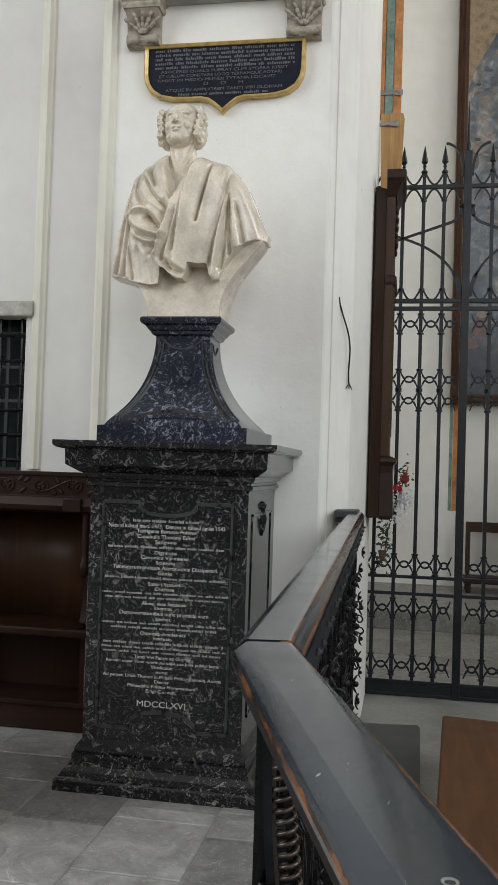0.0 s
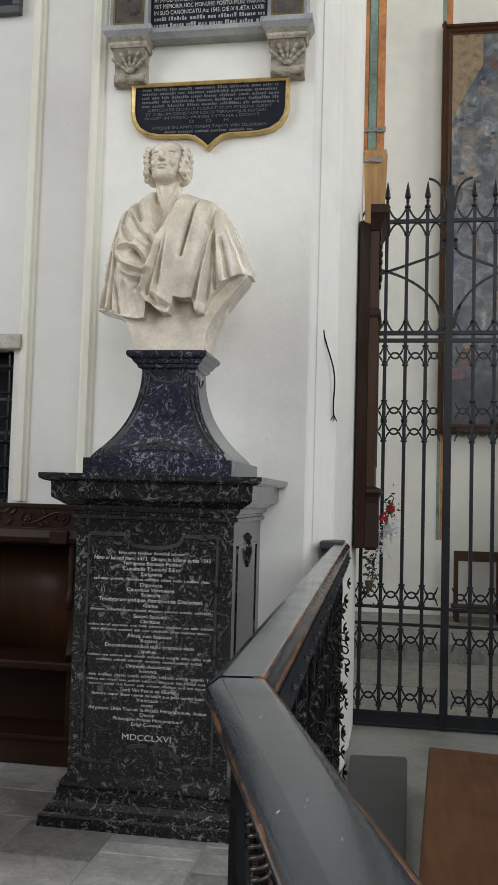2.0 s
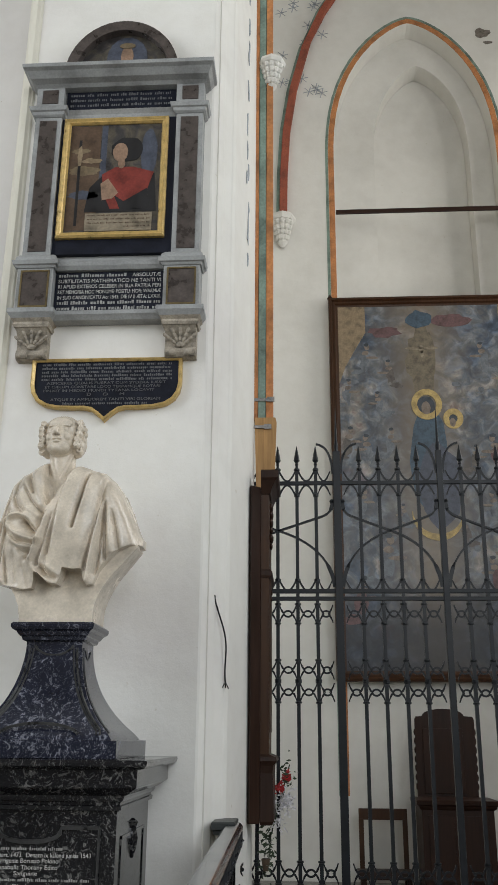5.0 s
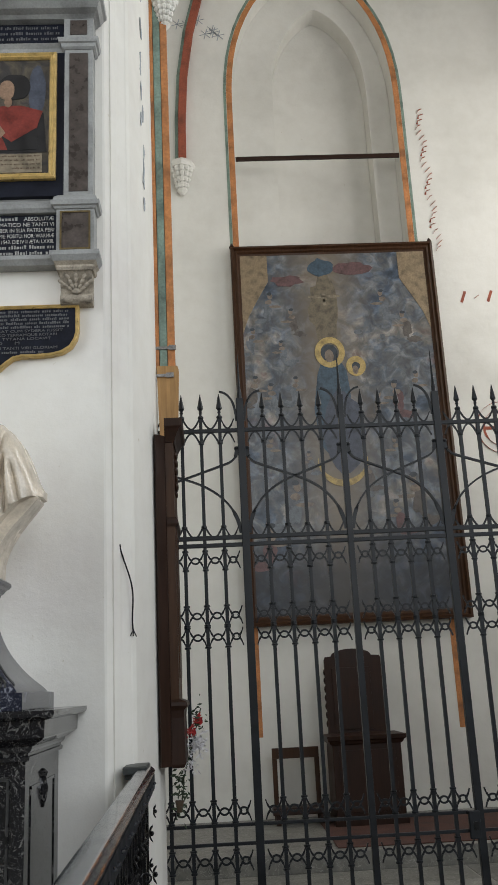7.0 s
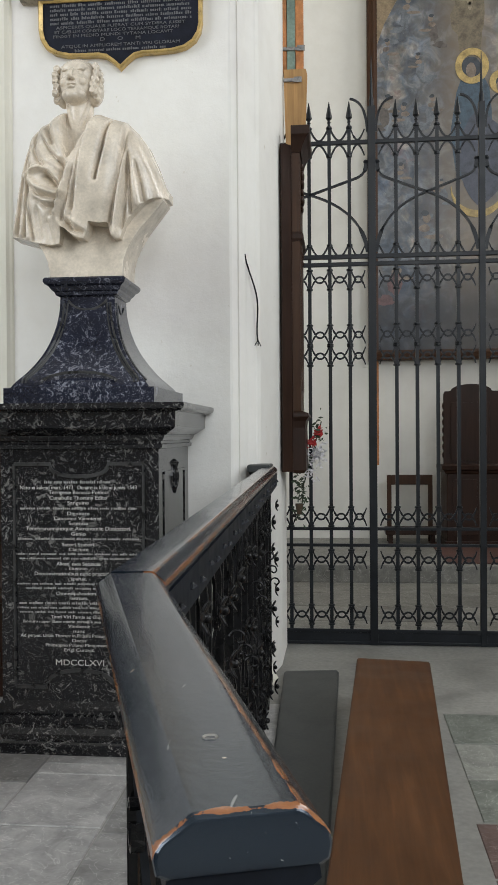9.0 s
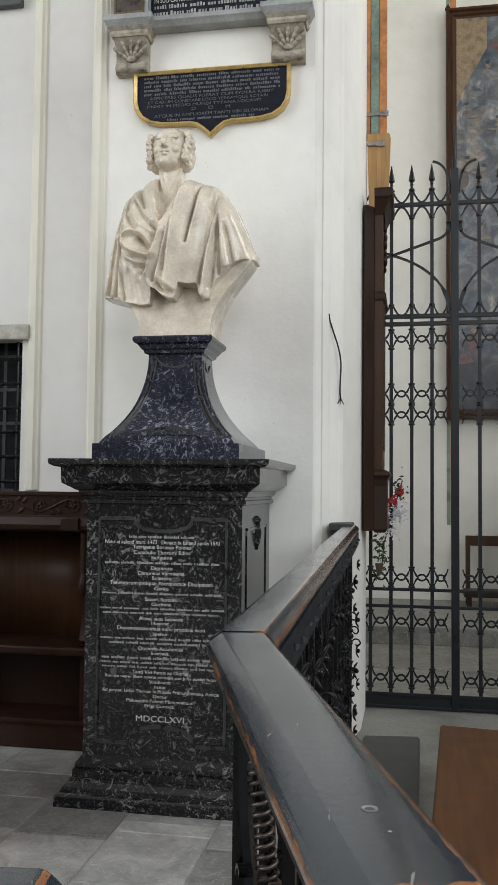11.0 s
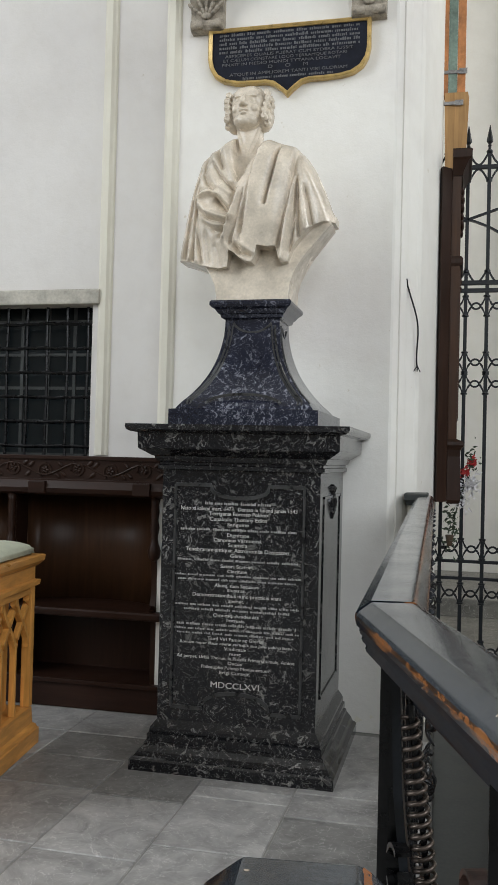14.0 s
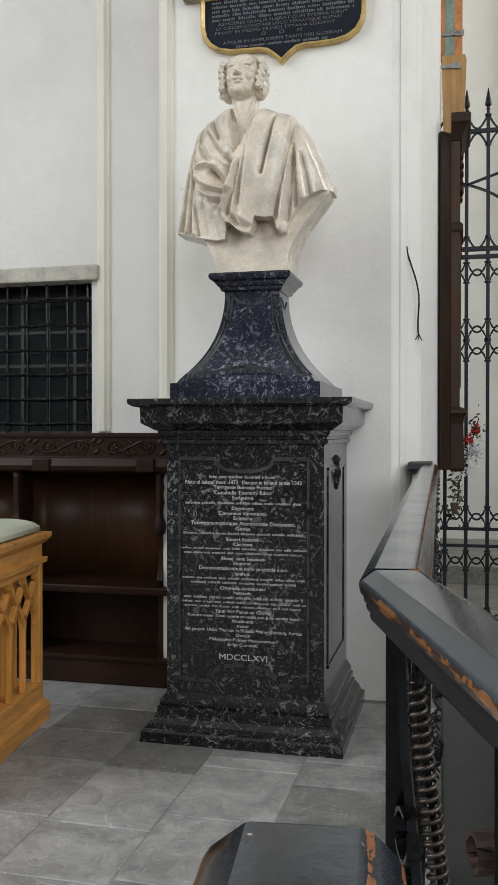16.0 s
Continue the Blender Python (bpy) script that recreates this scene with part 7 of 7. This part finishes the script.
    for s, px, pz, w, deep in ((-1, 0.033, 0.008, 0.013, 0.009), (1, 0.033, 0.008, 0.013, 0.009), (0, 0, -0.0745, 0.010, 0.006), (-1, 0.040, -0.055, 0.018, 0.006), (1, 0.040, -0.055, 0.018, 0.006)):
        for v in bm.verts:
            q = (turn.transposed() @ (v.co - hc)) / big
            if q.y < -0.02 and abs(q.z) < 0.12 and abs(q.x) < 0.1:
                v.co += ahead * (deep * math.exp(-((q.x - s * px) ** 2 + (q.z - pz) ** 2) / (w * w)))
    for s in (-1, 1):
        lump(s * 0.033, -0.0690, 0.0290, 0.012, (1.8, 0.90, 0.45))
        lump(s * 0.032, -0.0670, 0.008, 0.0135, (1.15, 0.75, 0.75))
        lump(s * 0.032, -0.0705, 0.0170, 0.012, (1.5, 0.5, 0.20))
        lump(s * 0.032, -0.0690, -0.0010, 0.012, (1.3, 0.42, 0.18))
        lump(s * 0.038, -0.060, -0.026, 0.025, (0.95, 0.72, 0.85))
        lump(s * 0.0125, -0.0945, -0.029, 0.0092, (1, 1.1, 0.8))
        lump(s * 0.020, -0.078, -0.040, 0.009, (0.5, 0.6, 1.3))
    for k in range(8):
        lump(0, -0.0835 - 0.0042 * k, 0.024 - 0.0066 * k, 0.0088 + 0.0005 * k, (0.85, 1, 1.2), 12)
    lump(0, -0.1115, -0.0275, 0.0115, (0.95, 1, 0.85))
    lump(0, -0.0820, -0.0500, 0.013, (1.75, 0.8, 0.36))
    lump(0, -0.0785, -0.0630, 0.013, (1.40, 0.8, 0.42))
    # close hair over the crown with fine waves, and columns of spiral curls at the sides
    lump(0, 0.030, 0.040, 0.099, (0.96, 1.0, 0.86), 40)
    for k in range(25):
        a = radians(-84 + 7 * k)
        lump(0.083 * math.sin(a), -0.030 + 0.018 * math.sin(a) ** 2, 0.048 + 0.052 * math.cos(a), 0.0075, (0.7, 3.0, 0.9), 8)
    for s in (-1, 1):
        lump(s * 0.070, 0.030, -0.012, 0.060, (0.72, 0.95, 1.25), 18)
        for k in range(5):
            for d in range(2):
                c = (s * (0.090 + 0.006 * math.sin(k * 1.4) + 0.006 * d), -0.032 + 0.040 * d, 0.062 - 0.0305 * k - 0.008 * d)
                lump(*c, 0.0185, (1, 0.85, 0.92), 12)
                for q in range(11):
                    an = 0.62 * q + s
                    rr = 0.0150 - 0.0008 * q
                    lump(c[0] + rr * math.cos(an), c[1] - 0.0145, c[2] + rr * math.sin(an), 0.0046, (1, 1, 1), 6)
    ob = link_mesh("bust", bm, STATUE)
    mod = ob.modifiers.new("fuse", "REMESH")
    mod.mode, mod.voxel_size, mod.use_smooth_shade = "VOXEL", 0.0021, True
    sm = ob.modifiers.new("worn", "SMOOTH")
    sm.factor, sm.iterations = 0.5, 1
    return tagged(ob, "aged white marble draped bust standing on the flared stand", "statue")


bust()
